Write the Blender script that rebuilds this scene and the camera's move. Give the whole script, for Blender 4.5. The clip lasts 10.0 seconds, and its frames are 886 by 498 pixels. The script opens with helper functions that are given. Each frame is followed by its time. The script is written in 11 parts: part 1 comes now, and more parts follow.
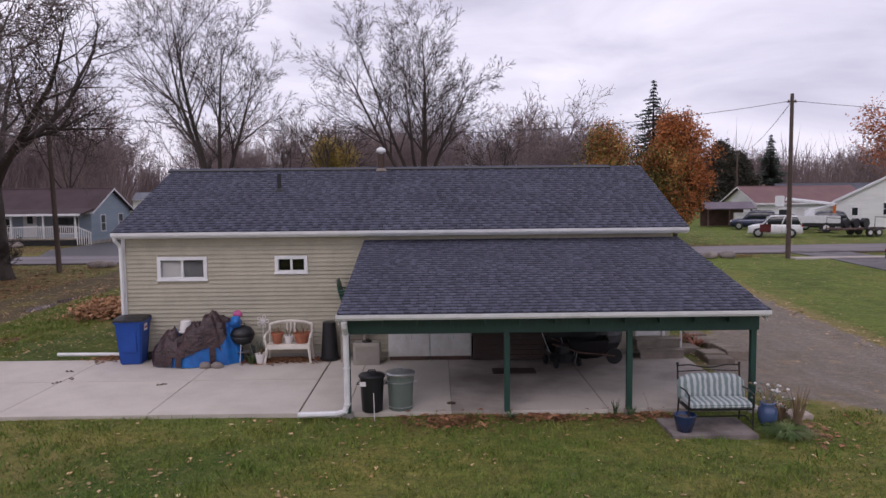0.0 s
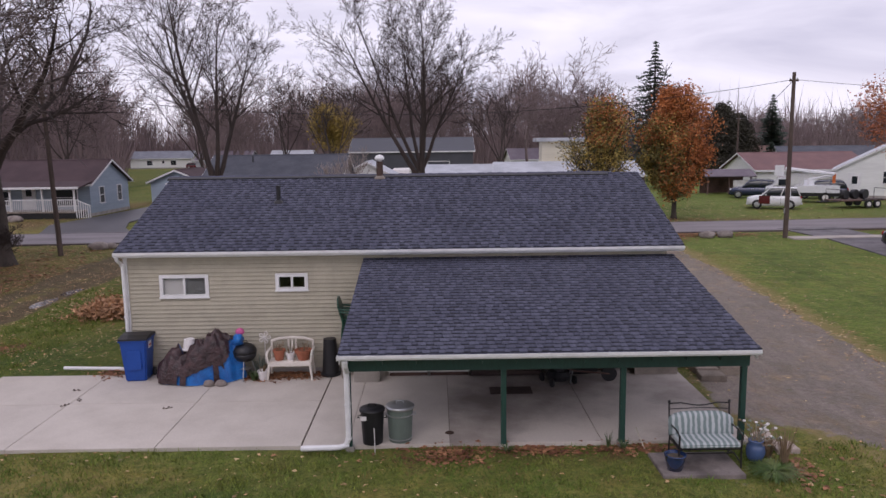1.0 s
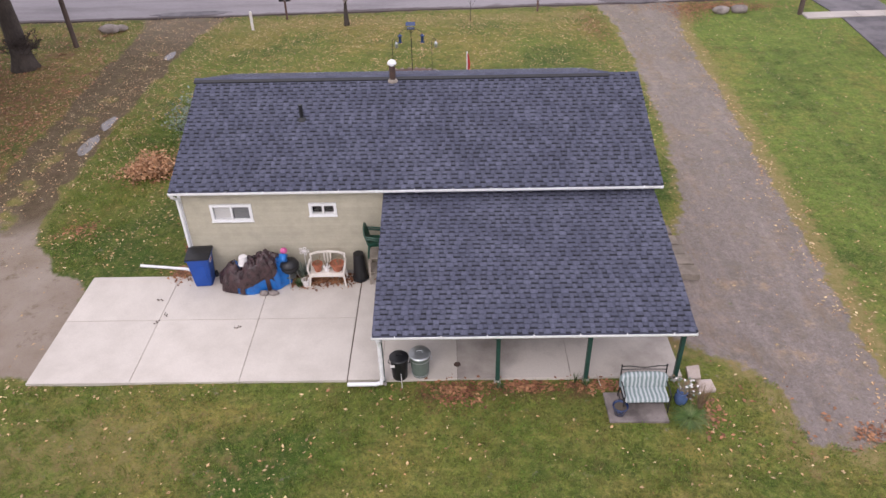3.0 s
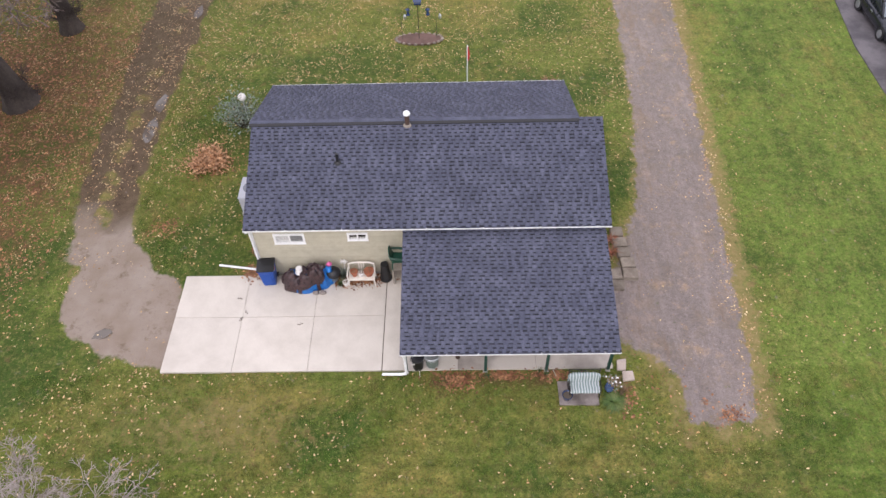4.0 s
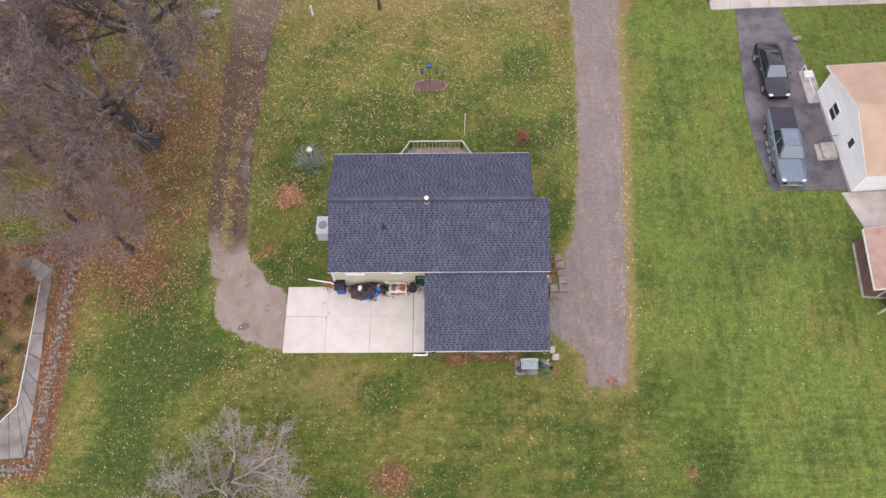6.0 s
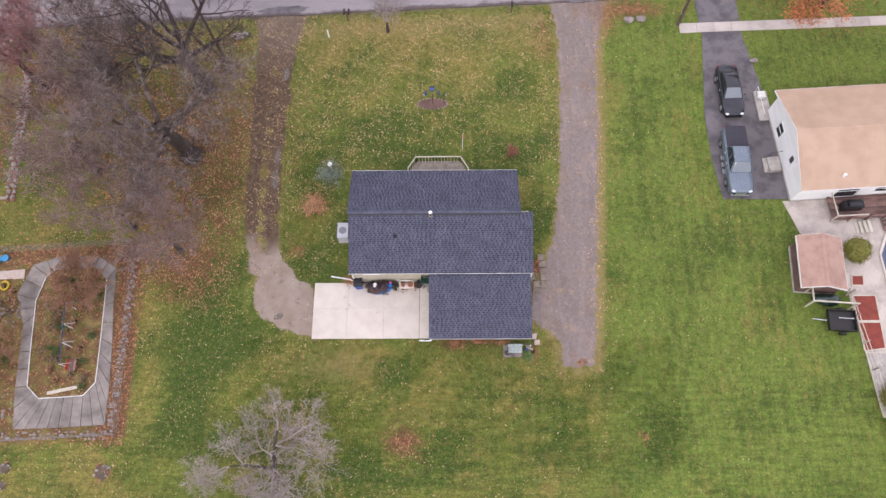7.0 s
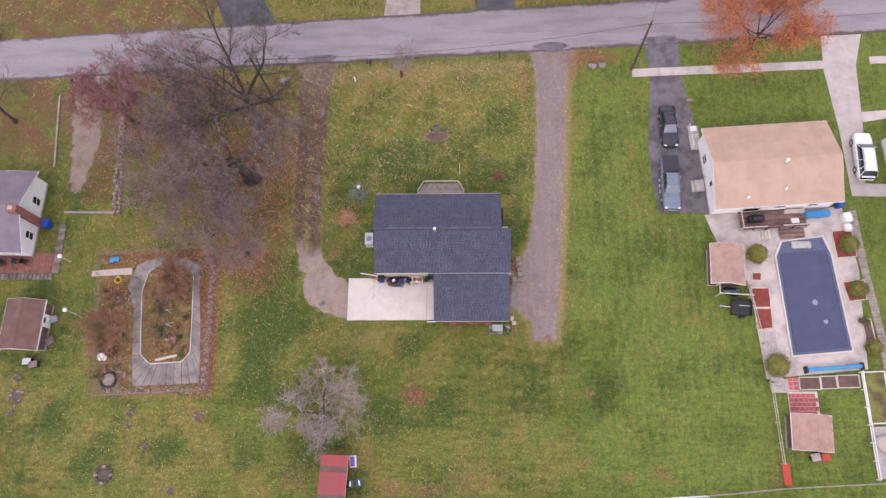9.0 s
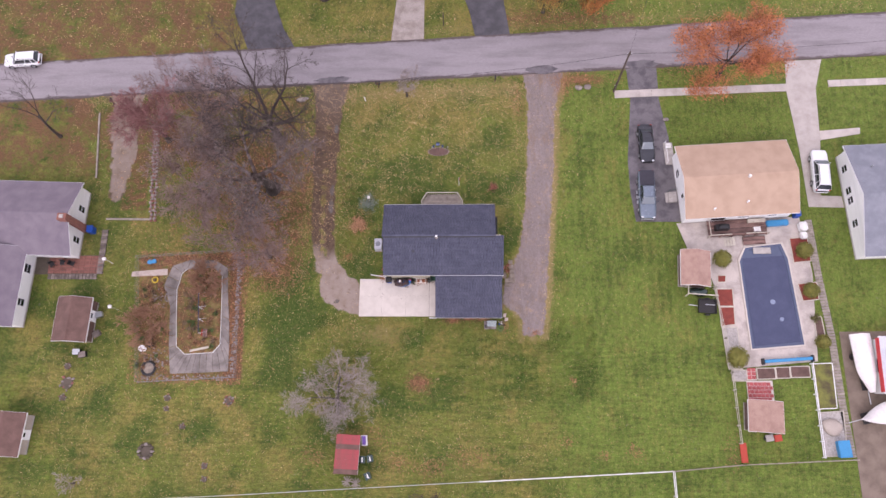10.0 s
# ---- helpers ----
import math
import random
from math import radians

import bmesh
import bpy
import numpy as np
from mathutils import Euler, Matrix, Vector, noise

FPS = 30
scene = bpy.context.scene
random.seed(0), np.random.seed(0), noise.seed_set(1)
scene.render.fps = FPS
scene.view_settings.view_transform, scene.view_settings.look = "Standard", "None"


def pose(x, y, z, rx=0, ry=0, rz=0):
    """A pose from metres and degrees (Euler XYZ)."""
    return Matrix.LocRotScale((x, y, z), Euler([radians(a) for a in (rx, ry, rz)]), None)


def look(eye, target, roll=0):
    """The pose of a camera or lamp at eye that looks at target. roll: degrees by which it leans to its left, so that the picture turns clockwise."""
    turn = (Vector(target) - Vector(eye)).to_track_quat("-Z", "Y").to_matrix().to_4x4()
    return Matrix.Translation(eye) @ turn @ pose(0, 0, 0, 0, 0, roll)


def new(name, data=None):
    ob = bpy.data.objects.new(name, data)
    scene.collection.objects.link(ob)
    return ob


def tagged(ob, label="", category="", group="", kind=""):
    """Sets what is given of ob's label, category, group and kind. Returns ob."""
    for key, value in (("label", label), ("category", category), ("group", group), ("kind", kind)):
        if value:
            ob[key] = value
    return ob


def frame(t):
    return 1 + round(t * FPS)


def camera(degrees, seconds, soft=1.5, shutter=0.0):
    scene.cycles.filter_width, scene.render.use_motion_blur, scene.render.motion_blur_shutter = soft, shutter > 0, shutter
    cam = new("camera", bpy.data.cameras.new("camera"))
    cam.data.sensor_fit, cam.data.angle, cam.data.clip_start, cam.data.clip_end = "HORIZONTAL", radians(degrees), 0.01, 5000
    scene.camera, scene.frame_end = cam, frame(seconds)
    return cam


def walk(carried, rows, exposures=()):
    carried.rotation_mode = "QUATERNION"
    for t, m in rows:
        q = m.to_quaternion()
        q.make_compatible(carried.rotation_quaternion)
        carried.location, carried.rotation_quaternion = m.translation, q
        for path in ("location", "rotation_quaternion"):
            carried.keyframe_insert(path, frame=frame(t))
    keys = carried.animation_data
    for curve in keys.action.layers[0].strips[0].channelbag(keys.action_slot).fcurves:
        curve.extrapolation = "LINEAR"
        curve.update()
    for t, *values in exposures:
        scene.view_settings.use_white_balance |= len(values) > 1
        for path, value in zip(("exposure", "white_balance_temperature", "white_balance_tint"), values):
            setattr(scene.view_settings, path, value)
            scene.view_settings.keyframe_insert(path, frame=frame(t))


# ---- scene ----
cam = camera(63.2, 10.0)
PATH = [
    (0, (7.599, -16.797, 3.978), (7.615, -14.804, 3.82), -0.6),
    (0.5, (7.618, -16.819, 4.72), (7.635, -14.832, 4.498), -0.7),
    (1, (7.641, -16.821, 5.533), (7.657, -14.841, 5.246), -0.7),
    (1.5, (7.666, -16.827, 6.388), (7.677, -14.865, 5.997), -0.7),
    (2, (7.672, -16.855, 7.505), (7.674, -14.934, 6.949), -0.8),
    (2.5, (7.655, -16.868, 8.856), (7.658, -15.006, 8.125), -0.9),
    (2.7, (7.685, -16.869, 10.131), (7.679, -15.056, 9.287), -1.1),
    (2.9, (7.707, -16.985, 12.016), (7.69, -15.281, 10.969), -1.2),
    (3, (7.714, -16.918, 13.062), (7.692, -15.285, 11.908), -1.3),
    (3.2, (7.708, -16.962, 15.087), (7.686, -15.436, 13.795), -1.4),
    (4.3, (7.821, -17.259, 26.06), (7.783, -16.071, 24.451), -2.2),
    (4.5, (7.627, -17.18, 28.179), (7.6, -16.049, 26.53), -1.7),
    (5, (7.774, -17.356, 32.916), (7.737, -16.325, 31.203), -2.4),
    (5.5, (7.551, -17.248, 38.118), (7.525, -16.317, 36.348), -1.8),
    (6.8, (7.434, -16.817, 51.107), (7.414, -16.092, 49.243), -1.8),
    (7.5, (7.783, -16.873, 57.802), (7.753, -16.217, 55.913), -2.6),
    (8.5, (8.324, -17.781, 66.989), (8.279, -17.182, 65.082), -4.2),
    (9, (8.705, -17.954, 72.083), (8.652, -17.386, 70.167), -5.4),
    (10, (9.033, -18.578, 81.657), (8.976, -18.047, 79.73), -6.0),
]
EXPOSURES = [(0.0, -0.24, 6330, 22), (1.0, -0.17, 6350, 22), (2.0, 0.33, 6450, 20), (2.5, 0.58, 6500, 18), (3.0, 0.66, 6500, 17), (4.5, 0.84, 6500, 13), (7.0, 0.8, 6500, 17), (10.0, 0.7, 6500, 26)]
walk(cam, [(t, look(eye, target, roll)) for t, eye, target, roll in PATH], EXPOSURES)

# ---- world and light ----
world = bpy.data.worlds.new("overcast_sky")
scene.world = world
world.use_nodes = True
wn, wl = world.node_tree.nodes, world.node_tree.links
wn.clear()
w_out = wn.new("ShaderNodeOutputWorld")
w_bg = wn.new("ShaderNodeBackground")
w_sky = wn.new("ShaderNodeTexSky")
w_sky.sky_type, w_sky.sun_disc = "NISHITA", False
w_sky.sun_elevation, w_sky.sun_rotation = radians(32), radians(200)
w_co = wn.new("ShaderNodeTexCoord")
w_map = wn.new("ShaderNodeMapping")
w_map.inputs["Scale"].default_value = (1.0, 1.0, 4.2)
w_noise = wn.new("ShaderNodeTexNoise")
w_noise.inputs["Scale"].default_value, w_noise.inputs["Detail"].default_value = 2.6, 6
w_noise.inputs["Roughness"].default_value, w_noise.inputs["Distortion"].default_value = 0.52, 0.4
w_ramp = wn.new("ShaderNodeValToRGB")
w_ramp.color_ramp.elements[0].position, w_ramp.color_ramp.elements[0].color = 0.32, (7.2, 7.2, 8.4, 1)
w_ramp.color_ramp.elements[1].position, w_ramp.color_ramp.elements[1].color = 0.66, (12.0, 11.9, 12.6, 1)
w_mix = wn.new("ShaderNodeMix")
w_mix.data_type = "RGBA"
w_mix.inputs[0].default_value = 0.93
wl.new(w_co.outputs["Generated"], w_map.inputs["Vector"])
wl.new(w_map.outputs["Vector"], w_noise.inputs["Vector"])
wl.new(w_noise.outputs["Fac"], w_ramp.inputs["Fac"])
wl.new(w_sky.outputs["Color"], w_mix.inputs[6])
wl.new(w_ramp.outputs["Color"], w_mix.inputs[7])
wl.new(w_mix.outputs[2], w_bg.inputs["Color"])
w_bg.inputs["Strength"].default_value = 0.1
wl.new(w_bg.outputs["Background"], w_out.inputs["Surface"])
sun = new("sun", bpy.data.lights.new("sun", "SUN"))
sun.data.energy, sun.data.angle, sun.data.color = 0.6, radians(25), (1.0, 0.95, 0.88)
sun.matrix_world = look((-8, -20, 22), (0, 0, 0))

# ---- building tools ----
def unit_noise(x, y, seed, wave):
    """Smooth waves over the plan between about -1 and 1."""
    r = np.random.RandomState(seed)
    out = np.zeros_like(x, dtype=float)
    for i in range(7):
        a, k = r.uniform(0, 6.283), (6.283 / wave) * r.uniform(0.6, 2.2)
        out += np.sin(k * (x * math.cos(a) + y * math.sin(a)) + r.uniform(0, 6.283))
    return out / 3.2


def inside(poly, x, y):
    hit = np.zeros_like(x, dtype=bool)
    n = len(poly)
    for i in range(n):
        (xa, ya), (xb, yb) = poly[i], poly[(i + 1) % n]
        if ya == yb:
            continue
        c = ((ya > y) != (yb > y)) & (x < (xb - xa) * (y - ya) / (yb - ya) + xa)
        hit ^= c
    return hit


def near_line(pts, x, y):
    best = np.full_like(x, 1e9, dtype=float)
    for (xa, ya), (xb, yb) in zip(pts[:-1], pts[1:]):
        dx, dy = xb - xa, yb - ya
        u = np.clip(((x - xa) * dx + (y - ya) * dy) / (dx * dx + dy * dy), 0, 1)
        best = np.minimum(best, np.hypot(x - xa - u * dx, y - ya - u * dy))
    return best


class Shape:
    """Points and faces of one mesh."""
    def __init__(self):
        self.v, self.f = [], []

    def add(self, vs, fs, m=None):
        o = len(self.v)
        self.v += [tuple(m @ Vector(p)) for p in vs] if m else [tuple(p) for p in vs]
        self.f += [tuple(i + o for i in q) for q in fs]
        return self

    def box(self, x0, x1, y0, y1, z0, z1, m=None):
        vs = [(x, y, z) for z in (z0, z1) for x, y in ((x0, y0), (x1, y0), (x1, y1), (x0, y1))]
        return self.add(vs, [(3, 2, 1, 0), (4, 5, 6, 7), (0, 1, 5, 4), (1, 2, 6, 5), (2, 3, 7, 6), (3, 0, 4, 7)], m)

    def prism(self, poly, z0, z1, m=None):
        n = len(poly)
        vs = [(x, y, z0) for x, y in poly] + [(x, y, z1) for x, y in poly]
        fs = [tuple(range(n - 1, -1, -1)), tuple(range(n, 2 * n))]
        fs += [(i, (i + 1) % n, (i + 1) % n + n, i + n) for i in range(n)]
        return self.add(vs, fs, m)

    def along_x(self, yz, x0, x1, m=None):
        """A profile in y and z drawn out along x."""
        n = len(yz)
        vs = [(x0, y, z) for y, z in yz] + [(x1, y, z) for y, z in yz]
        fs = [tuple(range(n - 1, -1, -1)), tuple(range(n, 2 * n))]
        fs += [(i, (i + 1) % n, (i + 1) % n + n, i + n) for i in range(n)]
        return self.add(vs, fs, m)

    def along_y(self, xz, y0, y1, m=None):
        n = len(xz)
        vs = [(x, y0, z) for x, z in xz] + [(x, y1, z) for x, z in xz]
        fs = [tuple(range(n)), tuple(range(2 * n - 1, n - 1, -1))]
        fs += [((i + 1) % n, i, i + n, (i + 1) % n + n) for i in range(n)]
        return self.add(vs, fs, m)

    def tube(self, pts, rad, n=8, cap=True, m=None):
        """A round bar through the points; rad is one radius or one a point."""
        pts = [Vector(p) for p in pts]
        rads = [rad] * len(pts) if isinstance(rad, (int, float)) else list(rad)
        vs, fs = [], []
        ref = None
        for i, p in enumerate(pts):
            d = (pts[min(i + 1, len(pts) - 1)] - pts[max(i - 1, 0)])
            d = d.normalized() if d.length > 1e-9 else Vector((0, 0, 1))
            if ref is None:
                ref = d.orthogonal().normalized()
            a = (ref - d * ref.dot(d))
            a = a.normalized() if a.length > 1e-6 else d.orthogonal().normalized()
            b = d.cross(a)
            ref = a
            for j in range(n):
                t = 6.28318530718 * j / n
                vs.append(p + (a * math.cos(t) + b * math.sin(t)) * rads[i])
        for i in range(len(pts) - 1):
            for j in range(n):
                k = (j + 1) % n
                fs.append((i * n + j, i * n + k, i * n + n + k, i * n + n + j))
        if cap:
            fs.append(tuple(range(n - 1, -1, -1)))
            fs.append(tuple(range((len(pts) - 1) * n, len(pts) * n)))
        return self.add(vs, fs, m)

    def lathe(self, prof, n=18, c=(0, 0, 0), m=None):
        """A turned body: radius and height pairs, from the foot up."""
        vs = [(c[0] + r * math.cos(6.28318530718 * j / n), c[1] + r * math.sin(6.28318530718 * j / n), c[2] + z) for r, z in prof for j in range(n)]
        fs = [(i * n + j, i * n + (j + 1) % n, i * n + n + (j + 1) % n, i * n + n + j) for i in range(len(prof) - 1) for j in range(n)]
        fs += [tuple(range(n - 1, -1, -1)), tuple(range((len(prof) - 1) * n, len(prof) * n))]
        return self.add(vs, fs, m)

    def blob(self, c, r, seed=0, rough=0.15, rings=8, n=12, m=None):
        """An uneven rounded body."""
        rnd = random.Random(seed)
        ph = [rnd.uniform(0, 6.28) for _ in range(6)]
        vs, fs = [], []
        for i in range(rings + 1):
            th = math.pi * i / rings
            for j in range(n):
                a = 6.28318530718 * j / n
                k = 1 + rough * (math.sin(3 * a + ph[0] + 2 * th) + math.sin(2 * a + ph[1] - 3 * th) + math.sin(5 * a + ph[2]) * 0.5) / 2
                vs.append((c[0] + r[0] * k * math.sin(th) * math.cos(a), c[1] + r[1] * k * math.sin(th) * math.sin(a), c[2] - r[2] * math.cos(th)))
        for i in range(rings):
            for j in range(n):
                fs.append((i * n + j, i * n + (j + 1) % n, i * n + n + (j + 1) % n, i * n + n + j))
        return self.add(vs, fs, m)

    def data(self, name, material, bevel=0.0, smooth=False):
        me = bpy.data.meshes.new(name)
        me.from_pydata(self.v, [], self.f)
        if bevel:
            bm = bmesh.new()
            bm.from_mesh(me)
            sharp = [e for e in bm.edges if e.is_manifold and e.calc_face_angle(0) > 0.5]
            bmesh.ops.bevel(bm, geom=sharp, offset=bevel, segments=2, affect="EDGES", clamp_overlap=True)
            bm.to_mesh(me)
            bm.free()
        if smooth:
            me.polygons.foreach_set("use_smooth", [True] * len(me.polygons))
        me.materials.append(material)
        me.update()
        return me


def part(name, shape, material, parent=None, label="", bevel=0.0, smooth=False):
    """One mesh object, under a thing or a part."""
    ob = new(name, shape.data(name, material, bevel, smooth))
    if parent:
        ob.parent = parent
    return tagged(ob, label)


def thing(name, label, category, at=(0, 0, 0), turn=0.0, group="", kind=""):
    """An Empty at the base of a thing, which carries its parts."""
    ob = new(name)
    ob.matrix_basis = pose(at[0], at[1], at[2], 0, 0, turn)
    return tagged(ob, label, category, group, kind)


def big_mesh(name, v, f, material, smooth=False):
    """One mesh from arrays of points and of equal-sided faces."""
    me = bpy.data.meshes.new(name)
    v, f = np.asarray(v, dtype=np.float32), np.asarray(f, dtype=np.int32)
    n, k = f.shape
    me.vertices.add(len(v))
    me.vertices.foreach_set("co", v.ravel())
    me.loops.add(n * k)
    me.loops.foreach_set("vertex_index", f.ravel())
    me.polygons.add(n)
    me.polygons.foreach_set("loop_start", np.arange(0, n * k, k, dtype=np.int32))
    if smooth:
        me.polygons.foreach_set("use_smooth", np.ones(n, dtype=bool))
    me.update(calc_edges=True)
    me.materials.append(material)
    return new(name, me)


# ---- materials ----
def surface(name, colour, other=None, rough=0.8, metal=0.0, big=1.2, fine=45.0, grain=0.18, bump=0.25, depth=0.01,
            spread=0.0, island=False, stretch=(1, 1, 1), lo=0.4, hi=0.65, coat=0.0, spec=0.5):
    """A procedural surface: two colours in patches, a fine grain, relief, and a chance tone for each piece."""
    m = bpy.data.materials.new(name)
    m.use_nodes = True
    nt = m.node_tree
    nd, ln = nt.nodes, nt.links
    bs = nd["Principled BSDF"]
    other = other or tuple(c * 0.78 for c in colour)
    co = nd.new("ShaderNodeTexCoord")
    mp = nd.new("ShaderNodeMapping")
    mp.inputs["Scale"].default_value = stretch
    ln.new(co.outputs["Object"], mp.inputs["Vector"])
    n1 = nd.new("ShaderNodeTexNoise")
    n1.inputs["Scale"].default_value, n1.inputs["Detail"].default_value, n1.inputs["Roughness"].default_value = big, 5, 0.6
    n2 = nd.new("ShaderNodeTexNoise")
    n2.inputs["Scale"].default_value, n2.inputs["Detail"].default_value, n2.inputs["Roughness"].default_value = fine, 3, 0.65
    ln.new(mp.outputs["Vector"], n1.inputs["Vector"])
    ln.new(mp.outputs["Vector"], n2.inputs["Vector"])
    rp = nd.new("ShaderNodeMapRange")
    rp.inputs["From Min"].default_value, rp.inputs["From Max"].default_value = lo, hi
    ln.new(n1.outputs["Fac"], rp.inputs["Value"])
    mx = nd.new("ShaderNodeMix")
    mx.data_type = "RGBA"
    mx.inputs[6].default_value, mx.inputs[7].default_value = (*colour, 1), (*other, 1)
    ln.new(rp.outputs["Result"], mx.inputs[0])
    tone = nd.new("ShaderNodeMapRange")
    tone.inputs["From Min"].default_value, tone.inputs["From Max"].default_value = 0.25, 0.75
    tone.inputs["To Min"].default_value, tone.inputs["To Max"].default_value = 1 - grain, 1 + grain
    ln.new(n2.outputs["Fac"], tone.inputs["Value"])
    hs = nd.new("ShaderNodeHueSaturation")
    ln.new(mx.outputs[2], hs.inputs["Color"])
    value = tone.outputs["Result"]
    if spread:
        if island:
            rnd = nd.new("ShaderNodeNewGeometry").outputs["Random Per Island"]
        else:
            rnd = nd.new("ShaderNodeObjectInfo").outputs["Random"]
        sp = nd.new("ShaderNodeMapRange")
        sp.inputs["To Min"].default_value, sp.inputs["To Max"].default_value = 1 - spread, 1 + spread
        ln.new(rnd, sp.inputs["Value"])
        mu = nd.new("ShaderNodeMath")
        mu.operation = "MULTIPLY"
        ln.new(value, mu.inputs[0])
        ln.new(sp.outputs["Result"], mu.inputs[1])
        value = mu.outputs["Value"]
    ln.new(value, hs.inputs["Value"])
    ln.new(hs.outputs["Color"], bs.inputs["Base Color"])
    rr = nd.new("ShaderNodeMapRange")
    rr.inputs["To Min"].default_value, rr.inputs["To Max"].default_value = max(rough - 0.1, 0.02), min(rough + 0.1, 1.0)
    ln.new(n1.outputs["Fac"], rr.inputs["Value"])
    ln.new(rr.outputs["Result"], bs.inputs["Roughness"])
    bs.inputs["Metallic"].default_value = metal
    bs.inputs["Specular IOR Level"].default_value = spec
    bs.inputs["Coat Weight"].default_value = coat
    if bump:
        bp = nd.new("ShaderNodeBump")
        bp.inputs["Strength"].default_value, bp.inputs["Distance"].default_value = bump, depth
        ln.new(n2.outputs["Fac"], bp.inputs["Height"])
        ln.new(bp.outputs["Normal"], bs.inputs["Normal"])
    return m


def paint(name, colour, rough=0.5, **kw):
    kw = {**dict(grain=0.06, big=3.0, fine=30.0, bump=0.05, depth=0.003), **kw}
    return surface(name, colour, tuple(c * 0.88 for c in colour), rough=rough, **kw)


def glass(name, tint=(0.02, 0.025, 0.03)):
    """A dark reflecting pane in front of an unlit room."""
    m = bpy.data.materials.new(name)
    m.use_nodes = True
    bs = m.node_tree.nodes["Principled BSDF"]
    bs.inputs["Base Color"].default_value = (*tint, 1)
    bs.inputs["Roughness"].default_value = 0.06
    bs.inputs["IOR"].default_value = 1.5
    return m


def ground_material():
    """Lawn that wears to dry grass, earth, gravel and leaf litter by the cover painted on the sheet."""
    m = bpy.data.materials.new("lawn")
    m.use_nodes = True
    nt = m.node_tree
    nd, ln = nt.nodes, nt.links
    bs = nd["Principled BSDF"]
    co = nd.new("ShaderNodeTexCoord")
    at = nd.new("ShaderNodeAttribute")
    at.attribute_name = "cover"
    sx = nd.new("ShaderNodeSeparateColor")
    ln.new(at.outputs["Color"], sx.inputs["Color"])

    def noise_at(scale, detail=5, rough=0.6):
        n = nd.new("ShaderNodeTexNoise")
        n.inputs["Scale"].default_value, n.inputs["Detail"].default_value, n.inputs["Roughness"].default_value = scale, detail, rough
        ln.new(co.outputs["Object"], n.inputs["Vector"])
        return n.outputs["Fac"]

    def ranged(v, a, b, c=0.0, d=1.0):
        r = nd.new("ShaderNodeMapRange")
        for key, val in (("From Min", a), ("From Max", b), ("To Min", c), ("To Max", d)):
            r.inputs[key].default_value = val
        ln.new(v, r.inputs["Value"])
        return r.outputs["Result"]

    def blend(f, a, b):
        x = nd.new("ShaderNodeMix")
        x.data_type = "RGBA"
        ln.new(f, x.inputs[0])
        for k, s in ((6, a), (7, b)):
            if isinstance(s, tuple):
                x.inputs[k].default_value = (*s, 1)
            else:
                ln.new(s, x.inputs[k])
        return x.outputs[2]

    def edge(mask, scale, sharp=0.25, fray=0.32):
        """A mask broken up by noise, so that covers fray into one another."""
        a = nd.new("ShaderNodeMath")
        a.operation = "ADD"
        ln.new(mask, a.inputs[0])
        ln.new(ranged(noise_at(scale, 6, 0.7), 0.3, 0.7, -fray, fray), a.inputs[1])
        return ranged(a.outputs["Value"], 0.5 - sharp, 0.5 + sharp)

    patch = noise_at(0.13, 5, 0.65)
    turf = nd.new("ShaderNodeAttribute")
    turf.attribute_name = "turf"
    tx = nd.new("ShaderNodeSeparateColor")
    ln.new(turf.outputs["Color"], tx.inputs["Color"])
    place = nd.new("ShaderNodeSeparateXYZ")
    ln.new(co.outputs["Object"], place.inputs["Vector"])

    def times(a, b):
        n = nd.new("ShaderNodeMath")
        n.operation = "MULTIPLY"
        for k, v in enumerate((a, b)):
            if isinstance(v, float):
                n.inputs[k].default_value = v
            else:
                ln.new(v, n.inputs[k])
        return n.outputs["Value"]

    def streaks(sx, sy, scale, detail=4):
        """Grain drawn out along the mower's way."""
        mp = nd.new("ShaderNodeMapping")
        mp.inputs["Scale"].default_value = (sx, sy, 1)
        ln.new(co.outputs["Object"], mp.inputs["Vector"])
        n = nd.new("ShaderNodeTexNoise")
        n.inputs["Scale"].default_value, n.inputs["Detail"].default_value, n.inputs["Roughness"].default_value = scale, detail, 0.7
        ln.new(mp.outputs["Vector"], n.inputs["Vector"])
        return n.outputs["Fac"]

    green = blend(ranged(patch, 0.4, 0.6), GRASS_B, (0.112, 0.125, 0.026))
    green = blend(tx.outputs["Blue"], green, GRASS_LUSH)
    green = blend(edge(tx.outputs["Green"], 1.7, 0.42, 0.36), green, GRASS_C)
    green = blend(edge(tx.outputs["Red"], 1.5, 0.42, 0.36), green, GRASS_A)
    green = blend(ranged(noise_at(0.9, 7, 0.75), 0.53, 0.66, 0, 0.5), green, (0.035, 0.066, 0.012))
    green = blend(ranged(noise_at(2.7, 7, 0.85), 0.52, 0.66, 0, 0.6), green, GRASS_D)
    green = blend(ranged(noise_at(4.1, 7, 0.85), 0.53, 0.66, 0, 0.75), green, GRASS_A)
    green = blend(ranged(noise_at(9, 6, 0.8), 0.52, 0.68, 0, 0.7), green, GRASS_D)
    green = blend(ranged(noise_at(14, 4, 0.8), 0.5, 0.66, 0, 0.8), green, (0.02, 0.038, 0.008))
    tone = times(ranged(noise_at(2.1, 6, 0.75), 0.32, 0.68, 0.78, 1.24), ranged(noise_at(6.5, 5, 0.8), 0.3, 0.7, 0.66, 1.38))
    along_y = blend(ranged(place.outputs["X"], 19.0, 23.0), (1.0, 1.0, 1.0), ranged(streaks(2.6, 0.32, 1.6), 0.34, 0.66, 0.86, 1.16))
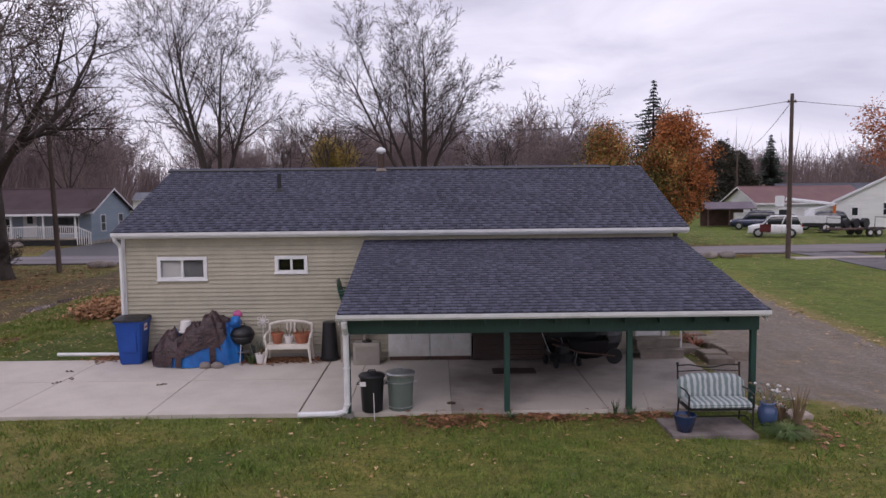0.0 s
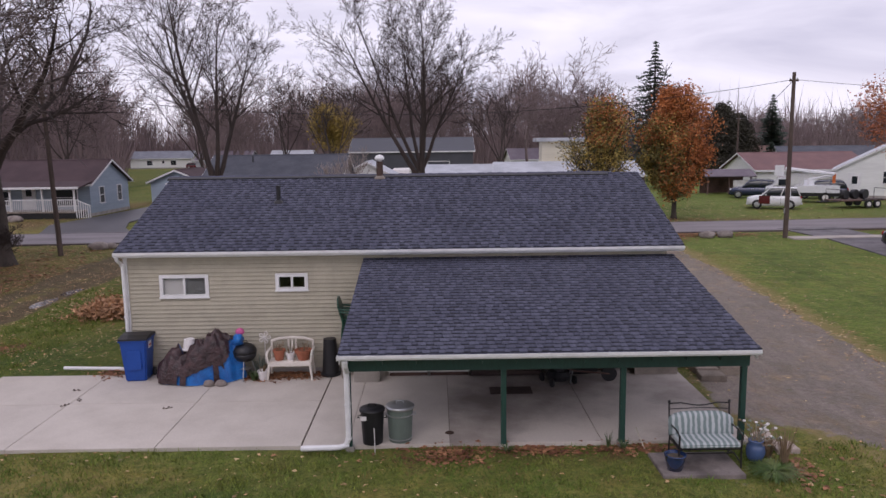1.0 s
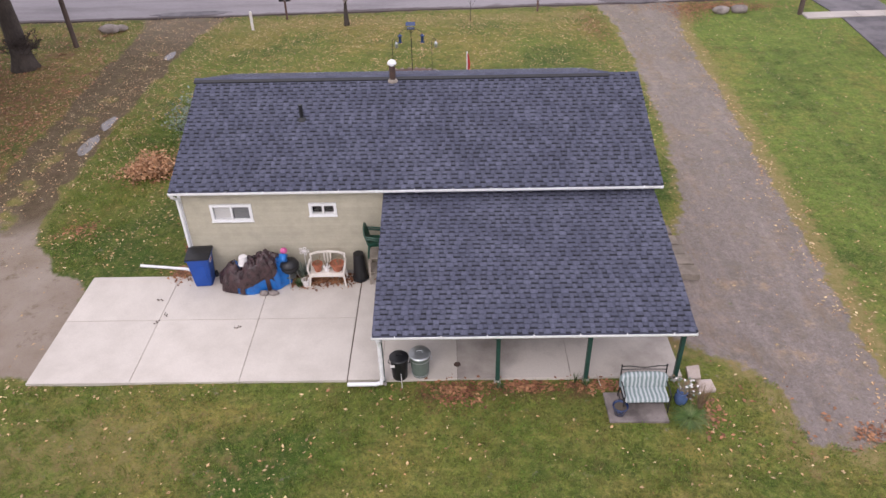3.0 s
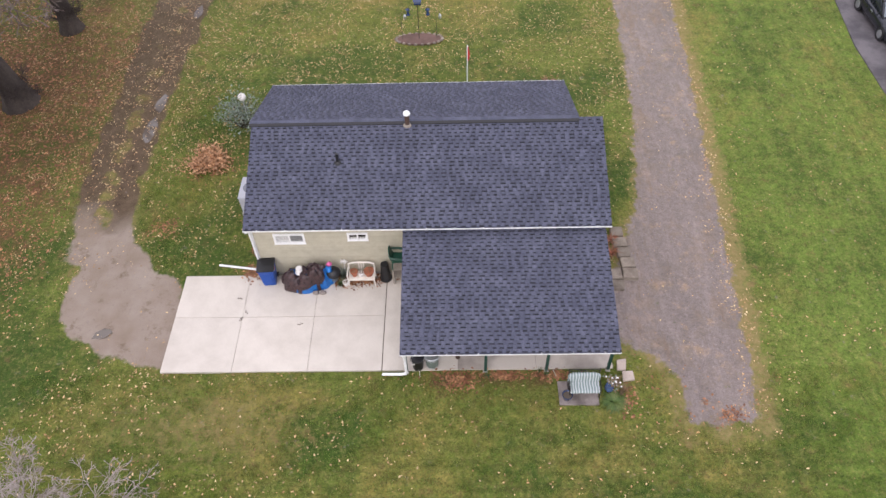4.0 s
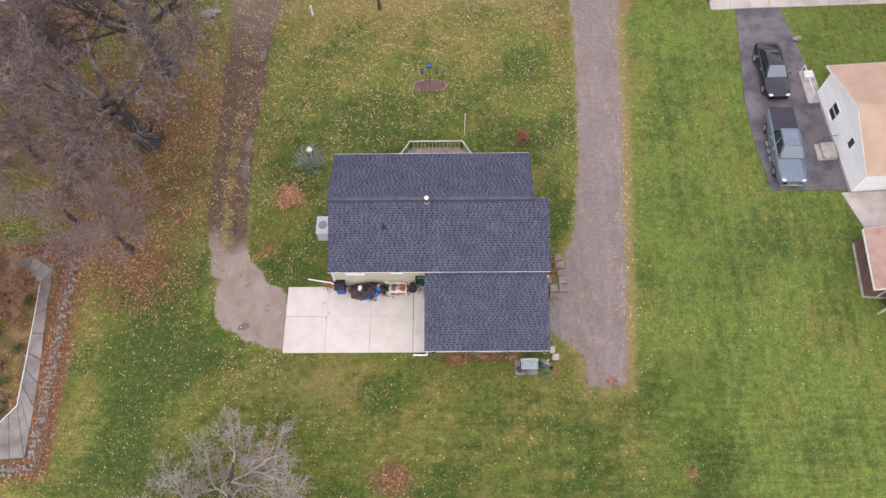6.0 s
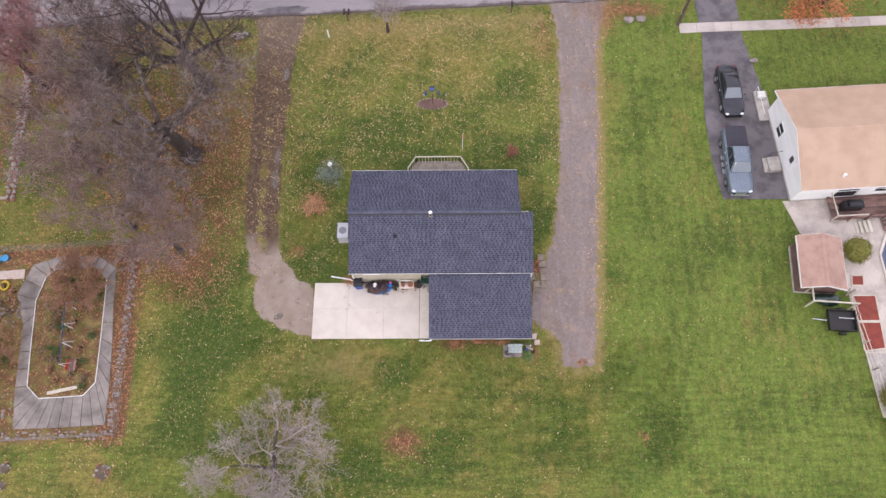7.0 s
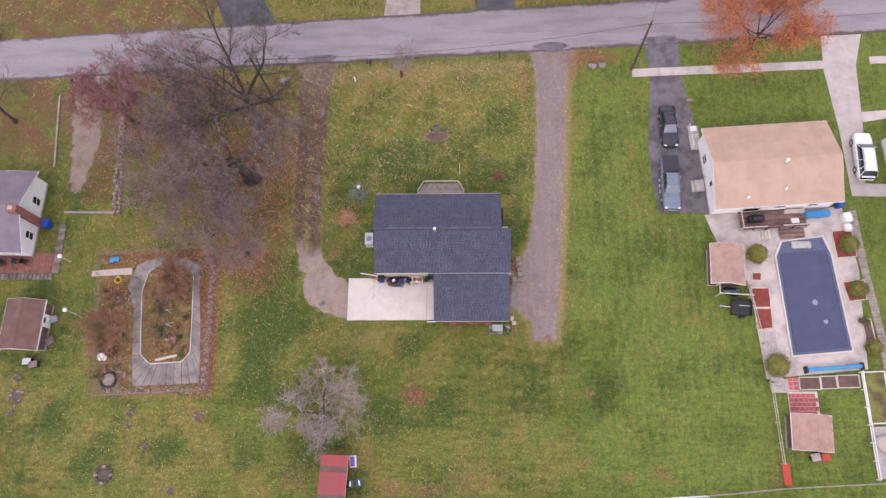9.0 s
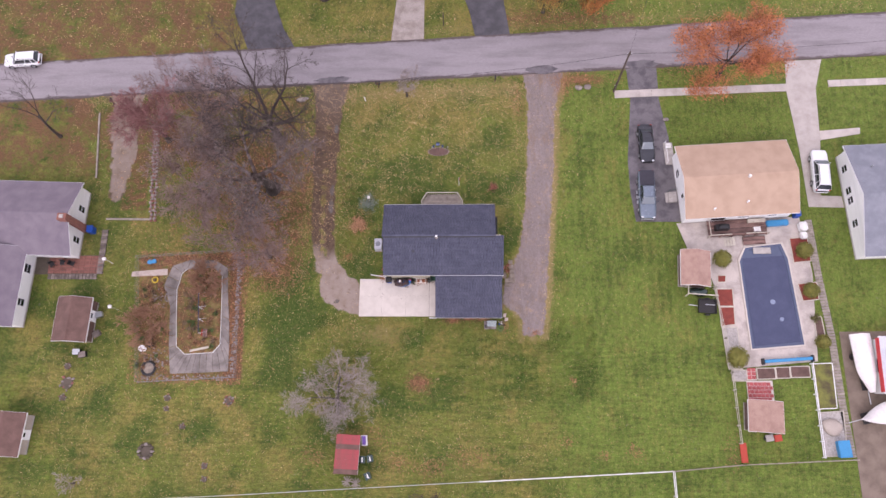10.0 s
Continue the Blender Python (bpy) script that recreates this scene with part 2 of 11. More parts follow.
    along_x = blend(ranged(place.outputs["Y"], -4.5, -8.0), (1.0, 1.0, 1.0), ranged(streaks(0.3, 2.4, 1.5), 0.34, 0.66, 0.8, 1.22))
    tone = times(times(tone, along_y), along_x)
    shade = nd.new("ShaderNodeHueSaturation")
    ln.new(green, shade.inputs["Color"])
    ln.new(tone, shade.inputs["Value"])
    green = shade.outputs["Color"]
    litter = blend(ranged(noise_at(9, 5, 0.8), 0.35, 0.65), (0.062, 0.036, 0.022), (0.2, 0.105, 0.052))
    dry = blend(ranged(noise_at(5, 5, 0.75), 0.35, 0.65), (0.26, 0.19, 0.085), (0.16, 0.145, 0.05))
    rut = blend(ranged(noise_at(2.2, 7, 0.75), 0.36, 0.64), (0.066, 0.042, 0.029), (0.13, 0.088, 0.062))
    pad = blend(ranged(noise_at(0.5, 5, 0.65), 0.36, 0.62), (0.23, 0.175, 0.14), (0.3, 0.245, 0.21))
    pad = blend(ranged(noise_at(1.1, 7, 0.8), 0.55, 0.66, 0, 0.75), pad, (0.13, 0.088, 0.062))
    pad = blend(ranged(noise_at(8, 5, 0.8), 0.55, 0.7, 0, 0.5), pad, (0.14, 0.105, 0.085))
    earth = blend(turf.outputs["Alpha"], rut, pad)
    stone = blend(ranged(noise_at(26, 4, 0.85), 0.32, 0.7), (0.132, 0.107, 0.102), (0.275, 0.226, 0.214))
    stone = blend(ranged(noise_at(0.7, 7, 0.75), 0.52, 0.64, 0, 0.6), stone, (0.3, 0.215, 0.155))
    stone = blend(ranged(noise_at(0.35, 6, 0.7), 0.5, 0.62, 0, 0.55), stone, (0.135, 0.116, 0.112))
    stone = blend(ranged(noise_at(3.2, 7, 0.85), 0.52, 0.66, 0, 0.45), stone, (0.15, 0.125, 0.116))
    stone = blend(ranged(noise_at(7.0, 6, 0.85), 0.56, 0.68, 0, 0.45), stone, (0.38, 0.32, 0.285))
    stone = blend(ranged(noise_at(1.3, 6, 0.75), 0.56, 0.66, 0, 0.7), stone, (0.33, 0.235, 0.16))
    stone = blend(ranged(streaks(1.5, 0.22, 1.0, 6), 0.5, 0.66, 0, 0.55), stone, (0.275, 0.228, 0.214))
    stone = blend(ranged(streaks(1.1, 0.3, 0.8, 6), 0.54, 0.68, 0, 0.6), stone, (0.2, 0.135, 0.095))
    pebble = nd.new("ShaderNodeHueSaturation")
    ln.new(stone, pebble.inputs["Color"])
    ln.new(times(ranged(noise_at(3.4, 6, 0.8), 0.34, 0.66, 0.84, 1.16), ranged(noise_at(12, 4, 0.8), 0.32, 0.68, 0.82, 1.18)), pebble.inputs["Value"])
    stone = pebble.outputs["Color"]
    cover = blend(edge(at.outputs["Alpha"], 3.2, 0.25, 0.38), green, dry)
    cover = blend(edge(sx.outputs["Blue"], 1.6, 0.34, 0.5), cover, litter)
    cover = blend(edge(sx.outputs["Red"], 2.6, 0.16, 0.26), cover, earth)
    cover = blend(edge(sx.outputs["Green"], 2.4, 0.2, 0.5), cover, stone)
    ln.new(cover, bs.inputs["Base Color"])
    bs.inputs["Roughness"].default_value = 0.92
    bs.inputs["Specular IOR Level"].default_value = 0.2
    bs.inputs["Sheen Weight"].default_value, bs.inputs["Sheen Roughness"].default_value = 0.13, 0.5
    bs.inputs["Sheen Tint"].default_value = (0.6, 0.68, 0.2, 1)
    bp = nd.new("ShaderNodeBump")
    bp.inputs["Strength"].default_value, bp.inputs["Distance"].default_value = 0.7, 0.05
    ln.new(noise_at(22, 4, 0.8), bp.inputs["Height"])
    ln.new(bp.outputs["Normal"], bs.inputs["Normal"])
    return m


GRASS_A, GRASS_B, GRASS_C, GRASS_D = (0.034, 0.068, 0.009), (0.102, 0.128, 0.02), (0.19, 0.158, 0.042), (0.232, 0.195, 0.07)
GRASS_LUSH = (0.11, 0.165, 0.027)
M_LAWN = ground_material()
M_EARTH = surface("trodden_earth", (0.2, 0.155, 0.12), (0.14, 0.105, 0.08), rough=0.95, big=0.6, fine=30, grain=0.25)
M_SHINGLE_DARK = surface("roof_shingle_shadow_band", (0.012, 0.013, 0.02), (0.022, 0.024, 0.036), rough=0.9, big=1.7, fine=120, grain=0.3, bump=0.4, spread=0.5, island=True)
M_SHINGLE = surface("roof_shingle", (0.062, 0.066, 0.1), (0.089, 0.094, 0.134), rough=0.9, big=1.3, fine=120, grain=0.35, bump=0.5, spread=0.15, island=True)
M_SHINGLE_ONE = surface("roof_shingle_single", (0.062, 0.066, 0.1), (0.089, 0.094, 0.134), rough=0.9, big=1.3, fine=120, grain=0.35, bump=0.5, spread=0.15)
M_SIDING = paint("beige_vinyl", (0.42, 0.385, 0.295), 0.55, spread=0.04)
M_WHITE = paint("white_trim", (0.78, 0.78, 0.78), 0.4)
M_WHITE_DULL = surface("weathered_white_paint", (0.7, 0.7, 0.68), (0.55, 0.54, 0.5), rough=0.6, big=2, grain=0.1)
M_CONCRETE = surface("pale_concrete", (0.54, 0.492, 0.436), (0.475, 0.43, 0.378), rough=0.85, big=0.9, fine=30, grain=0.08, bump=0.15, spread=0.03)
# carport slabs: damp stains and some roof shadow, both painted as dark patches
M_CONCRETE_STAIN_SHADE = surface("stained_shaded_concrete", (0.53, 0.478, 0.425), (0.22, 0.185, 0.165), rough=0.8, big=0.32, fine=25, grain=0.1, lo=0.42, hi=0.66)
M_WOOD_DARK = surface("dark_stained_wood", (0.045, 0.028, 0.024), (0.065, 0.042, 0.036), rough=0.8, big=2, grain=0.2)
M_CONCRETE_TAN = surface("tan_concrete", (0.47, 0.415, 0.37), (0.31, 0.272, 0.245), rough=0.9, big=0.55, fine=14, grain=0.16, lo=0.44, hi=0.66)
M_SIDEWALK = surface("sidewalk_concrete", (0.46, 0.415, 0.38), (0.38, 0.34, 0.305), rough=0.9, big=0.8, fine=25, grain=0.12, spread=0.08)
M_CONCRETE_OLD = surface("grey_concrete", (0.4, 0.37, 0.34), (0.28, 0.26, 0.24), rough=0.9, big=1.6, grain=0.15)
M_JOINT_PALE = surface("sandy_joint", (0.2, 0.165, 0.135), rough=1.0)
M_JOINT = surface("joint_dirt", (0.1, 0.08, 0.06), rough=1.0)
M_GREEN = paint("green_painted_wood", (0.015, 0.056, 0.042), 0.5, grain=0.2, stretch=(1, 1, 0.2))
M_GLASS = glass("window_glass")
M_ASPHALT_BLACK = surface("black_asphalt", (0.04, 0.037, 0.043), (0.075, 0.07, 0.078), rough=0.5, big=0.8, fine=40, grain=0.25)
M_GRAVEL_TAN = surface("tan_gravel", (0.34, 0.295, 0.265), (0.22, 0.185, 0.16), rough=0.95, big=0.7, fine=14, grain=0.3, bump=0.5)
M_ASPHALT_DARK = surface("dark_asphalt", (0.13, 0.116, 0.124), (0.07, 0.063, 0.07), rough=0.62, big=0.8, fine=40, grain=0.25, lo=0.45, hi=0.62)
M_DARK = paint("unlit_room", (0.02, 0.02, 0.02), 0.9)
M_BLACK = paint("black_plastic", (0.012, 0.012, 0.014), 0.45)
M_WOOD_GREY = surface("weathered_wood", (0.3, 0.26, 0.22), (0.2, 0.17, 0.14), rough=0.85, big=2, stretch=(1, 1, 1), grain=0.2, spread=0.12)
M_WOOD_WORN = surface("worn_sleeper_wood", (0.2, 0.165, 0.145), (0.11, 0.088, 0.076), rough=0.9, big=2, grain=0.2, spread=0.3)
M_WOOD_RED = surface("reddish_deck_wood", (0.21, 0.125, 0.105), (0.09, 0.05, 0.042), rough=0.8, big=2.5, stretch=(0.3, 1, 1), spread=0.4)
M_METAL = paint("galvanised_steel", (0.5, 0.52, 0.53), 0.35, metal=0.8)
M_RUST = surface("rusty_iron", (0.1, 0.06, 0.045), (0.04, 0.035, 0.035), rough=0.75, metal=0.3)
M_LEAF = surface("fallen_leaf", (0.37, 0.2, 0.09), (0.56, 0.44, 0.25), rough=0.8, big=3, spread=0.5, island=True, bump=0)
M_LEAF_RED = surface("red_brown_leaf", (0.2, 0.08, 0.04), (0.4, 0.2, 0.1), rough=0.8, big=3, spread=0.5, island=True, bump=0)
M_BLADE = surface("grass_blade", (0.1, 0.17, 0.017), (0.18, 0.205, 0.034), rough=0.7, big=0.5, spread=0.45, island=True, bump=0)
M_BARK = surface("grey_brown_bark", (0.042, 0.033, 0.028), (0.075, 0.06, 0.05), rough=0.95, big=1.5, fine=14, grain=0.35, bump=0.8, depth=0.03, stretch=(1, 1, 0.35))
# twigs of the far woods, made paler and pinker to paint distance haze
M_BARK_FAR_HAZED = surface("hazed_purple_brown_twigs", (0.185, 0.138, 0.138), (0.25, 0.185, 0.18), rough=0.95, big=0.2, spread=0.3, island=True, bump=0)
M_TWIG = surface("brown_twig", (0.042, 0.031, 0.028), (0.065, 0.048, 0.043), rough=0.95, big=0.6, bump=0)
M_TWIG_RED = surface("reddish_brown_twig", (0.165, 0.108, 0.095), (0.27, 0.195, 0.18), rough=0.95, big=0.6, bump=0)
M_TWIG_OAK = surface("silvery_brown_twig", (0.09, 0.064, 0.055), (0.25, 0.205, 0.195), rough=0.95, big=1.6, bump=0, lo=0.44, hi=0.64)
M_TWIG_ROSE = surface("rosy_brown_twig", (0.2, 0.085, 0.08), (0.3, 0.15, 0.14), rough=0.95, big=0.6, bump=0)
M_TWIG_TAWNY = surface("tawny_twig", (0.26, 0.14, 0.085), (0.33, 0.19, 0.12), rough=0.95, big=0.6, bump=0)
M_TWIG_PALE = surface("pale_grey_twig", (0.34, 0.29, 0.275), (0.2, 0.16, 0.145), rough=0.95, big=0.6, bump=0)

# ---- ground, road and paths ----
def steps_out(edge, far, first, grow):
    out, d, p = [], first, edge
    while p < far:
        p += d
        d *= grow
        out.append(p)
    return out


TRACK = [(-7.6, 26.0), (-8.0, 21.0), (-7.9, 15.0), (-7.8, 9.0), (-7.5, 4.0), (-6.6, 0.5), (-5.6, -1.2)]
LEFT_RUT = [(-9.7, 26.5), (-9.1, 23.6), (-8.7, 19.8), (-8.75, 14.0), (-8.7, 9.0), (-8.5, 4.3), (-7.6, 1.4)]
RIGHT_RUT = [(-5.5, 26.2), (-6.4, 22.4), (-6.7, 19.0), (-6.8, 14.0), (-6.9, 10.0), (-6.95, 6.0), (-6.3, 2.4)]
DRIVE = [(16.5, 27.0), (17.05, 22.6), (16.85, 17.0), (16.65, 13.0), (16.35, 8.6), (15.6, 3.9), (14.6, 1.2), (13.7, -0.6), (13.6, -2.6), (14.9, -3.6), (15.7, -4.4), (15.8, -6.3), (18.1, -6.25), (18.35, -4.0), (18.6, -1.2), (19.15, 4.4), (19.5, 9.4), (19.95, 14.8), (20.25, 21.2), (21.5, 27.0)]
PADDOCK = [(-8.3, 3.0), (-7.5, 1.2), (-7.7, -1.4), (-6.7, -2.65), (-5.4, -3.3), (-2.9, -4.0), (-2.9, 0.0), (-4.3, 0.6), (-4.95, 1.6), (-5.9, 2.4)]
EAST_DRIVE = [(29.4, 28.2), (33.2, 28.2), (33.2, 23.0), (34.0, 18.0), (34.4, 12.0), (34.6, 7.2), (29.4, 7.25), (28.95, 11.0), (28.9, 15.0), (29.4, 20.0), (29.7, 23.0)]
WEST_DRIVE = [(-35.4, 24.6), (-31.3, 24.7), (-31.7, 20.5), (-31.3, 16.0), (-32.1, 12.0), (-32.9, 9.6), (-33.9, 10.4), (-34.5, 15.0), (-35.0, 20.0)]
WEST_BED = [(-32.7, 9.0), (-29.2, 8.7), (-29.8, 17.5), (-30.6, 23.0), (-31.4, 20.5), (-31.2, 16.0)]
GARDEN = [(-29.4, 2.9), (-17.0, 3.7), (-16.0, -11.4), (-27.8, -11.8)]
LITTER = [(-30, 24), (-24, 12), (-17, 4.5), (-10.5, 1.5), (-9.0, 6.0), (-9.0, 15.0), (-10, 24)]


def road_south(x):
    return 25.86 + 0.0493 * x


def road_north(x):
    return 31.6 + 0.0555 * x


def build_ground():
    xs = np.array([-v for v in reversed(steps_out(52, 2500, 1.0, 1.22))] + list(np.arange(-52, -31.9, 0.4)) + list(np.arange(-31.6, 37.5, 0.17)) + list(np.arange(37.8, 62.01, 0.4)) + steps_out(62, 2500, 1.0, 1.22))
    ys = np.array([-v for v in reversed(steps_out(26, 2500, 1.0, 1.25))] + list(np.arange(-26, 27.6, 0.17)) + list(np.arange(27.8, 36.01, 0.35)) + steps_out(36, 2500, 0.8, 1.12))
    gx, gy = np.meshgrid(xs, ys)
    wob_x, wob_y = 0.13 * unit_noise(gx, gy, 3, 2.6), 0.13 * unit_noise(gx, gy, 4, 2.6)
    qx, qy = gx + wob_x, gy + wob_y
    gz = 0.018 * unit_noise(gx, gy, 7, 3.0) - 0.035
    flat = (np.abs(gx) > 60) | (gy > 34)
    gz = np.where(flat, -0.05, gz)
    gravel = inside(DRIVE, gx + 0.35 * wob_x, gy + 0.35 * wob_y).astype(float)
    off = near_line(TRACK, qx, qy)
    left, right = near_line(LEFT_RUT, qx, qy), near_line(RIGHT_RUT, qx, qy)
    worn = 0.75 + 0.3 * unit_noise(gx, gy, 15, 1.8)
    earth = np.maximum(1.15 * np.exp(-(left / 0.42) ** 2), 1.25 * np.exp(-(right / 0.42) ** 2)) * worn + 0.42 * np.clip(1.8 - off, 0, 1) * (1 + 0.6 * unit_noise(gx, gy, 16, 1.6)) * (gy > 1)
    earth += 0.3 * (off < 1.5) * np.clip((gy - 11) / 5, 0, 1)
    earth = np.maximum(earth, np.clip(1.5 - off / 1.5, 0, 1) * np.clip((gy - 20) / 3, 0, 1))
    earth = np.maximum(earth, (inside(PADDOCK, qx, qy) | inside(WEST_DRIVE, qx, qy)) * 1.0)
    earth = np.maximum(earth, np.clip(1.2 - np.abs(gy - road_south(gx)) / 0.5, 0, 1) * 0.55)
    under = inside(LITTER, gx + 5 * wob_x, gy + 5 * wob_y).astype(float) * np.clip(0.3 + 0.26 * unit_noise(gx, gy, 17, 4.0), 0, 1)
    under = np.maximum(under, inside(WEST_BED, qx, qy) * np.clip(0.6 + 0.4 * unit_noise(gx, gy, 26, 1.6), 0, 1))
    under = np.maximum(under, 0.75 * np.exp(-((gx + 13.6) ** 2 / 12 + (gy - 2.4) ** 2 / 8)))
    under = np.maximum(under, 0.6 * np.exp(-((gx + 13.5) ** 2 / 9 + (gy - 7) ** 2 / 20)))
    under = np.maximum(under, np.exp(-((gx + 14) ** 2 + (gy - 13) ** 2) / 60.0) * 0.7)
    under = np.maximum(under, inside(GARDEN, qx, qy) * np.clip(0.56 + 0.3 * unit_noise(gx, gy, 18, 1.8) + 0.4 * (gx > -18.2) + 0.3 * (gy > 2.4), 0, 1))
    under = np.maximum(under, 0.8 * np.exp(-((gx + 21.5) ** 2 / 16 + (gy - 23.0) ** 2 / 2.5)))
    under = np.maximum(under, np.exp(-((gx - 4) ** 2 + (gy + 11.7) ** 2) / 1.6) * 0.8)
    under = np.maximum(under, np.exp(-((gy + 4.45) / 0.28) ** 2) * ((gx > 6.8) & (gx < 11.2)) * 0.62)
    dry = np.clip(1.2 - near_line(DRIVE[12:], qx, qy) / 0.9, 0, 1) * (gx > 16.5) * 0.95
    dry = np.maximum(dry, np.clip(1.1 - near_line(DRIVE, qx, qy) / 1.1, 0, 1) * (gy < -2.5) * np.clip(0.65 + 0.5 * unit_noise(gx, gy, 21, 1.2), 0, 1))
    dry = np.maximum(dry, np.clip(1.1 - near_line(DRIVE[:12], qx, qy) / 0.5, 0, 1) * 0.6)
    dry = np.maximum(dry, np.clip(1 - np.abs(gy - 24.2 - 0.05 * gx) / 2.6, 0, 1) * ((gx > -6) & (gx < 16)) * 0.6)
    dry = np.maximum(dry, np.clip(1.1 - near_line(TRACK, gx, gy) / 2.4, 0, 1) * 0.55)
    dry = np.maximum(dry, np.exp(-((gx + 1.0) ** 2 / 20 + (gy + 6.2) ** 2 / 2.6)) * 0.55)
    dry = np.maximum(dry, np.clip(1 - np.abs(gy - road_north(gx) - 1.2) / 1.4, 0, 1) * 0.5)
    under = np.maximum(under, np.clip(1 - np.abs(gy - 34.6) / 2.2, 0, 1) * ((gx > 12) & (gx < 31)) * 0.55)
    under = np.maximum(under, (0.6 + 0.34 * unit_noise(gx, gy, 19, 5.0)) * np.clip((-18 - gx) / 5, 0, 1) * np.clip((gy - 12) / 4, 0, 1) * (gy < 60))
    dry = np.maximum(dry, inside(GARDEN, qx, qy) * np.clip(0.55 + 0.5 * unit_noise(gx, gy, 20, 1.5), 0, 1))
    # wet ruts of the dirt track
    rut = np.maximum(np.exp(-(near_line(RIGHT_RUT, gx, gy) / 0.4) ** 2), 0.7 * np.exp(-(near_line(LEFT_RUT, gx, gy) / 0.4) ** 2))
    gz -= 0.06 * rut * (gy > 3)
    for _ in range(2):
        for layer in (gravel, earth, under, dry):
            layer[1:-1, 1:-1] = (2 * layer[1:-1, 1:-1] + layer[:-2, 1:-1] + layer[2:, 1:-1] + layer[1:-1, :-2] + layer[1:-1, 2:]) / 6
    cover = np.stack([earth, gravel, under, dry], axis=-1)
    ny, nx = gx.shape
    idx = np.arange(nx * ny).reshape(ny, nx)
    quads = np.stack([idx[:-1, :-1], idx[:-1, 1:], idx[1:, 1:], idx[1:, :-1]], axis=-1).reshape(-1, 4)
    ob = big_mesh("ground", np.stack([gx, gy, gz], axis=-1).reshape(-1, 3), quads, M_LAWN, smooth=True)
    layer = ob.data.attributes.new("cover", "FLOAT_COLOR", "POINT")
    layer.data.foreach_set("color", cover.astype(np.float32).ravel())
    # the turf: deep green, yellowed and lush patches, and the bare pad's tone
    def spread(seed):
        return (1 - 0.45 * np.clip((gx - 17) / 4, 0, 1)) * (0.45 * unit_noise(gx, gy, seed, 11.0) + 0.26 * unit_noise(gx, gy, seed + 1, 3.6) + 0.14 * unit_noise(gx, gy, seed + 2, 1.2) + 0.12 * unit_noise(gx, gy, seed + 3, 0.6))

    def spots(rows):
        out = np.zeros_like(gx)
        for cx, cy, sx, sy, k in rows:
            out += k * np.exp(-((gx - cx) / sx) ** 2 - ((gy - cy) / sy) ** 2)
        return out
    deep = 0.16 + 0.2 * np.clip((-29 - gx) / 3, 0, 1) - 0.4 * np.exp(-((gx + 15.4) / 1.6) ** 2 - ((gy + 3) / 8) ** 2) + 1.0 * spread(201) + spots(((-11.5, -2.2, 2.6, 2.6, 0.9), (-11.6, -6.4, 2.2, 3.2, 0.95), (-12.4, -10.0, 1.8, 3.0, 0.8), (-9.0, -6.0, 2.4, 2.4, 0.4), (-2.2, 3.6, 2.4, 5, 0.7), (4, 11.2, 8, 3.4, 0.7), (-10.5, -3.0, 3.4, 5.5, 0.3), (13.9, 8, 1.4, 7, 0.6), (23.2, 12, 1.3, 9, 0.3), (25.2, 1, 1.6, 5, 0.3), (29, 4.5, 2.6, 3, 0.25), (3, -6.2, 2.5, 0.8, 0.4), (1.8, -14.6, 6, 2.2, 0.4), (14.5, -10, 3.5, 2.2, 0.4), (22.4, -11.0, 2.6, 4, 0.45), (31.5, 2, 1.8, 2.5, 0.4), (-6, -17, 3, 4, 0.45)))
    gold = 0.2 + 1.0 * spread(221) + spots(((-1, -5.6, 5, 1.2, 0.5), (7, -7.3, 6, 1.4, 0.4), (16, -7.4, 3, 1.2, 0.5), (0, 22.5, 9, 2.4, 0.65), (11, 21, 6, 3.4, 0.4), (5, 14, 9, 5, -0.25), (20.9, 12, 0.7, 12, 0.45), (27.2, 14, 1.3, 8, 0.25), (28.6, 22, 0.8, 6, 0.4), (24, -14, 4, 5, 0.25), (29, -4, 3, 5, 0.3), (-27, -15, 9, 5, 0.3), (-15.4, -3, 1.8, 7, 0.75), (-6.2, -4.9, 2.4, 1.4, 0.4), (-10.5, -4.5, 5, 5, -0.7), (-2.5, 4, 2.5, 5, -0.4))) - 0.3 * np.clip((gx - 16) / 5, 0, 1) + 0.05 * np.clip((-12 - gx) / 6, 0, 1) + 0.3 * ((gx < 40) & (gy > 31) & (gy < 44))
    mown = np.sin(5.2 * gx + 1.5 * unit_noise(gx, gy, 241, 9.0)) * np.clip((gx - 20) / 3, 0, 1) + np.sin(5.6 * gy + 1.5 * unit_noise(gx, gy, 242, 9.0)) * np.clip((-7.5 - gy) / 2, 0, 1) * np.clip((20 - gx) / 4, 0, 1) * np.clip((gx - 2) / 4, 0, 1)
    lush = np.clip((gx - 17) / 4, 0, 1) * 0.9 + 0.35 * np.clip(spread(231) * 2, 0, 1)
    pad = np.clip(1.2 - near_line(PADDOCK, gx, gy) / 1.5, 0, 1) + inside(PADDOCK, gx, gy) + 0.8 * inside(WEST_DRIVE, gx, gy) + 0.35 * np.clip((gy - 19) / 5, 0, 1)
    turf = np.stack([np.clip(deep + 0.1 * mown, 0, 1), np.clip(gold - 0.12 * mown, 0, 1), np.clip(lush, 0, 1), np.clip(pad, 0, 1)], axis=-1)
    layer = ob.data.attributes.new("turf", "FLOAT_COLOR", "POINT")
    layer.data.foreach_set("color", turf.astype(np.float32).ravel())
    return tagged(ob, "patchy late autumn lawn with worn tracks and fallen leaves", "ground", kind="structure")


ground = build_ground()


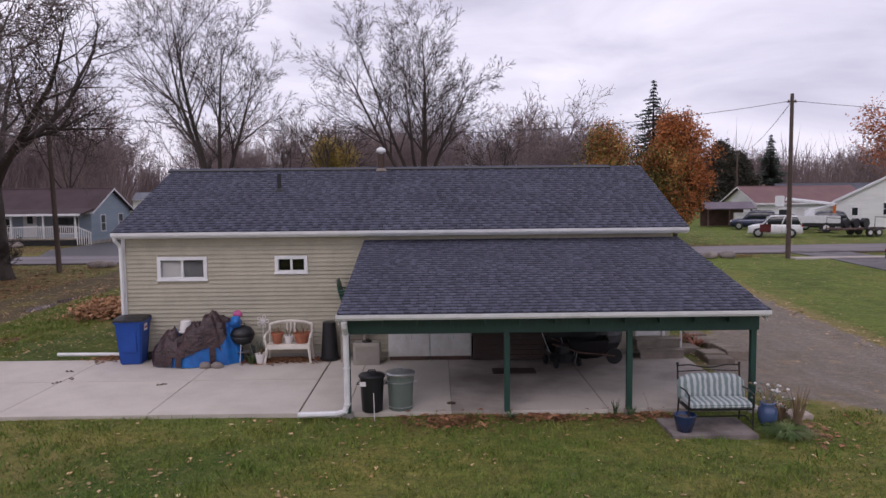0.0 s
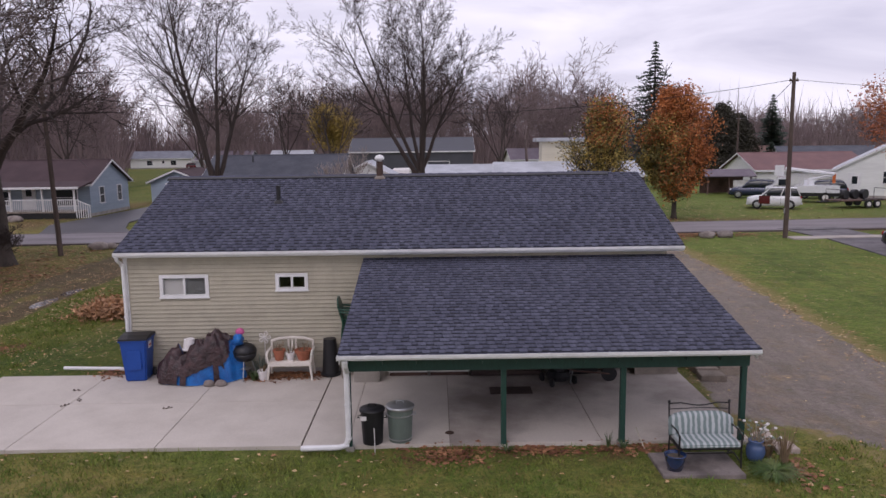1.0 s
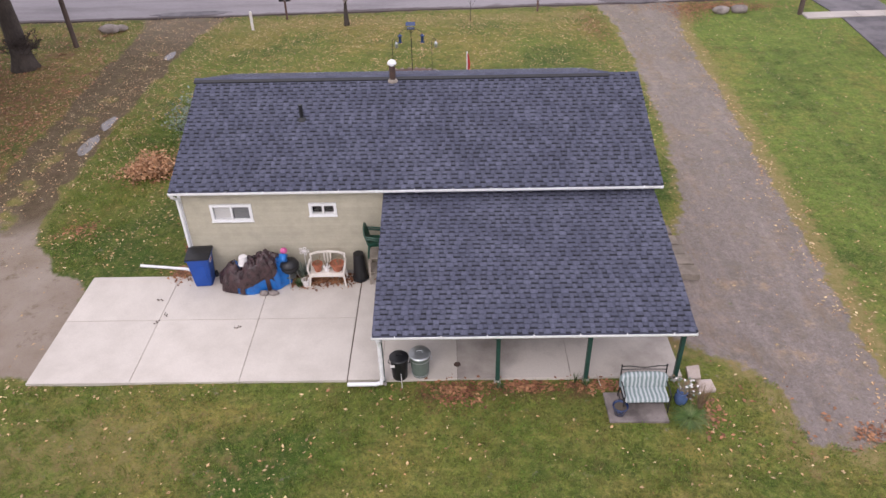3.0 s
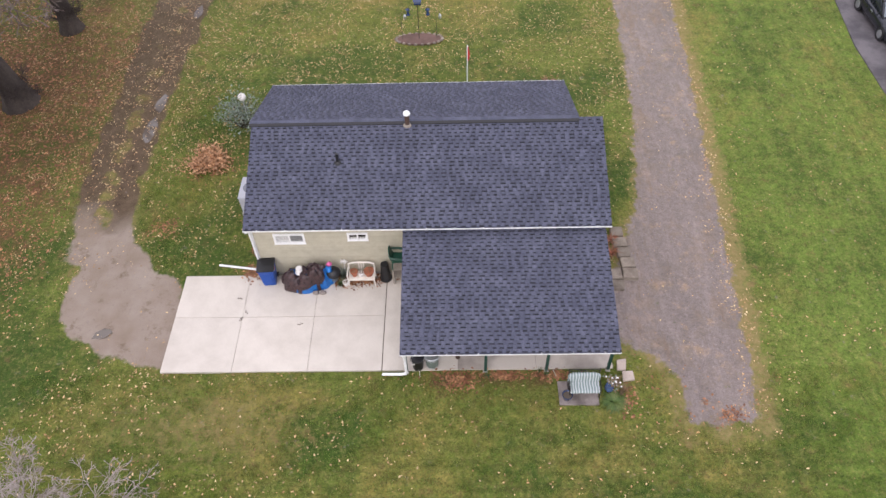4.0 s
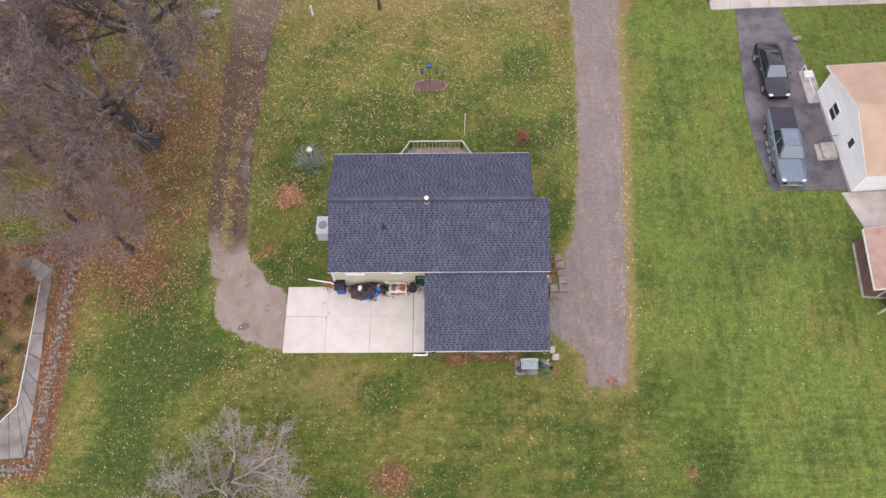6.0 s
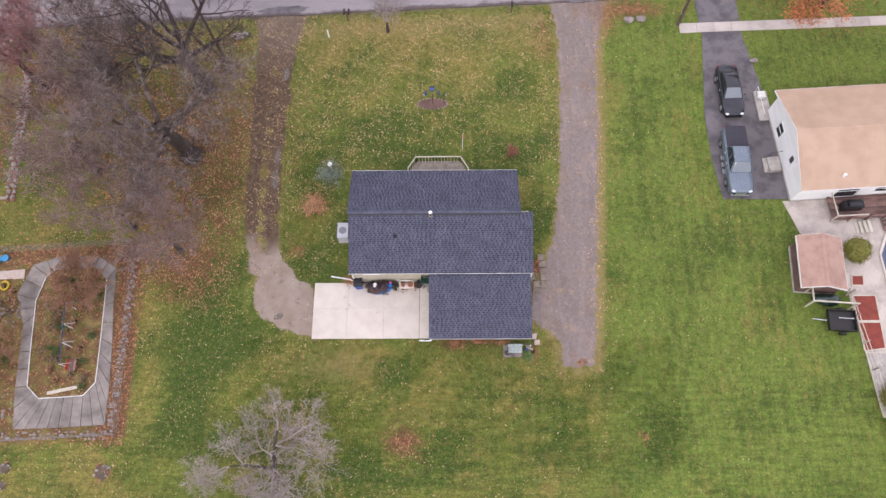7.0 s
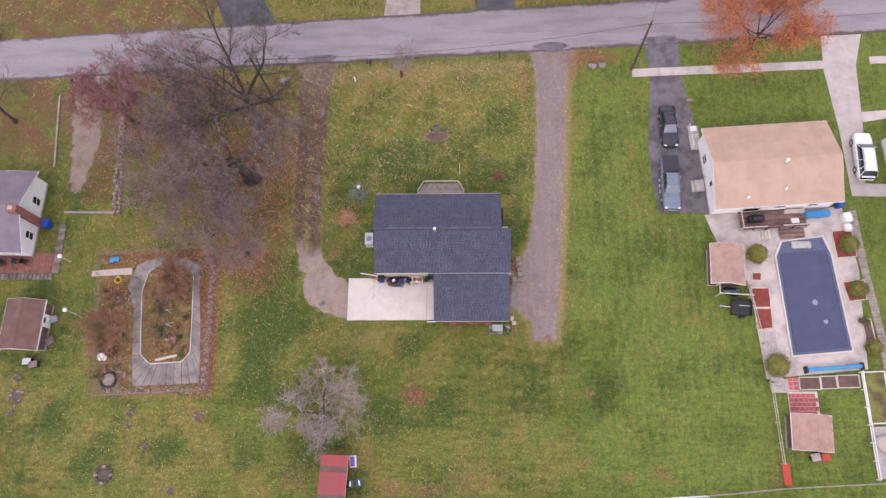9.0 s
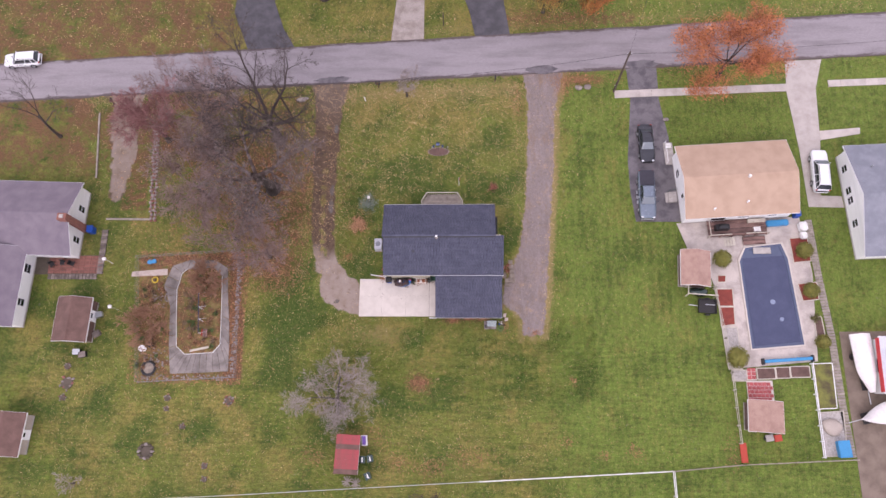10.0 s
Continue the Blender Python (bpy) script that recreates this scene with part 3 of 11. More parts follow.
def sheet(name, label, category, poly, material, z=0.0, thick=0.08, kind="structure"):
    ob = part(name, Shape().prism(poly, z - thick, z), material, None, label)
    return tagged(ob, label, category, kind=kind)


def ribbon(near, far, x0, x1, step, seed, amp):
    """The outline of a strip whose two edges waver."""
    xs = np.arange(x0, x1 + step, step)
    a = [(x, near(x) + amp * float(unit_noise(np.array([x]), np.array([0.0]), seed, 5.0)[0])) for x in xs]
    b = [(x, far(x) + amp * float(unit_noise(np.array([x]), np.array([9.0]), seed + 1, 5.0)[0])) for x in xs]
    return a, b


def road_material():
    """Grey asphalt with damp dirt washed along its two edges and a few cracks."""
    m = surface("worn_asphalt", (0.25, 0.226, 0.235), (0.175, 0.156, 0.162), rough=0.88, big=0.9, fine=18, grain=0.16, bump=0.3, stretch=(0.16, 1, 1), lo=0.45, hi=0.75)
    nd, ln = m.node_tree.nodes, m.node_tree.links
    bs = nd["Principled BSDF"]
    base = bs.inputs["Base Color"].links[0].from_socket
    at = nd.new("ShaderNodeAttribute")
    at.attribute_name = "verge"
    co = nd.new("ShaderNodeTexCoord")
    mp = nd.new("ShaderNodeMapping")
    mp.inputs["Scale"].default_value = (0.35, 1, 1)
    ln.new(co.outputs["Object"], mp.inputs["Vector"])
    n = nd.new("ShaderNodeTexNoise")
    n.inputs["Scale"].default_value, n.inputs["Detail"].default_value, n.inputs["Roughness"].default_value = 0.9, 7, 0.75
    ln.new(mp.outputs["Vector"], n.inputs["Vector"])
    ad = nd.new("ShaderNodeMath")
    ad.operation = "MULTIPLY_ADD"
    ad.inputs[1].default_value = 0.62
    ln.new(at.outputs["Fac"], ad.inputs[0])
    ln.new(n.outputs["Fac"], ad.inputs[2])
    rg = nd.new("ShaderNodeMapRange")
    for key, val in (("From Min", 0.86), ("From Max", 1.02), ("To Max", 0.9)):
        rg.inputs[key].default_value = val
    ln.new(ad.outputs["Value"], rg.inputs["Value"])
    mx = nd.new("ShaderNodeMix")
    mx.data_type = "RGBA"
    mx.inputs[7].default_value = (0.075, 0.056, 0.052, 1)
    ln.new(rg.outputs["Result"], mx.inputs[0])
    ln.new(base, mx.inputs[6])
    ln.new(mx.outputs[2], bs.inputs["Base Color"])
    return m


def build_road():
    a, b = ribbon(road_south, road_north, -420, 520, 1.0, 21, 0.055)
    n = len(a)
    sh = Shape()
    across = ((0.0, 0.03), (0.07, 0.04), (0.2, 0.055), (0.5, 0.08), (0.8, 0.055), (0.93, 0.04), (1.0, 0.03))
    for u, z in across:
        sh.v += [(xa, ya + (yb - ya) * u, z) for (xa, ya), (xb, yb) in zip(a, b)]
    sh.f += [(r * n + i, r * n + i + 1, r * n + n + i + 1, r * n + n + i) for r in range(len(across) - 1) for i in range(n - 1)]
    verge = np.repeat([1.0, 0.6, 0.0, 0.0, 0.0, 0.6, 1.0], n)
    # the strip's own edge, down into the ground
    sh.add([(x, y, 0.03) for x, y in a] + [(x, y, -0.12) for x, y in a], [(i + n, i + n + 1, i + 1, i) for i in range(n - 1)])
    sh.add([(x, y, 0.03) for x, y in b] + [(x, y, -0.12) for x, y in b], [(i, i + 1, i + n + 1, i + n) for i in range(n - 1)])
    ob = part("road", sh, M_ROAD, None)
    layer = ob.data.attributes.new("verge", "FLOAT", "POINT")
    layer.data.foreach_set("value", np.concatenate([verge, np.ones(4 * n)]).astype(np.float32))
    return tagged(ob, "worn grey asphalt street with dirt along its edges", "road", kind="structure")


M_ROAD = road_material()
road = build_road()
for i, (x, y, rx, ry) in enumerate(((18.9, 27.3, 2.0, 0.62), (-7.4, 26.1, 2.4, 0.5), (31.3, 27.9, 2.2, 0.7))):
    rnd_r = random.Random(i)
    blot = [(x + rx * math.cos(a) * rnd_r.uniform(0.75, 1.1), y + 0.05 * rx * math.cos(a) + ry * math.sin(a) * rnd_r.uniform(0.7, 1.1)) for a in np.linspace(0, 6.283, 19)[:-1]]
    sheet("asphalt_patch", "dark damp asphalt patch at a drive mouth", "road", blot, M_ASPHALT_DARK, 0.062, 0.15)
sheet("driveway_east", "dark cracked asphalt driveway beside the tan roofed house", "driveway", EAST_DRIVE, M_ASPHALT_DARK, 0.02)
sheet("driveway_far_east", "pale concrete driveway between two houses", "driveway", [(49.2, 28.2), (53.7, 28.4), (52.5, 24.4), (52.15, 17.5), (51.3, 10.4), (53.7, 10.3), (53.8, 8.9), (49.7, 9.0), (49.5, 16.4), (48.9, 23.9)], M_SIDEWALK, 0.02)
sheet("front_walk", "pale concrete walk from the drive to a front door", "path", [(52.2, 17.5), (57.0, 18.3), (57.1, 19.1), (52.2, 18.7)], M_SIDEWALK, 0.03)
sheet("driveway_blue_garage", "grey asphalt driveway curving to a blue garage", "driveway", [(-18.6, 30.5), (-12.6, 30.8), (-14.2, 33.6), (-15.6, 37.5), (-15.9, 42), (-15.0, 48), (-14.4, 54.6), (-19.6, 54.6), (-19.9, 48), (-20.2, 43.0), (-20.8, 36)], M_ASPHALT_BLACK, 0.03)
sheet("driveway_gravel_north", "pale gravel driveway beside a grey house", "driveway", [(-0.2, 31.5), (4.0, 31.8), (4.0, 44), (4.4, 70), (-0.4, 70), (0.4, 50), (0.4, 38)], M_GRAVEL_TAN, 0.01)
sheet("driveway_cream_garage", "black sealed asphalt driveway before a cream garage", "driveway", [(10.6, 32.0), (15.0, 32.3), (13.6, 42), (13.2, 50.8), (8.6, 51.2), (8.2, 46), (6.9, 42), (8.6, 39.5), (9.8, 36)], M_ASPHALT_BLACK, 0.02)


def paving(name, label, strips, material):
    """A walk of separate slabs; strips are outlines."""
    root = thing(name, label, "pavement", kind="structure")
    for poly in strips:
        part("slab", Shape().prism(poly, -0.06, 0.05), material, root, bevel=0.008)
    return root


walk_slabs = []
for i in range(14):
    xa, xb = 27.8 + 1.53 * i, 27.8 + 1.53 * (i + 1) - 0.02
    ya, yb = 23.3 + 0.036 * (xa - 27.8), 23.3 + 0.036 * (xb - 27.8)
    walk_slabs.append([(xa, ya), (xb, yb), (xb, yb + 1.0), (xa, ya + 1.0)])
for i in range(9):
    xa, xb = 54.1 + 1.53 * i, 54.1 + 1.53 * (i + 1) - 0.02
    walk_slabs.append([(xa, 24.6 + 0.036 * (xa - 54)), (xb, 24.6 + 0.036 * (xb - 54)), (xb, 25.5 + 0.036 * (xb - 54)), (xa, 25.5 + 0.036 * (xa - 54))])
paving("sidewalk", "pale concrete sidewalk slabs crossing the lawn", walk_slabs, M_SIDEWALK)

# ---- the beige house and its carport: setting ----
def patio():
    root = thing("patio", "pale poured concrete patio with dirty joints", "pavement", kind="structure")
    part("joint_bed", Shape().box(-2.99, 13.38, -4.07, 0.3, -0.1, 0.018), M_JOINT_PALE, root)
    part("joint_bed", Shape().box(5.0, 5.14, -4.07, 0.3, 0.018, 0.022), M_JOINT, root)
    g = 0.005
    cells = []
    for x0, x1 in ((-3.04, -0.42), (-0.42, 2.35), (2.35, 5.06)):
        for y0, y1 in ((-4.11, -1.72), (-1.72, 0.30)):
            cells.append((x0, x1, y0, y1))
    cells += [(5.08, 5.92, -4.11, 0.33), (5.92, 7.83, -4.11, 0.35), (7.83, 10.66, -4.11, 0.35), (10.66, 13.42, -4.11, 0.35)]
    for x0, x1, y0, y1 in cells:
        part("slab", Shape().box(x0 + g, x1 - g, y0 + g, y1 - g, -0.08, 0.04), M_CONCRETE_STAIN_SHADE if x0 > 7 else M_CONCRETE, root, bevel=0.006)
    part("drain_stain", Shape().lathe([(0.09, 0.04), (0.085, 0.046)], 14, (7.83, -3.6, 0)), M_RUST, root, "rusty round floor drain")
    return root


patio()
WALL_Y, TOP = 0.36, 2.955
OPENINGS = [(0.94, 2.08, 1.95, 2.48), (3.74, 4.48, 2.09, 2.48), (12.36, 13.08, 0.46, 2.40)]


def spans(x0, x1, z0, z1, holes):
    """What is left of a strip of wall between its openings."""
    cuts = sorted((a, b) for a, b, c, d in holes if c < z1 - 0.004 and d > z0 + 0.004)
    out, x = [], x0
    for a, b in cuts:
        if a > x:
            out.append((x, a))
        x = max(x, b)
    if x < x1:
        out.append((x, x1))
    return out


def wall_with_boards():
    sh = Shape()
    levels = sorted({0.0, TOP, *[c for o in OPENINGS for c in o[2:]]})
    for z0, z1 in zip(levels[:-1], levels[1:]):
        for a, b in spans(0.12, 13.2, z0, z1, OPENINGS):
            sh.box(a, b, WALL_Y + 0.02, WALL_Y + 0.16, z0, z1)
    wall = tagged(part("wall_south", sh, M_SIDING), "beige vinyl sided back wall with two white windows", "wall", kind="structure")
    pitch, z = 0.1, 0.14
    while z < TOP - 0.02:
        z1 = min(z + pitch, TOP)
        for a, b in spans(0.12, 13.2, z, z1, [(o[0] - 0.02, o[1] + 0.02, o[2] - 0.02, o[3] + 0.02) for o in OPENINGS]):
            # a course: a bottom lip that stands proud, a face that leans back
            yz = [(WALL_Y + 0.019, z), (WALL_Y - 0.012, z), (WALL_Y - 0.014, z + 0.012), (WALL_Y + 0.008, z1 - 0.003), (WALL_Y + 0.019, z1 - 0.003)]
            part("siding_board", Shape().along_x(yz, a, b), M_SIDING, wall)
        z = z1
    part("foundation", Shape().box(0.13, 13.19, WALL_Y - 0.002, WALL_Y + 0.2, -0.1, 0.14), M_CONCRETE_OLD, wall, "grey concrete footing")
    return wall


wall_with_boards()


def gable_wall(name, x0, x1, label, poly):
    """A side wall with its lap boards, the outline in y and z."""
    sh = Shape()
    n = len(poly)
    sh.add([(x, y, z) for x in (x0, x1) for y, z in poly], [tuple(range(n - 1, -1, -1)), tuple(range(n, 2 * n))] + [(i, (i + 1) % n, (i + 1) % n + n, i + n) for i in range(n)])
    return tagged(part(name, sh, M_SIDING), label, "wall", kind="structure")


gable_wall("wall_west", 0.12, 0.28, "beige sided gable wall beside the track", [(0.52, 0), (8.0, 0), (8.0, 3.05), (4.185, 4.45), (0.52, 3.0)])
gable_wall("wall_east", 13.04, 13.2, "beige sided gable wall beside the gravel drive", [(0.52, 0), (4.4, 0), (4.4, 4.4), (4.185, 4.45), (0.52, 3.0)])
gable_wall("wall_east_front", 12.2, 12.36, "beige sided front gable wall", [(4.4, 0), (8.0, 0), (8.0, 3.05), (4.4, 4.38)])
tagged(part("wall_inner", Shape().box(12.36, 13.04, 4.24, 4.4, 0, 4.3), M_SIDING), "beige return wall between the gables", "wall", kind="structure")
tagged(part("wall_north", Shape().box(0.28, 12.2, 7.84, 8.0, 0, 3.05), M_SIDING), "beige sided front wall facing the street", "wall", kind="structure")
tagged(part("floor_inside", Shape().box(0.28, 13.04, 0.53, 7.84, 0.1, 0.2), M_DARK), "dark floor inside the house", "floor", kind="structure")


def window_unit(name, label, x0, x1, z0, z1, y, panes, blind=0):
    root = thing(name, label, "window", kind="structure")
    w = 0.06
    fr = Shape()
    for a, b, c, d in ((x0 - 0.02, x1 + 0.02, z0 - 0.02, z0 + w), (x0 - 0.02, x1 + 0.02, z1 - w, z1 + 0.02), (x0 - 0.02, x0 + w, z0 + w, z1 - w), (x1 - w, x1 + 0.02, z0 + w, z1 - w)):
        fr.box(a, b, y - 0.035, y + 0.1, c, d)
    part("window_frame", fr, M_WHITE, root)
    mid = 0.5 * (x0 + x1)
    part("mullion", Shape().box(mid - 0.025, mid + 0.025, y - 0.02, y + 0.07, z0 + w, z1 - w), M_WHITE, root)
    part("window_sill", Shape().box(x0 - 0.04, x1 + 0.04, y - 0.05, y - 0.035, z0 - 0.03, z0 + 0.01), M_WHITE, root)
    for a, b in ((x0 + w, mid - 0.025), (mid + 0.025, x1 - w)):
        part("pane", Shape().box(a, b, y + 0.03, y + 0.036, z0 + w, z1 - w), M_GLASS_CLEAR, root).visible_shadow = False
    if blind:
        part("blind", Shape().box(x0 + w, mid + 0.02, y + 0.05, y + 0.06, z0 + 0.02, z1), M_WHITE, root, "pale drawn blind")
        part("screen", Shape().box(mid, x1 - w, y + 0.045, y + 0.05, z0 + w, z1 - w), M_SCREEN, root, "grey insect screen")
    part("room_back", Shape().box(x0 - 0.1, x1 + 0.1, y + 0.5, y + 0.52, z0 - 0.3, z1 + 0.2), M_DARK, root)
    return root


M_GLASS_CLEAR = bpy.data.materials.new("clear_glass")
M_GLASS_CLEAR.use_nodes = True
_b = M_GLASS_CLEAR.node_tree.nodes["Principled BSDF"]
_b.inputs["Transmission Weight"].default_value, _b.inputs["Roughness"].default_value, _b.inputs["IOR"].default_value = 1.0, 0.02, 1.45
M_SCREEN = surface("insect_screen", (0.24, 0.25, 0.26), rough=0.8, fine=200)
window_unit("window_1", "white sliding window with a pale blind in one half", *OPENINGS[0], WALL_Y, 2, blind=1)
window_unit("window_2", "small white sliding window with dark panes", *OPENINGS[1], WALL_Y, 2)


def back_door():
    x0, x1, z0, z1 = OPENINGS[2]
    root = thing("door_1", "white back door with a glazed upper half", "door", kind="structure")
    fr = Shape().box(x0, x0 + 0.07, WALL_Y - 0.03, WALL_Y + 0.12, z0, z1).box(x1 - 0.07, x1, WALL_Y - 0.03, WALL_Y + 0.12, z0, z1).box(x0 + 0.07, x1 - 0.07, WALL_Y - 0.03, WALL_Y + 0.12, z1 - 0.07, z1)
    part("door_frame", fr, M_WHITE, root)
    part("door_leaf", Shape().box(x0 + 0.07, x1 - 0.07, WALL_Y + 0.03, WALL_Y + 0.075, z0, z0 + 0.95).box(x0 + 0.07, x0 + 0.18, WALL_Y + 0.03, WALL_Y + 0.075, z0 + 0.95, z1 - 0.07).box(x1 - 0.18, x1 - 0.07, WALL_Y + 0.03, WALL_Y + 0.075, z0 + 0.95, z1 - 0.07), M_WHITE, root, bevel=0.004)
    part("pane", Shape().box(x0 + 0.18, x1 - 0.18, WALL_Y + 0.045, WALL_Y + 0.055, z0 + 0.95, z1 - 0.07), M_GLASS, root)
    part("door_handle", Shape().tube([(x0 + 0.14, WALL_Y + 0.03, z0 + 0.9), (x0 + 0.14, WALL_Y - 0.03, z0 + 0.9), (x0 + 0.24, WALL_Y - 0.03, z0 + 0.9)], 0.011), M_METAL, root)


back_door()


# ---- roofs ----
def roof_deck(name, label, x0, x1, low, high, thick=0.1):
    """A sloping deck from its low edge to its high edge, both in y and z."""
    (ya, za), (yb, zb) = low, high
    sh = Shape().along_x([(ya, za - thick), (ya, za), (yb, zb), (yb, zb - thick)] if yb > ya else [(yb, zb - thick), (yb, zb), (ya, za), (ya, za - thick)], x0, x1)
    return tagged(part(name, sh, M_SHINGLE), label, "roof", kind="structure")


def lay_shingles(root, x0, x1, low, high, seed, pieces=0, lap=0.15):
    """Courses of uneven laminated tabs up a slope. The first pieces are objects of their own; the rest is one mesh."""
    rnd = random.Random(seed)
    (ya, za), (yb, zb) = low, high
    run = math.hypot(yb - ya, zb - za)
    vy, vz = (yb - ya) / run, (zb - za) / run
    ny, nz = (-vz, vy) if vy > 0 else (vz, -vy)
    rows = int(run / lap)
    lap = run / rows
    teeth, gaps = (0.11, 0.14, 0.18), (0.12, 0.15, 0.19)
    protos = {}
    v, f, dv, df = [], [], [], []

    def tab(x, w, s, lift, length):
        """Eight corners: a butt edge that stands up, a head that lies flat."""
        pts = []
        for up, hgt in ((-0.002, lift), (length, 0.004)):
            for xx in (x, x + w):
                for h in (0.0, hgt):
                    d = s + up
                    pts.append((xx, ya + vy * d + ny * h, za + vz * d + nz * h))
        return pts

    faces = [(1, 3, 7, 5), (0, 2, 3, 1), (0, 1, 5, 4), (2, 6, 7, 3)] if vy > 0 else [(1, 5, 7, 3), (0, 1, 3, 2), (0, 4, 5, 1), (2, 3, 7, 6)]
    made = 0
    for r in range(rows):
        s, x = r * lap, x0 - 0.01 - rnd.uniform(0, 0.25)
        tall = rnd.random() < 0.5
        while x < x1 - 0.03:
            w = rnd.choice(teeth if tall else gaps)
            a, b = max(x, x0 - 0.01), min(x + w, x1 + 0.01)
            x += w
            if b - a < 0.02:
                tall = not tall
                continue
            if tall and made < pieces and b - a == w:
                if w not in protos:
                    base = [(px, py - ya, pz - za) for px, py, pz in tab(-w / 2, w, 0.0, 0.016, lap + 0.004)]
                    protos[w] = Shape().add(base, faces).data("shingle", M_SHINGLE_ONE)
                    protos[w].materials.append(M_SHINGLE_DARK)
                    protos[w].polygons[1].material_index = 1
                ob = new("shingle", protos[w])
                ob.parent = root
                ob.location = (a + w / 2, ya + vy * s, za + vz * s)
                made += 1
            elif tall:
                o = len(v)
                q = tab(a, b - a, s, 0.016, lap + 0.004)
                v += q
                f += [tuple(i + o for i in t) for t in faces[:1] + faces[2:]]
                # the cut foot of the tab, in the darker mesh
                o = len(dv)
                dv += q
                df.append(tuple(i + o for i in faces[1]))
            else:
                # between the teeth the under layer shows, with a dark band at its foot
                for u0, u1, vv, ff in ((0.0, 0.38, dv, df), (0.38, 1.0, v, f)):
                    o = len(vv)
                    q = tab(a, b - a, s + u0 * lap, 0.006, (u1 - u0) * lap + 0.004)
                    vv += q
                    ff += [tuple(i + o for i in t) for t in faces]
            tall = not tall
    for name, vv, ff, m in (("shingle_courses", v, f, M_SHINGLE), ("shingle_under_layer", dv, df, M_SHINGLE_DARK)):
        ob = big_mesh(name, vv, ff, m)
        ob.parent = root
        tagged(ob, kind="stuff")


ROOF_A = ((0.04, 3.105), (4.185, 4.68))
ROOF_B = ((8.335, 3.205), (4.185, 4.68))
ROOF_C = ((-4.56, 1.9), (0.345, 2.85))
roof_south = roof_deck("roof_south", "dark blue-grey asphalt shingle main roof slope", 0.0, 13.5, *ROOF_A)
roof_north = roof_deck("roof_north", "dark blue-grey shingle roof slope towards the street", -0.1, 12.62, *ROOF_B)
roof_carport = roof_deck("roof_carport", "dark shingle lean-to roof over the carport", 5.87, 13.34, *ROOF_C)


def ridge_caps():
    root = thing("ridge_cap", "row of folded ridge cap shingles", "roof", kind="structure")
    rnd = random.Random(8)
    x = -0.08
    while x < 12.58:
        w = 0.3
        z = 4.70 + rnd.uniform(0, 0.006)
        sh = Shape().add([(x, 4.02, z - 0.062), (x, 4.185, z + 0.022), (x, 4.36, z - 0.05), (x + w, 4.02, z - 0.07), (x + w, 4.185, z + 0.008), (x + w, 4.36, z - 0.06),
                          (x, 4.02, z - 0.08), (x, 4.36, z - 0.07)], [(0, 3, 4, 1), (1, 4, 5, 2), (0, 1, 2, 7, 6)])
        part("cap_shingle", sh, M_SHINGLE_ONE, root)
        x += w - 0.012
    # black strip that paints the dark shade line below the caps
    part("ridge_vent", Shape().add([(-0.08, 3.99, 4.6), (12.6, 3.99, 4.6), (12.6, 3.985, 4.645), (-0.08, 3.985, 4.645), (12.6, 4.1, 4.69), (-0.08, 4.1, 4.69)], [(0, 1, 2, 3), (3, 2, 4, 5)]), M_BLACK, root, "black strip painted as shade below the ridge caps")
    return root


ridge_caps()


def gutter(name, label, x0, x1, y, z, side=-1):
    """A trough under an eave; side -1 hangs towards lower y."""
    prof = [(0.0, 0.0), (0.0, -0.09), (0.085, -0.09), (0.112, -0.05), (0.112, -0.012), (0.12, -0.012), (0.12, 0.008), (0.108, 0.008), (0.104, -0.045), (0.08, -0.08), (0.012, -0.08), (0.012, 0.0)]
    yz = [(y + side * a, z + b) for a, b in prof]
    if side > 0:
        yz = yz[::-1]
    root = tagged(part(name, Shape().along_x(yz, x0, x1), M_WHITE), label, "gutter", kind="structure")
    part("end_cap", Shape().along_x([(y, z), (y, z - 0.1), (y + side * 0.085, z - 0.1), (y + side * 0.118, z - 0.035), (y + side * 0.118, z)], x0 - 0.006, x0), M_WHITE, root)
    part("end_cap", Shape().along_x([(y, z), (y, z - 0.1), (y + side * 0.085, z - 0.1), (y + side * 0.118, z - 0.035), (y + side * 0.118, z)], x1, x1 + 0.006), M_WHITE, root)
    n = max(2, int((x1 - x0) / 1.0))
    for i in range(n):
        xx = x0 + (i + 0.5) * (x1 - x0) / n
        part("hanger", Shape().box(xx - 0.012, xx + 0.012, min(y, y + side * 0.112), max(y, y + side * 0.112), z - 0.006, z + 0.004), M_WHITE, root)
    return root


gutter("gutter_main", "white metal gutter along the main eave", 0.0, 13.5, 0.10, 3.09)
gutter("gutter_carport", "white metal gutter along the carport eave", 5.85, 13.33, -4.50, 1.885)
gutter("gutter_front", "white metal gutter along the front eave", -0.1, 12.62, 8.26, 3.19, 1)
tagged(part("fascia", Shape().box(0.0, 13.5, 0.105, 0.13, 2.97, 3.09).box(0.0, 13.5, 0.13, 0.36, 2.955, 2.97), M_WHITE), "white eave board and soffit", "trim", kind="structure")
tagged(part("fascia_carport", Shape().box(5.87, 13.32, -4.495, -4.47, 1.79, 1.88), M_WHITE_DULL), "white carport eave board", "trim", kind="structure")
tagged(part("rake_board", Shape().along_x([(0.06, 2.97), (0.06, 3.09), (4.185, 4.66), (4.185, 4.52)], 13.47, 13.5).along_x([(0.06, 2.97), (0.06, 3.09), (4.185, 4.66), (4.185, 4.52)], 0.0, 0.03), M_WHITE), "white sloping rake boards at the gables", "trim", kind="structure")
tagged(part("corner_post_trim", Shape().box(0.09, 0.17, 0.325, 0.42, 0.1, 2.955), M_WHITE), "white corner trim of the wall", "trim", kind="structure")


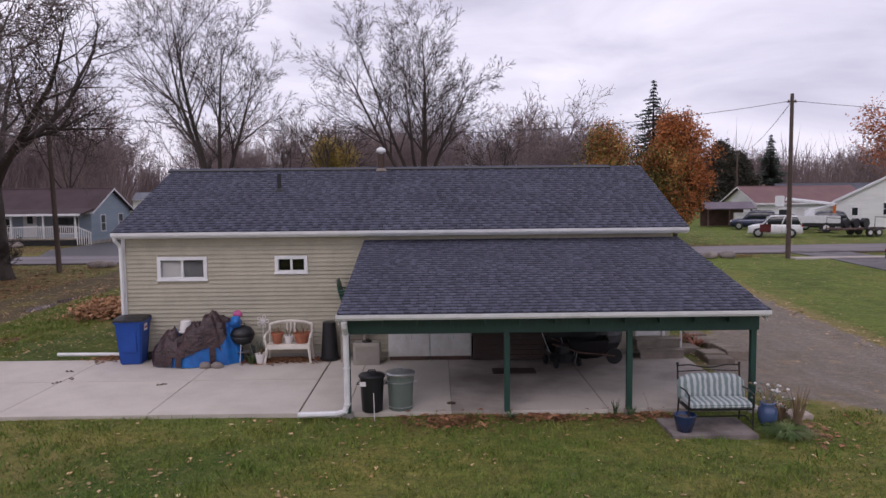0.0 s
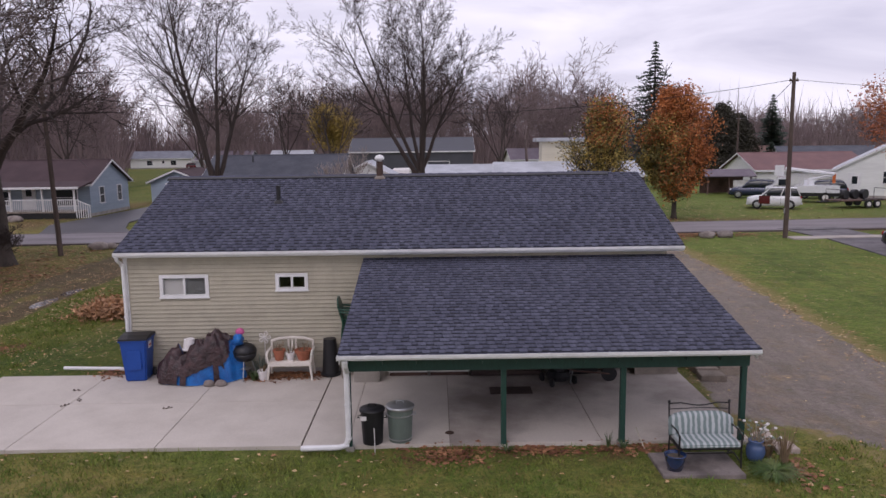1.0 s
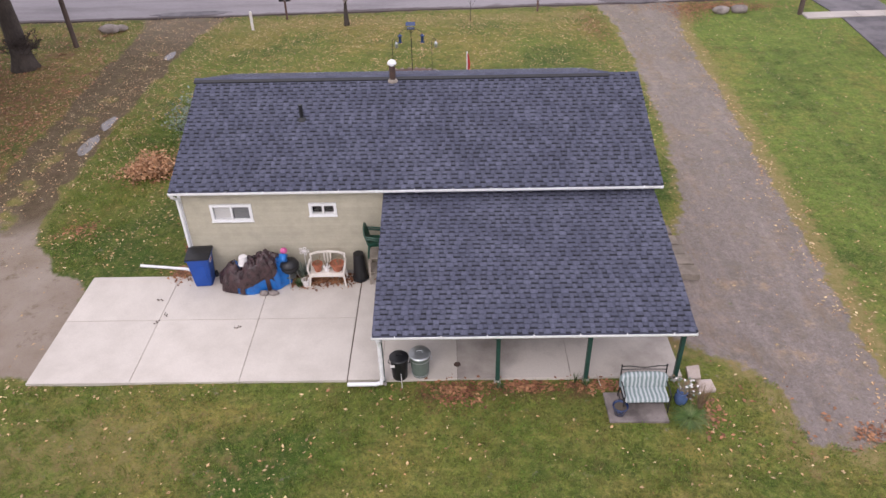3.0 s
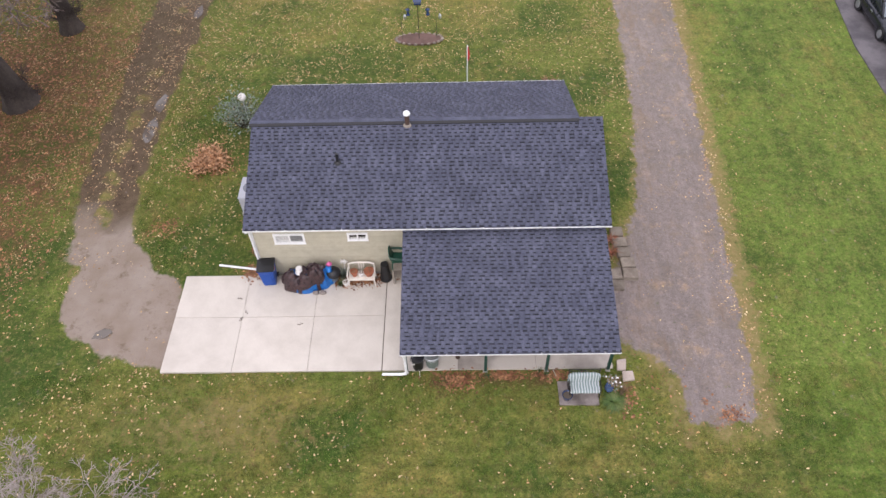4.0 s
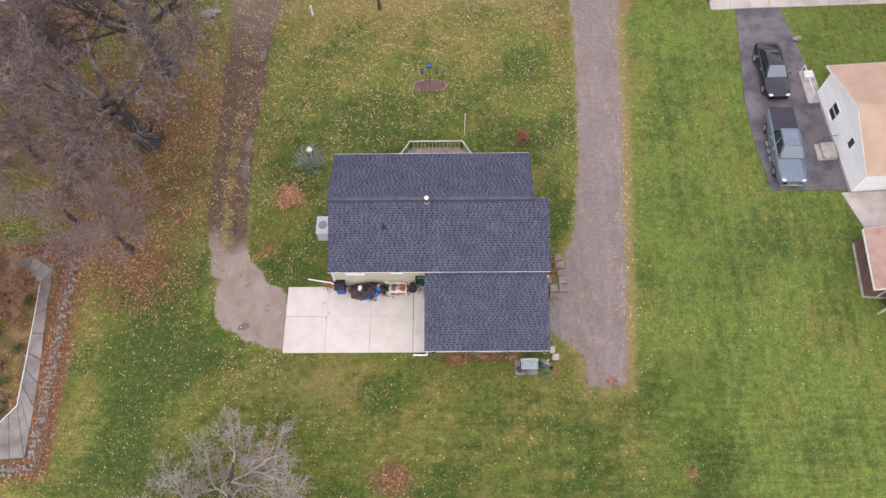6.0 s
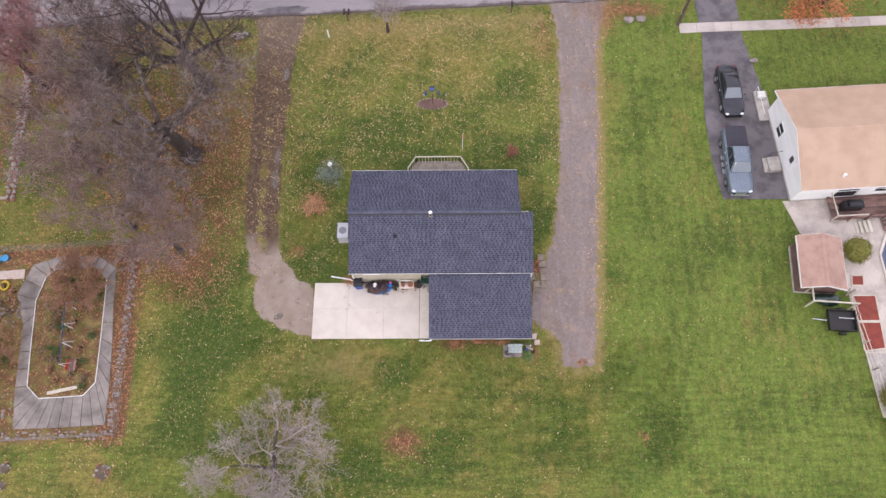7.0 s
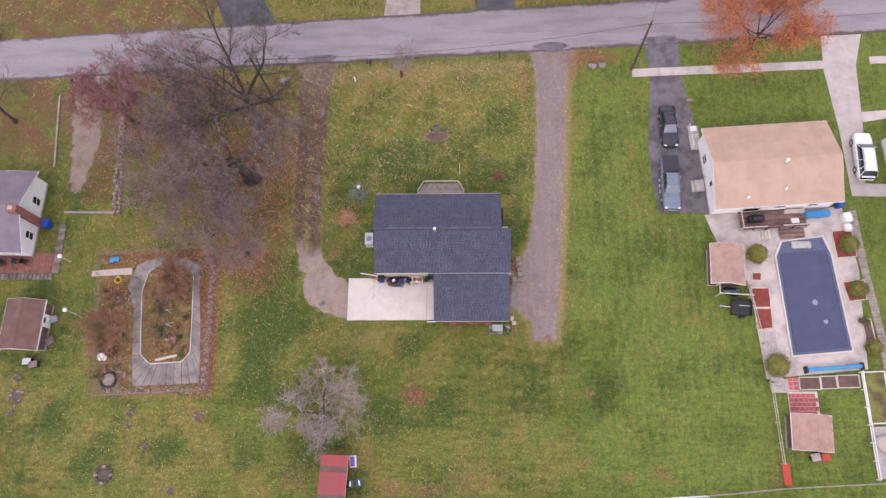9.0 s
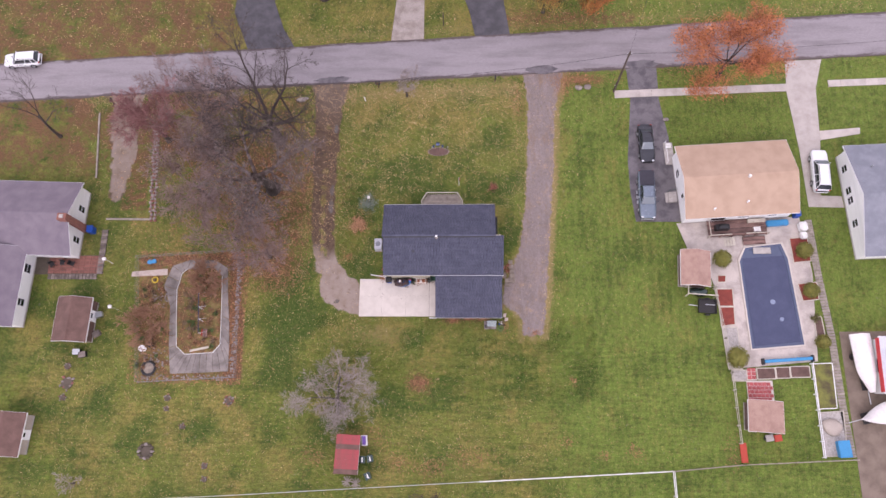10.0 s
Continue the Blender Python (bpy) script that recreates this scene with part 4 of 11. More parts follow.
def downspout(name, label, pts, w=0.075, d=0.055):
    root = thing(name, label, "downspout", kind="structure")
    part("pipe", Shape().tube(pts, w / 1.7, 8), M_WHITE, root)
    for p in pts[2:-2:1]:
        part("strap", Shape().box(p[0] - w * 0.62, p[0] + w * 0.62, p[1] - w * 0.62, p[1] + w * 0.62, p[2] - 0.012, p[2] + 0.012), M_WHITE, root)
    return root


downspout("downspout_west", "white downspout with a long pipe lying on the lawn", [(0.06, 0.03, 3.0), (0.06, 0.06, 2.92), (0.1, 0.26, 2.76), (0.1, 0.275, 1.5), (0.1, 0.275, 0.35), (0.04, 0.34, 0.16), (-0.3, 0.55, 0.12), (-1.8, 0.82, 0.07)])
downspout("downspout_carport", "white downspout with its foot bent along the slab", [(5.98, -4.55, 1.77), (5.98, -4.52, 1.68), (5.98, -4.34, 1.5), (5.98, -4.3, 0.9), (5.98, -4.3, 0.25), (5.93, -4.3, 0.12), (5.8, -4.3, 0.08), (5.1, -4.28, 0.06)], 0.09)


def carport_frame():
    root = thing("carport_frame", "green painted wooden posts and beam carrying the carport roof", "carport", kind="structure")
    part("beam", Shape().box(5.92, 13.3, -4.22, -4.08, 1.48, 1.79), M_GREEN, root, bevel=0.008)
    for x in (5.98, 8.82, 11.01, 13.22):
        part("post", Shape().box(x - 0.05, x + 0.05, -4.2, -4.1, 0.03, 1.5), M_GREEN, root, bevel=0.008)
        part("post_base", Shape().box(x - 0.08, x + 0.08, -4.23, -4.07, -0.05, 0.05), M_CONCRETE_OLD, root)
    x = 6.0
    while x < 13.3:
        part("rafter", Shape().along_x([(-4.4, 1.64), (-4.4, 1.77), (0.33, 2.72), (0.33, 2.58)], x - 0.02, x + 0.02), M_GREEN, root)
        x += 0.61
    for x in (5.88, 13.3):
        part("rake_board", Shape().along_x([(-4.5, 1.70), (-4.5, 1.85), (0.33, 2.82), (0.33, 2.66)], x - 0.012, x + 0.012), M_WHITE_DULL, root)
    return root


carport_frame()


def back_steps():
    root = thing("back_steps", "grey weathered wooden steps up to the back door", "steps", (12.36, 0.34, 0.04), kind="structure")
    for i in range(2):
        z, y = 0.20 * (i + 1), -0.62 + 0.3 * i
        part("tread", Shape().box(-0.06, 1.0, y, y + 0.3, z - 0.035, z), M_WOOD_GREY, root, bevel=0.005)
        part("riser", Shape().box(-0.04, 0.98, y + 0.02, y + 0.04, z - 0.2, z - 0.036), M_WOOD_GREY, root)
    part("platform", Shape().box(-0.06, 1.0, -0.02, 0.0, 0.2, 0.42), M_WOOD_GREY, root)
    return root


back_steps()


def roof_pipes():
    ch = thing("flue_pipe", "rusty brown flue pipe with a white cap on the ridge", "chimney", (6.02, 3.98, 4.58))
    part("flashing", Shape().lathe([(0.16, 0.0), (0.15, 0.04), (0.1, 0.09)], 16), M_WOOD_GREY, ch)
    part("pipe", Shape().lathe([(0.095, 0.08), (0.095, 0.5)], 16), M_RUST, ch, smooth=False)
    part("cap", Shape().lathe([(0.06, 0.49), (0.06, 0.54), (0.135, 0.55), (0.14, 0.6), (0.1, 0.66), (0.03, 0.69)], 16), M_WHITE, ch)
    vp = thing("vent_pipe", "black plastic plumbing vent pipe on the roof", "vent", (3.4, 2.55, 4.02))
    part("boot", Shape().lathe([(0.15, 0.0), (0.13, 0.04), (0.07, 0.1)], 14), M_BLACK, vp)
    part("pipe", Shape().lathe([(0.058, 0.05), (0.058, 0.48)], 14), M_BLACK, vp)


roof_pipes()


def front_deck():
    root = thing("front_deck", "weathered wooden front deck with a pale railing", "deck", (6.4, 8.05, 0))
    outline = [(-2.3, 0.05), (-2.3, 1.4), (-1.7, 2.4), (1.9, 2.4), (2.5, 1.4), (2.5, 0.05)]
    y = 0.06
    while y < 2.38:
        half = 2.4 if y < 1.4 else 2.4 - 0.62 * (y - 1.4)
        part("board", Shape().box(0.1 - half, 0.1 + half, y, y + 0.135, 0.52, 0.55), M_WOOD_GREY, root)
        y += 0.143
    for a, b in zip(outline[:-1], outline[1:]):
        n = max(2, int(math.dist(a, b) / 0.25))
        for i in range(n + 1):
            u = i / n
            p = (a[0] + (b[0] - a[0]) * u, a[1] + (b[1] - a[1]) * u)
            thick = 0.05 if i in (0, n) else 0.018
            part("post" if i in (0, n) else "baluster", Shape().box(p[0] - thick, p[0] + thick, p[1] - thick, p[1] + thick, 0.0 if i in (0, n) else 0.55, 1.45), M_WOOD_PALE, root)
        part("rail", Shape().tube([(a[0], a[1], 1.46), (b[0], b[1], 1.46)], 0.055, 4), M_WOOD_PALE, root)


M_WOOD_PALE = surface("pale_wood", (0.5, 0.46, 0.38), (0.38, 0.34, 0.28), rough=0.8)
front_deck()

# ---- neighbouring buildings ----
M_TAN_ROOF = surface("tan_shingle", (0.41, 0.29, 0.208), (0.355, 0.246, 0.174), rough=0.9, big=0.7, fine=60, grain=0.14)
M_GREY_ROOF = surface("grey_shingle", (0.17, 0.18, 0.21), (0.22, 0.23, 0.26), rough=0.9, big=0.8, fine=60, grain=0.2)
M_SLATE_ROOF = surface("slate_grey_shingle", (0.085, 0.09, 0.108), (0.115, 0.12, 0.14), rough=0.95, big=0.8, fine=60, grain=0.2, spec=0.25)
M_MAUVE_ROOF = surface("mauve_grey_shingle", (0.145, 0.12, 0.145), (0.18, 0.152, 0.175), rough=0.9, big=0.8, fine=60, grain=0.2)
M_BROWN_ROOF = surface("brown_shingle", (0.11, 0.062, 0.05), (0.155, 0.09, 0.073), rough=0.9, big=0.9, fine=50, grain=0.25)
M_MAROON_ROOF = surface("maroon_metal_roof", (0.15, 0.075, 0.075), (0.19, 0.1, 0.095), rough=0.7, big=0.6)
M_DARKRED_ROOF = surface("dark_maroon_shingle", (0.05, 0.028, 0.032), (0.07, 0.042, 0.046), rough=0.9, big=0.8, fine=60)
M_PINK_ROOF = surface("faded_pink_shingle", (0.36, 0.235, 0.185), (0.28, 0.17, 0.135), rough=0.9, big=1.2, fine=50)
M_WHITE_WALL = surface("white_siding", (0.78, 0.79, 0.77), (0.7, 0.71, 0.69), rough=0.6, big=0.8, fine=9, stretch=(0.1, 0.1, 1), grain=0.06)
M_BLUE_WALL = surface("pale_blue_siding", (0.33, 0.4, 0.47), (0.28, 0.345, 0.415), rough=0.6, big=0.8, fine=9, stretch=(0.1, 0.1, 1), grain=0.08)
M_GREY_WALL = surface("pale_grey_siding", (0.42, 0.43, 0.48), (0.37, 0.38, 0.42), rough=0.6, big=0.8, fine=9, stretch=(0.1, 0.1, 1), grain=0.08)
M_CREAM_WALL = surface("cream_siding", (0.7, 0.66, 0.52), (0.63, 0.59, 0.46), rough=0.6, big=0.8, fine=9, stretch=(0.1, 0.1, 1), grain=0.06)
M_TAN_WALL = surface("tan_siding", (0.38, 0.33, 0.28), (0.33, 0.28, 0.24), rough=0.7, big=0.8)
M_BARN = surface("charcoal_metal_siding", (0.055, 0.058, 0.07), (0.07, 0.073, 0.088), rough=0.6, big=0.5)
M_BROWN_WOOD = surface("brown_shed_wood", (0.13, 0.075, 0.06), (0.085, 0.05, 0.04), rough=0.85, big=1.5)
M_BRICK = surface("red_brick", (0.24, 0.1, 0.075), (0.17, 0.075, 0.06), rough=0.9, big=3, fine=25, spread=0.2)
M_RED_ROOF = surface("faded_red_roof", (0.3, 0.045, 0.05), (0.2, 0.06, 0.05), rough=0.6, big=0.9, stretch=(1, 0.2, 1))
M_WHITE_ROOF = surface("white_metal_roof", (0.5, 0.52, 0.56), (0.4, 0.42, 0.45), rough=0.5, big=0.7)


def add_opening(root, side, hx, hy, u, z0, w, h, what, door_mat=None):
    """A framed window or door that stands out of a wall: side S, N, E or W."""
    rot = {"S": pose(u, -hy, 0), "N": pose(u, hy, 0, 0, 0, 180), "E": pose(hx, u, 0, 0, 0, 90), "W": pose(-hx, u, 0, 0, 0, -90)}[side]
    if what == "window":
        fr = Shape()
        for a, b, c, d in ((-w / 2 - 0.07, w / 2 + 0.07, z0 - 0.07, z0), (-w / 2 - 0.07, w / 2 + 0.07, z0 + h, z0 + h + 0.07), (-w / 2 - 0.07, -w / 2, z0, z0 + h), (w / 2, w / 2 + 0.07, z0, z0 + h), (-w / 2, w / 2, z0 + h / 2 - 0.02, z0 + h / 2 + 0.02)):
            fr.box(a, b, -0.06, 0.02, c, d, rot)
        wdw = part("window", fr, M_WHITE, root)
        part("pane", Shape().box(-w / 2, w / 2, -0.025, -0.015, z0, z0 + h, rot), M_GLASS, wdw)
        part("sill", Shape().box(-w / 2 - 0.1, w / 2 + 0.1, -0.1, -0.06, z0 - 0.1, z0 - 0.05, rot), M_WHITE, wdw)
    elif what == "door":
        dr = part("door", Shape().box(-w / 2, w / 2, -0.05, 0.0, z0, z0 + h, rot), door_mat or M_WHITE, root)
        part("frame", Shape().box(-w / 2 - 0.09, -w / 2, -0.06, 0.02, z0, z0 + h + 0.09, rot).box(w / 2, w / 2 + 0.09, -0.06, 0.02, z0, z0 + h + 0.09, rot).box(-w / 2, w / 2, -0.06, 0.02, z0 + h, z0 + h + 0.09, rot), M_WHITE, dr)
        part("pane", Shape().box(-w / 4, w / 4, -0.058, -0.05, z0 + h * 0.55, z0 + h * 0.9, rot), M_GLASS, dr)
    else:
        gd = part("garage_door", Shape().box(-w / 2, w / 2, -0.03, 0.0, z0, z0 + 0.01, rot), M_WHITE, root)
        rows = 4
        for i in range(rows):
            part("panel", Shape().box(-w / 2, w / 2, -0.05, 0.0, z0 + 0.02 + i * h / rows, z0 + (i + 1) * h / rows - 0.015, rot), door_mat or M_WHITE, gd)
        part("frame", Shape().box(-w / 2 - 0.1, -w / 2, -0.06, 0.02, z0, z0 + h + 0.1, rot).box(w / 2, w / 2 + 0.1, -0.06, 0.02, z0, z0 + h + 0.1, rot).box(-w / 2, w / 2, -0.06, 0.02, z0 + h, z0 + h + 0.1, rot), M_WHITE, gd)


def building(name, label, category, at, turn, length, width, eave, ridge, wall_m, roof_m, openings=(), over=0.4, group=""):
    """A gabled building with its ridge along its own x."""
    root = thing(name, label, category, at, turn, group)
    hx, hy = length / 2, width / 2
    g = [(-hy, -0.1), (hy, -0.1), (hy, eave), (0, ridge - 0.12), (-hy, eave)]
    part("wall", Shape().along_x(g, -hx, hx), wall_m, root)
    part("foundation", Shape().box(-hx - 0.02, hx + 0.02, -hy - 0.02, hy + 0.02, -0.1, 0.22), M_CONCRETE_OLD, root)
    k = (ridge - eave) / hy
    for s in (-1, 1):
        low = (s * (hy + over), eave - k * over)
        a = [(low[0], low[1] - 0.03), (low[0], low[1] + 0.09), (0, ridge + 0.09), (0, ridge - 0.03)]
        part("roof", Shape().along_x(a if s < 0 else a[::-1], -hx - over, hx + over), roof_m, root)
        part("fascia", Shape().box(-hx - over, hx + over, low[0] - 0.02 if s < 0 else low[0], low[0] if s < 0 else low[0] + 0.02, low[1] - 0.1, low[1] + 0.08), M_WHITE, root)
        for e in (-1, 1):
            xx = e * (hx + over)
            b = [(low[0], low[1] - 0.09), (low[0], low[1] + 0.07), (0, ridge + 0.07), (0, ridge - 0.1)]
            part("rake", Shape().along_x(b if s < 0 else b[::-1], xx - 0.025 if e < 0 else xx, xx if e < 0 else xx + 0.025), M_WHITE, root)
    part("ridge_cap", Shape().along_x([(-0.16, ridge + 0.06), (0, ridge + 0.115), (0.16, ridge + 0.06), (0, ridge + 0.08)], -hx - over, hx + over), roof_m, root)
    for o in openings:
        add_opening(root, o[0], hx, hy, *o[1:])
    return root


def vent(root, x, y, z, r=0.07, h=0.35, mat=None):
    part("vent", Shape().lathe([(r * 1.5, -0.05), (r, 0.05), (r, h), (r * 1.3, h + 0.02), (r * 0.6, h + 0.1)], 10, (x, y, z)), mat or M_METAL, root)


# east: tan roof
tan_house = building("house", "white house with a tan shingle roof beside an asphalt drive", "house", (40.55, 11.5, 0), 3.4, 12.3, 8.3, 2.78, 4.2, M_WHITE_WALL, M_TAN_ROOF,
                     [("W", 1.6, 0.8, 0.9, 1.1, "window"), ("W", -1.4, 0.45, 0.9, 2.05, "door"), ("S", -2.2, 0.5, 1.7, 2.0, "window"), ("S", 0.6, 1.1, 1.2, 1.0, "window"), ("S", 4.0, 1.1, 1.0, 1.0, "window"), ("N", 1, 1.0, 1.6, 1.1, "window"), ("N", -4, 1.0, 1.2, 1.1, "window")], 0.35)
vent(tan_house, 0.9, -0.3, 4.1, 0.13, 0.4, M_WHITE)
vent(tan_house, 0.6, -3.0, 3.2, 0.1, 0.35, M_WHITE)
vent(tan_house, -3.2, -3.6, 3.0, 0.1, 0.35, M_WHITE)
# far east: grey roof
grey_house_e = building("house", "white ranch house with a pale grey shingle roof", "house", (61.2, 9.2, 0), 2.5, 14.6, 12.6, 2.8, 4.8, M_WHITE_WALL, M_GREY_ROOF,
                        [("W", u, 0.9, 0.8, 1.1, "window") for u in (4.3, 1.6, 0.4, -2.4)] + [("S", -4, 0.9, 1.4, 1.1, "window")], 0.4)
vent(grey_house_e, -5.6, 3.6, 3.7)
vent(grey_house_e, -3.4, -2.0, 4.2)
# west: mauve roof, two blocks
west_house = building("house", "white house with a mauve-grey roof and brick chimney", "house", (-44.6, 7.2, 0), -2.0, 16.2, 8.2, 2.8, 4.7, M_WHITE_WALL, M_MAUVE_ROOF,
                      [("E", -2.2, 0.8, 0.7, 1.3, "window"), ("E", 1.6, 0.8, 0.7, 1.3, "window"), ("S", 5.2, 0.3, 0.9, 2.0, "door"), ("S", 7.0, 0.9, 0.8, 1.1, "window")], 0.4)
ch = part("chimney", Shape().box(7.55, 8.6, -0.9, -0.1, 0, 5.2), M_BRICK, west_house, "red brick chimney", bevel=0.02)
part("flue", Shape().box(7.85, 8.3, -0.7, -0.3, 5.2, 5.35), M_CONCRETE_OLD, ch)
west_wing = building("house_wing", "white rear wing with a mauve-grey roof", "house", (-46.2, -1.0, 0), 88.0, 8.6, 8.6, 2.8, 4.4, M_WHITE_WALL, M_MAUVE_ROOF,
                     [("S", -1.6, 0.9, 0.8, 1.3, "window"), ("S", 2.4, 0.9, 1.0, 1.2, "window")], 0.35)
# sheds
building("shed", "brown wooden garden shed with a brown shingle roof", "shed", (-35.4, -4.8, 0), 88, 4.6, 3.5, 2.0, 2.75, M_BROWN_WOOD, M_BROWN_ROOF, [("S", 0.6, 0.1, 1.1, 1.7, "door")], 0.25, "garden sheds")
building("shed", "tan plank shed with a brown roof beside a bare shrub", "shed", (-41.2, -17.4, 0), 86, 4.2, 3.8, 2.0, 2.8, M_TAN_WALL, M_BROWN_ROOF, [("S", 0.0, 0.1, 0.9, 1.8, "door")], 0.25, "garden sheds")
shed_e = building("shed", "tan roofed pool shed with a lean-to shelter", "shed", (35.25, 1.15, 0), 86, 3.7, 2.9, 1.9, 2.5, M_BROWN_WOOD, M_PINK_ROOF, [("S", 0.4, 0.1, 0.9, 1.7, "door")], 0.22, "garden sheds")
building("shed", "faded tan roofed shed with dark brown walls", "shed", (41.3, -15.2, 0), 86, 2.9, 3.3, 1.9, 2.5, M_BROWN_WOOD, M_PINK_ROOF, [("W", 0.0, 0.1, 1.2, 1.7, "door")], 0.22, "garden sheds")


def red_shed():
    root = thing("shed", "weathered wooden shed with a sloping faded red roof", "shed", (-3.45, -19.35, 0), -3, "garden sheds")
    part("wall", Shape().along_y([(-1.05, -0.05), (1.05, -0.05), (1.05, 1.75), (-1.05, 2.15)], -1.9, 1.9), M_BROWN_WOOD, root)
    n = 8
    for i in range(n):
        y = -2.05 + i * 4.1 / n
        part("roof_panel", Shape().along_y([(-1.25, 2.2), (1.25, 1.72), (1.25, 1.76), (-1.25, 2.24)], y, y + 4.1 / n - 0.012), M_RED_ROOF if i % 5 else M_BROWN_ROOF, root)
    part("edge_board", Shape().box(1.24, 1.28, -2.05, 2.05, 1.66, 1.78), M_WOOD_GREY, root)
    part("door", Shape().box(1.05, 1.09, -0.5, 0.5, 0.05, 1.6), M_WOOD_GREY, root)


red_shed()


# ---- north side of the street ----
blue_house = building("house", "pale blue house with a dark maroon roof and white porch", "house", (-26.75, 47.0, 0), -1.0, 11.4, 7.2, 2.75, 4.55, M_BLUE_WALL, M_DARKRED_ROOF,
                      [("E", -1.6, 1.0, 0.75, 1.3, "window"), ("E", 1.7, 1.0, 0.75, 1.3, "window"), ("S", 0.6, 0.6, 0.95, 2.0, "door"), ("S", 3.6, 0.9, 2.0, 1.3, "window"), ("S", -1.6, 1.0, 1.0, 1.1, "window"), ("S", -4.3, 1.0, 1.0, 1.1, "window")], 0.35)


def porch(root, x0, x1, y0, y1, floor_z, mat, roof=None):
    fl = part("porch_floor", Shape().box(x0, x1, y0, y1, floor_z - 0.12, floor_z), M_WOOD_GREY, root)
    part("porch_skirt", Shape().box(x0 + 0.05, x1 - 0.05, y0 + 0.05, y1, -0.05, floor_z - 0.12), M_DARK, root)
    n = int((x1 - x0) / 0.16)
    for i in range(n + 1):
        x = x0 + 0.03 + i * (x1 - x0 - 0.06) / n
        part("baluster", Shape().box(x - 0.025, x + 0.025, y0 + 0.02, y0 + 0.06, floor_z, floor_z + 0.9), mat, fl)
    part("rail", Shape().box(x0, x1, y0, y0 + 0.08, floor_z + 0.9, floor_z + 0.98), mat, fl)
    for x in np.linspace(x0 + 0.1, x1 - 0.1, 5):
        part("porch_post", Shape().box(x - 0.06, x + 0.06, y0, y0 + 0.12, floor_z, roof or 2.5), mat, root)


porch(blue_house, -5.2, 5.4, -5.5, -3.6, 0.55, M_WHITE, 2.5)
part("porch_roof", Shape().along_x([(-5.8, 2.42), (-5.8, 2.52), (-3.5, 2.92), (-3.5, 2.77)], -5.7, 5.9), M_DARKRED_ROOF, blue_house)
part("porch_fascia", Shape().box(-5.7, 5.9, -5.84, -5.81, 2.38, 2.55), M_WHITE, blue_house)
for i in range(7):
    u = i / 6
    part("stair_baluster", Shape().box(5.4 + 1.1 * u, 5.45 + 1.1 * u, -5.5, -5.44, 0.0, 1.5 - 0.5 * u), M_WHITE, blue_house)
part("stair_rail", Shape().tube([(5.4, -5.47, 1.5), (6.6, -5.47, 0.98)], 0.04, 4), M_WHITE, blue_house)
building("garage", "pale blue garage with a white door and brown roof", "garage", (-18.0, 58.4, 0), 90, 7.6, 5.0, 2.3, 3.35, M_BLUE_WALL, M_DARKRED_ROOF, [("W", -0.35, 0.0, 2.6, 2.0, "garage")], 0.35)
grey_house = building("house", "pale grey house with a blue-grey shingle roof", "house", (-6.0, 47.4, 0), -1.5, 11.2, 8.0, 2.75, 4.75, M_GREY_WALL, M_SLATE_ROOF,
                      [("S", -3.9, 0.9, 1.3, 1.2, "window"), ("S", -1.2, 1.3, 0.8, 0.8, "window"), ("S", 0.7, 0.4, 0.95, 2.05, "door"), ("S", 3.4, 0.9, 2.6, 1.3, "window"), ("W", 0, 1.0, 0.9, 1.2, "window")], 0.4)
part("porch_roof", Shape().along_x([(-5.2, 2.45), (-5.2, 2.6), (-3.9, 2.95), (-3.9, 2.8)], -0.9, 5.9), M_SLATE_ROOF, grey_house)
part("porch_slab", Shape().box(-0.6, 2.2, -5.2, -4.0, 0.0, 0.4), M_CONCRETE_OLD, grey_house)
for x in (-0.5, 1.9):
    part("porch_post", Shape().box(x - 0.05, x + 0.05, -5.1, -5.0, 0.4, 2.5), M_WHITE, grey_house)
for x in np.arange(-0.5, 0.3, 0.14):
    part("baluster", Shape().box(x - 0.015, x + 0.015, -5.1, -5.07, 0.4, 1.3), M_BLACK, grey_house)
vent(grey_house, -2.2, -1.2, 4.25, 0.06, 0.45, M_BLACK)
building("garage", "white detached garage with a white roof", "garage", (0.2, 64.0, 0), 90, 8, 5.4, 2.4, 3.8, M_WHITE_WALL, M_WHITE_ROOF, [("W", 0.2, 0.0, 2.7, 2.1, "garage")], 0.35)
cream = building("garage", "cream garage with a low white roof", "garage", (10.2, 54.6, 0), -3, 6.6, 7.0, 2.55, 3.5, M_CREAM_WALL, M_WHITE_ROOF, [("S", 1.0, 0.0, 2.6, 2.05, "garage", M_GREY_WALL)], 0.5)
white_house = building("house", "low white house with a shallow white roof and dark windows", "house", (19.6, 51.2, 0), -4, 11.4, 8.4, 2.85, 3.75, M_CREAM_WALL, M_WHITE_ROOF,
                       [("S", -4.4, 1.0, 1.1, 1.4, "window"), ("S", -3.0, 1.0, 1.1, 1.4, "window"), ("S", -1.2, 0.3, 0.9, 2.0, "door"), ("S", 1.6, 1.0, 2.2, 1.2, "window"), ("S", 4.3, 1.0, 1.2, 1.1, "window")], 0.9)
part("loft", Shape().box(-2.0, 2.2, 0.5, 4.0, 3.0, 5.7), M_CREAM_WALL, white_house)
part("loft_roof", Shape().box(-2.6, 2.6, 0.0, 4.4, 5.7, 6.05), M_WHITE_ROOF, white_house, bevel=0.03)
for x in (-5.6, -2.2):
    part("porch_post", Shape().box(x - 0.05, x + 0.05, -5.05, -4.95, 0, 2.5), M_BLACK, white_house)
building("barn", "long charcoal metal barn with white trim", "barn", (4.0, 99.0, 0), 0, 18.5, 12, 4.6, 6.6, M_BARN, M_BARN, [("S", 4.0, 0, 3.2, 3.0, "garage", M_BARN)], 0.3)
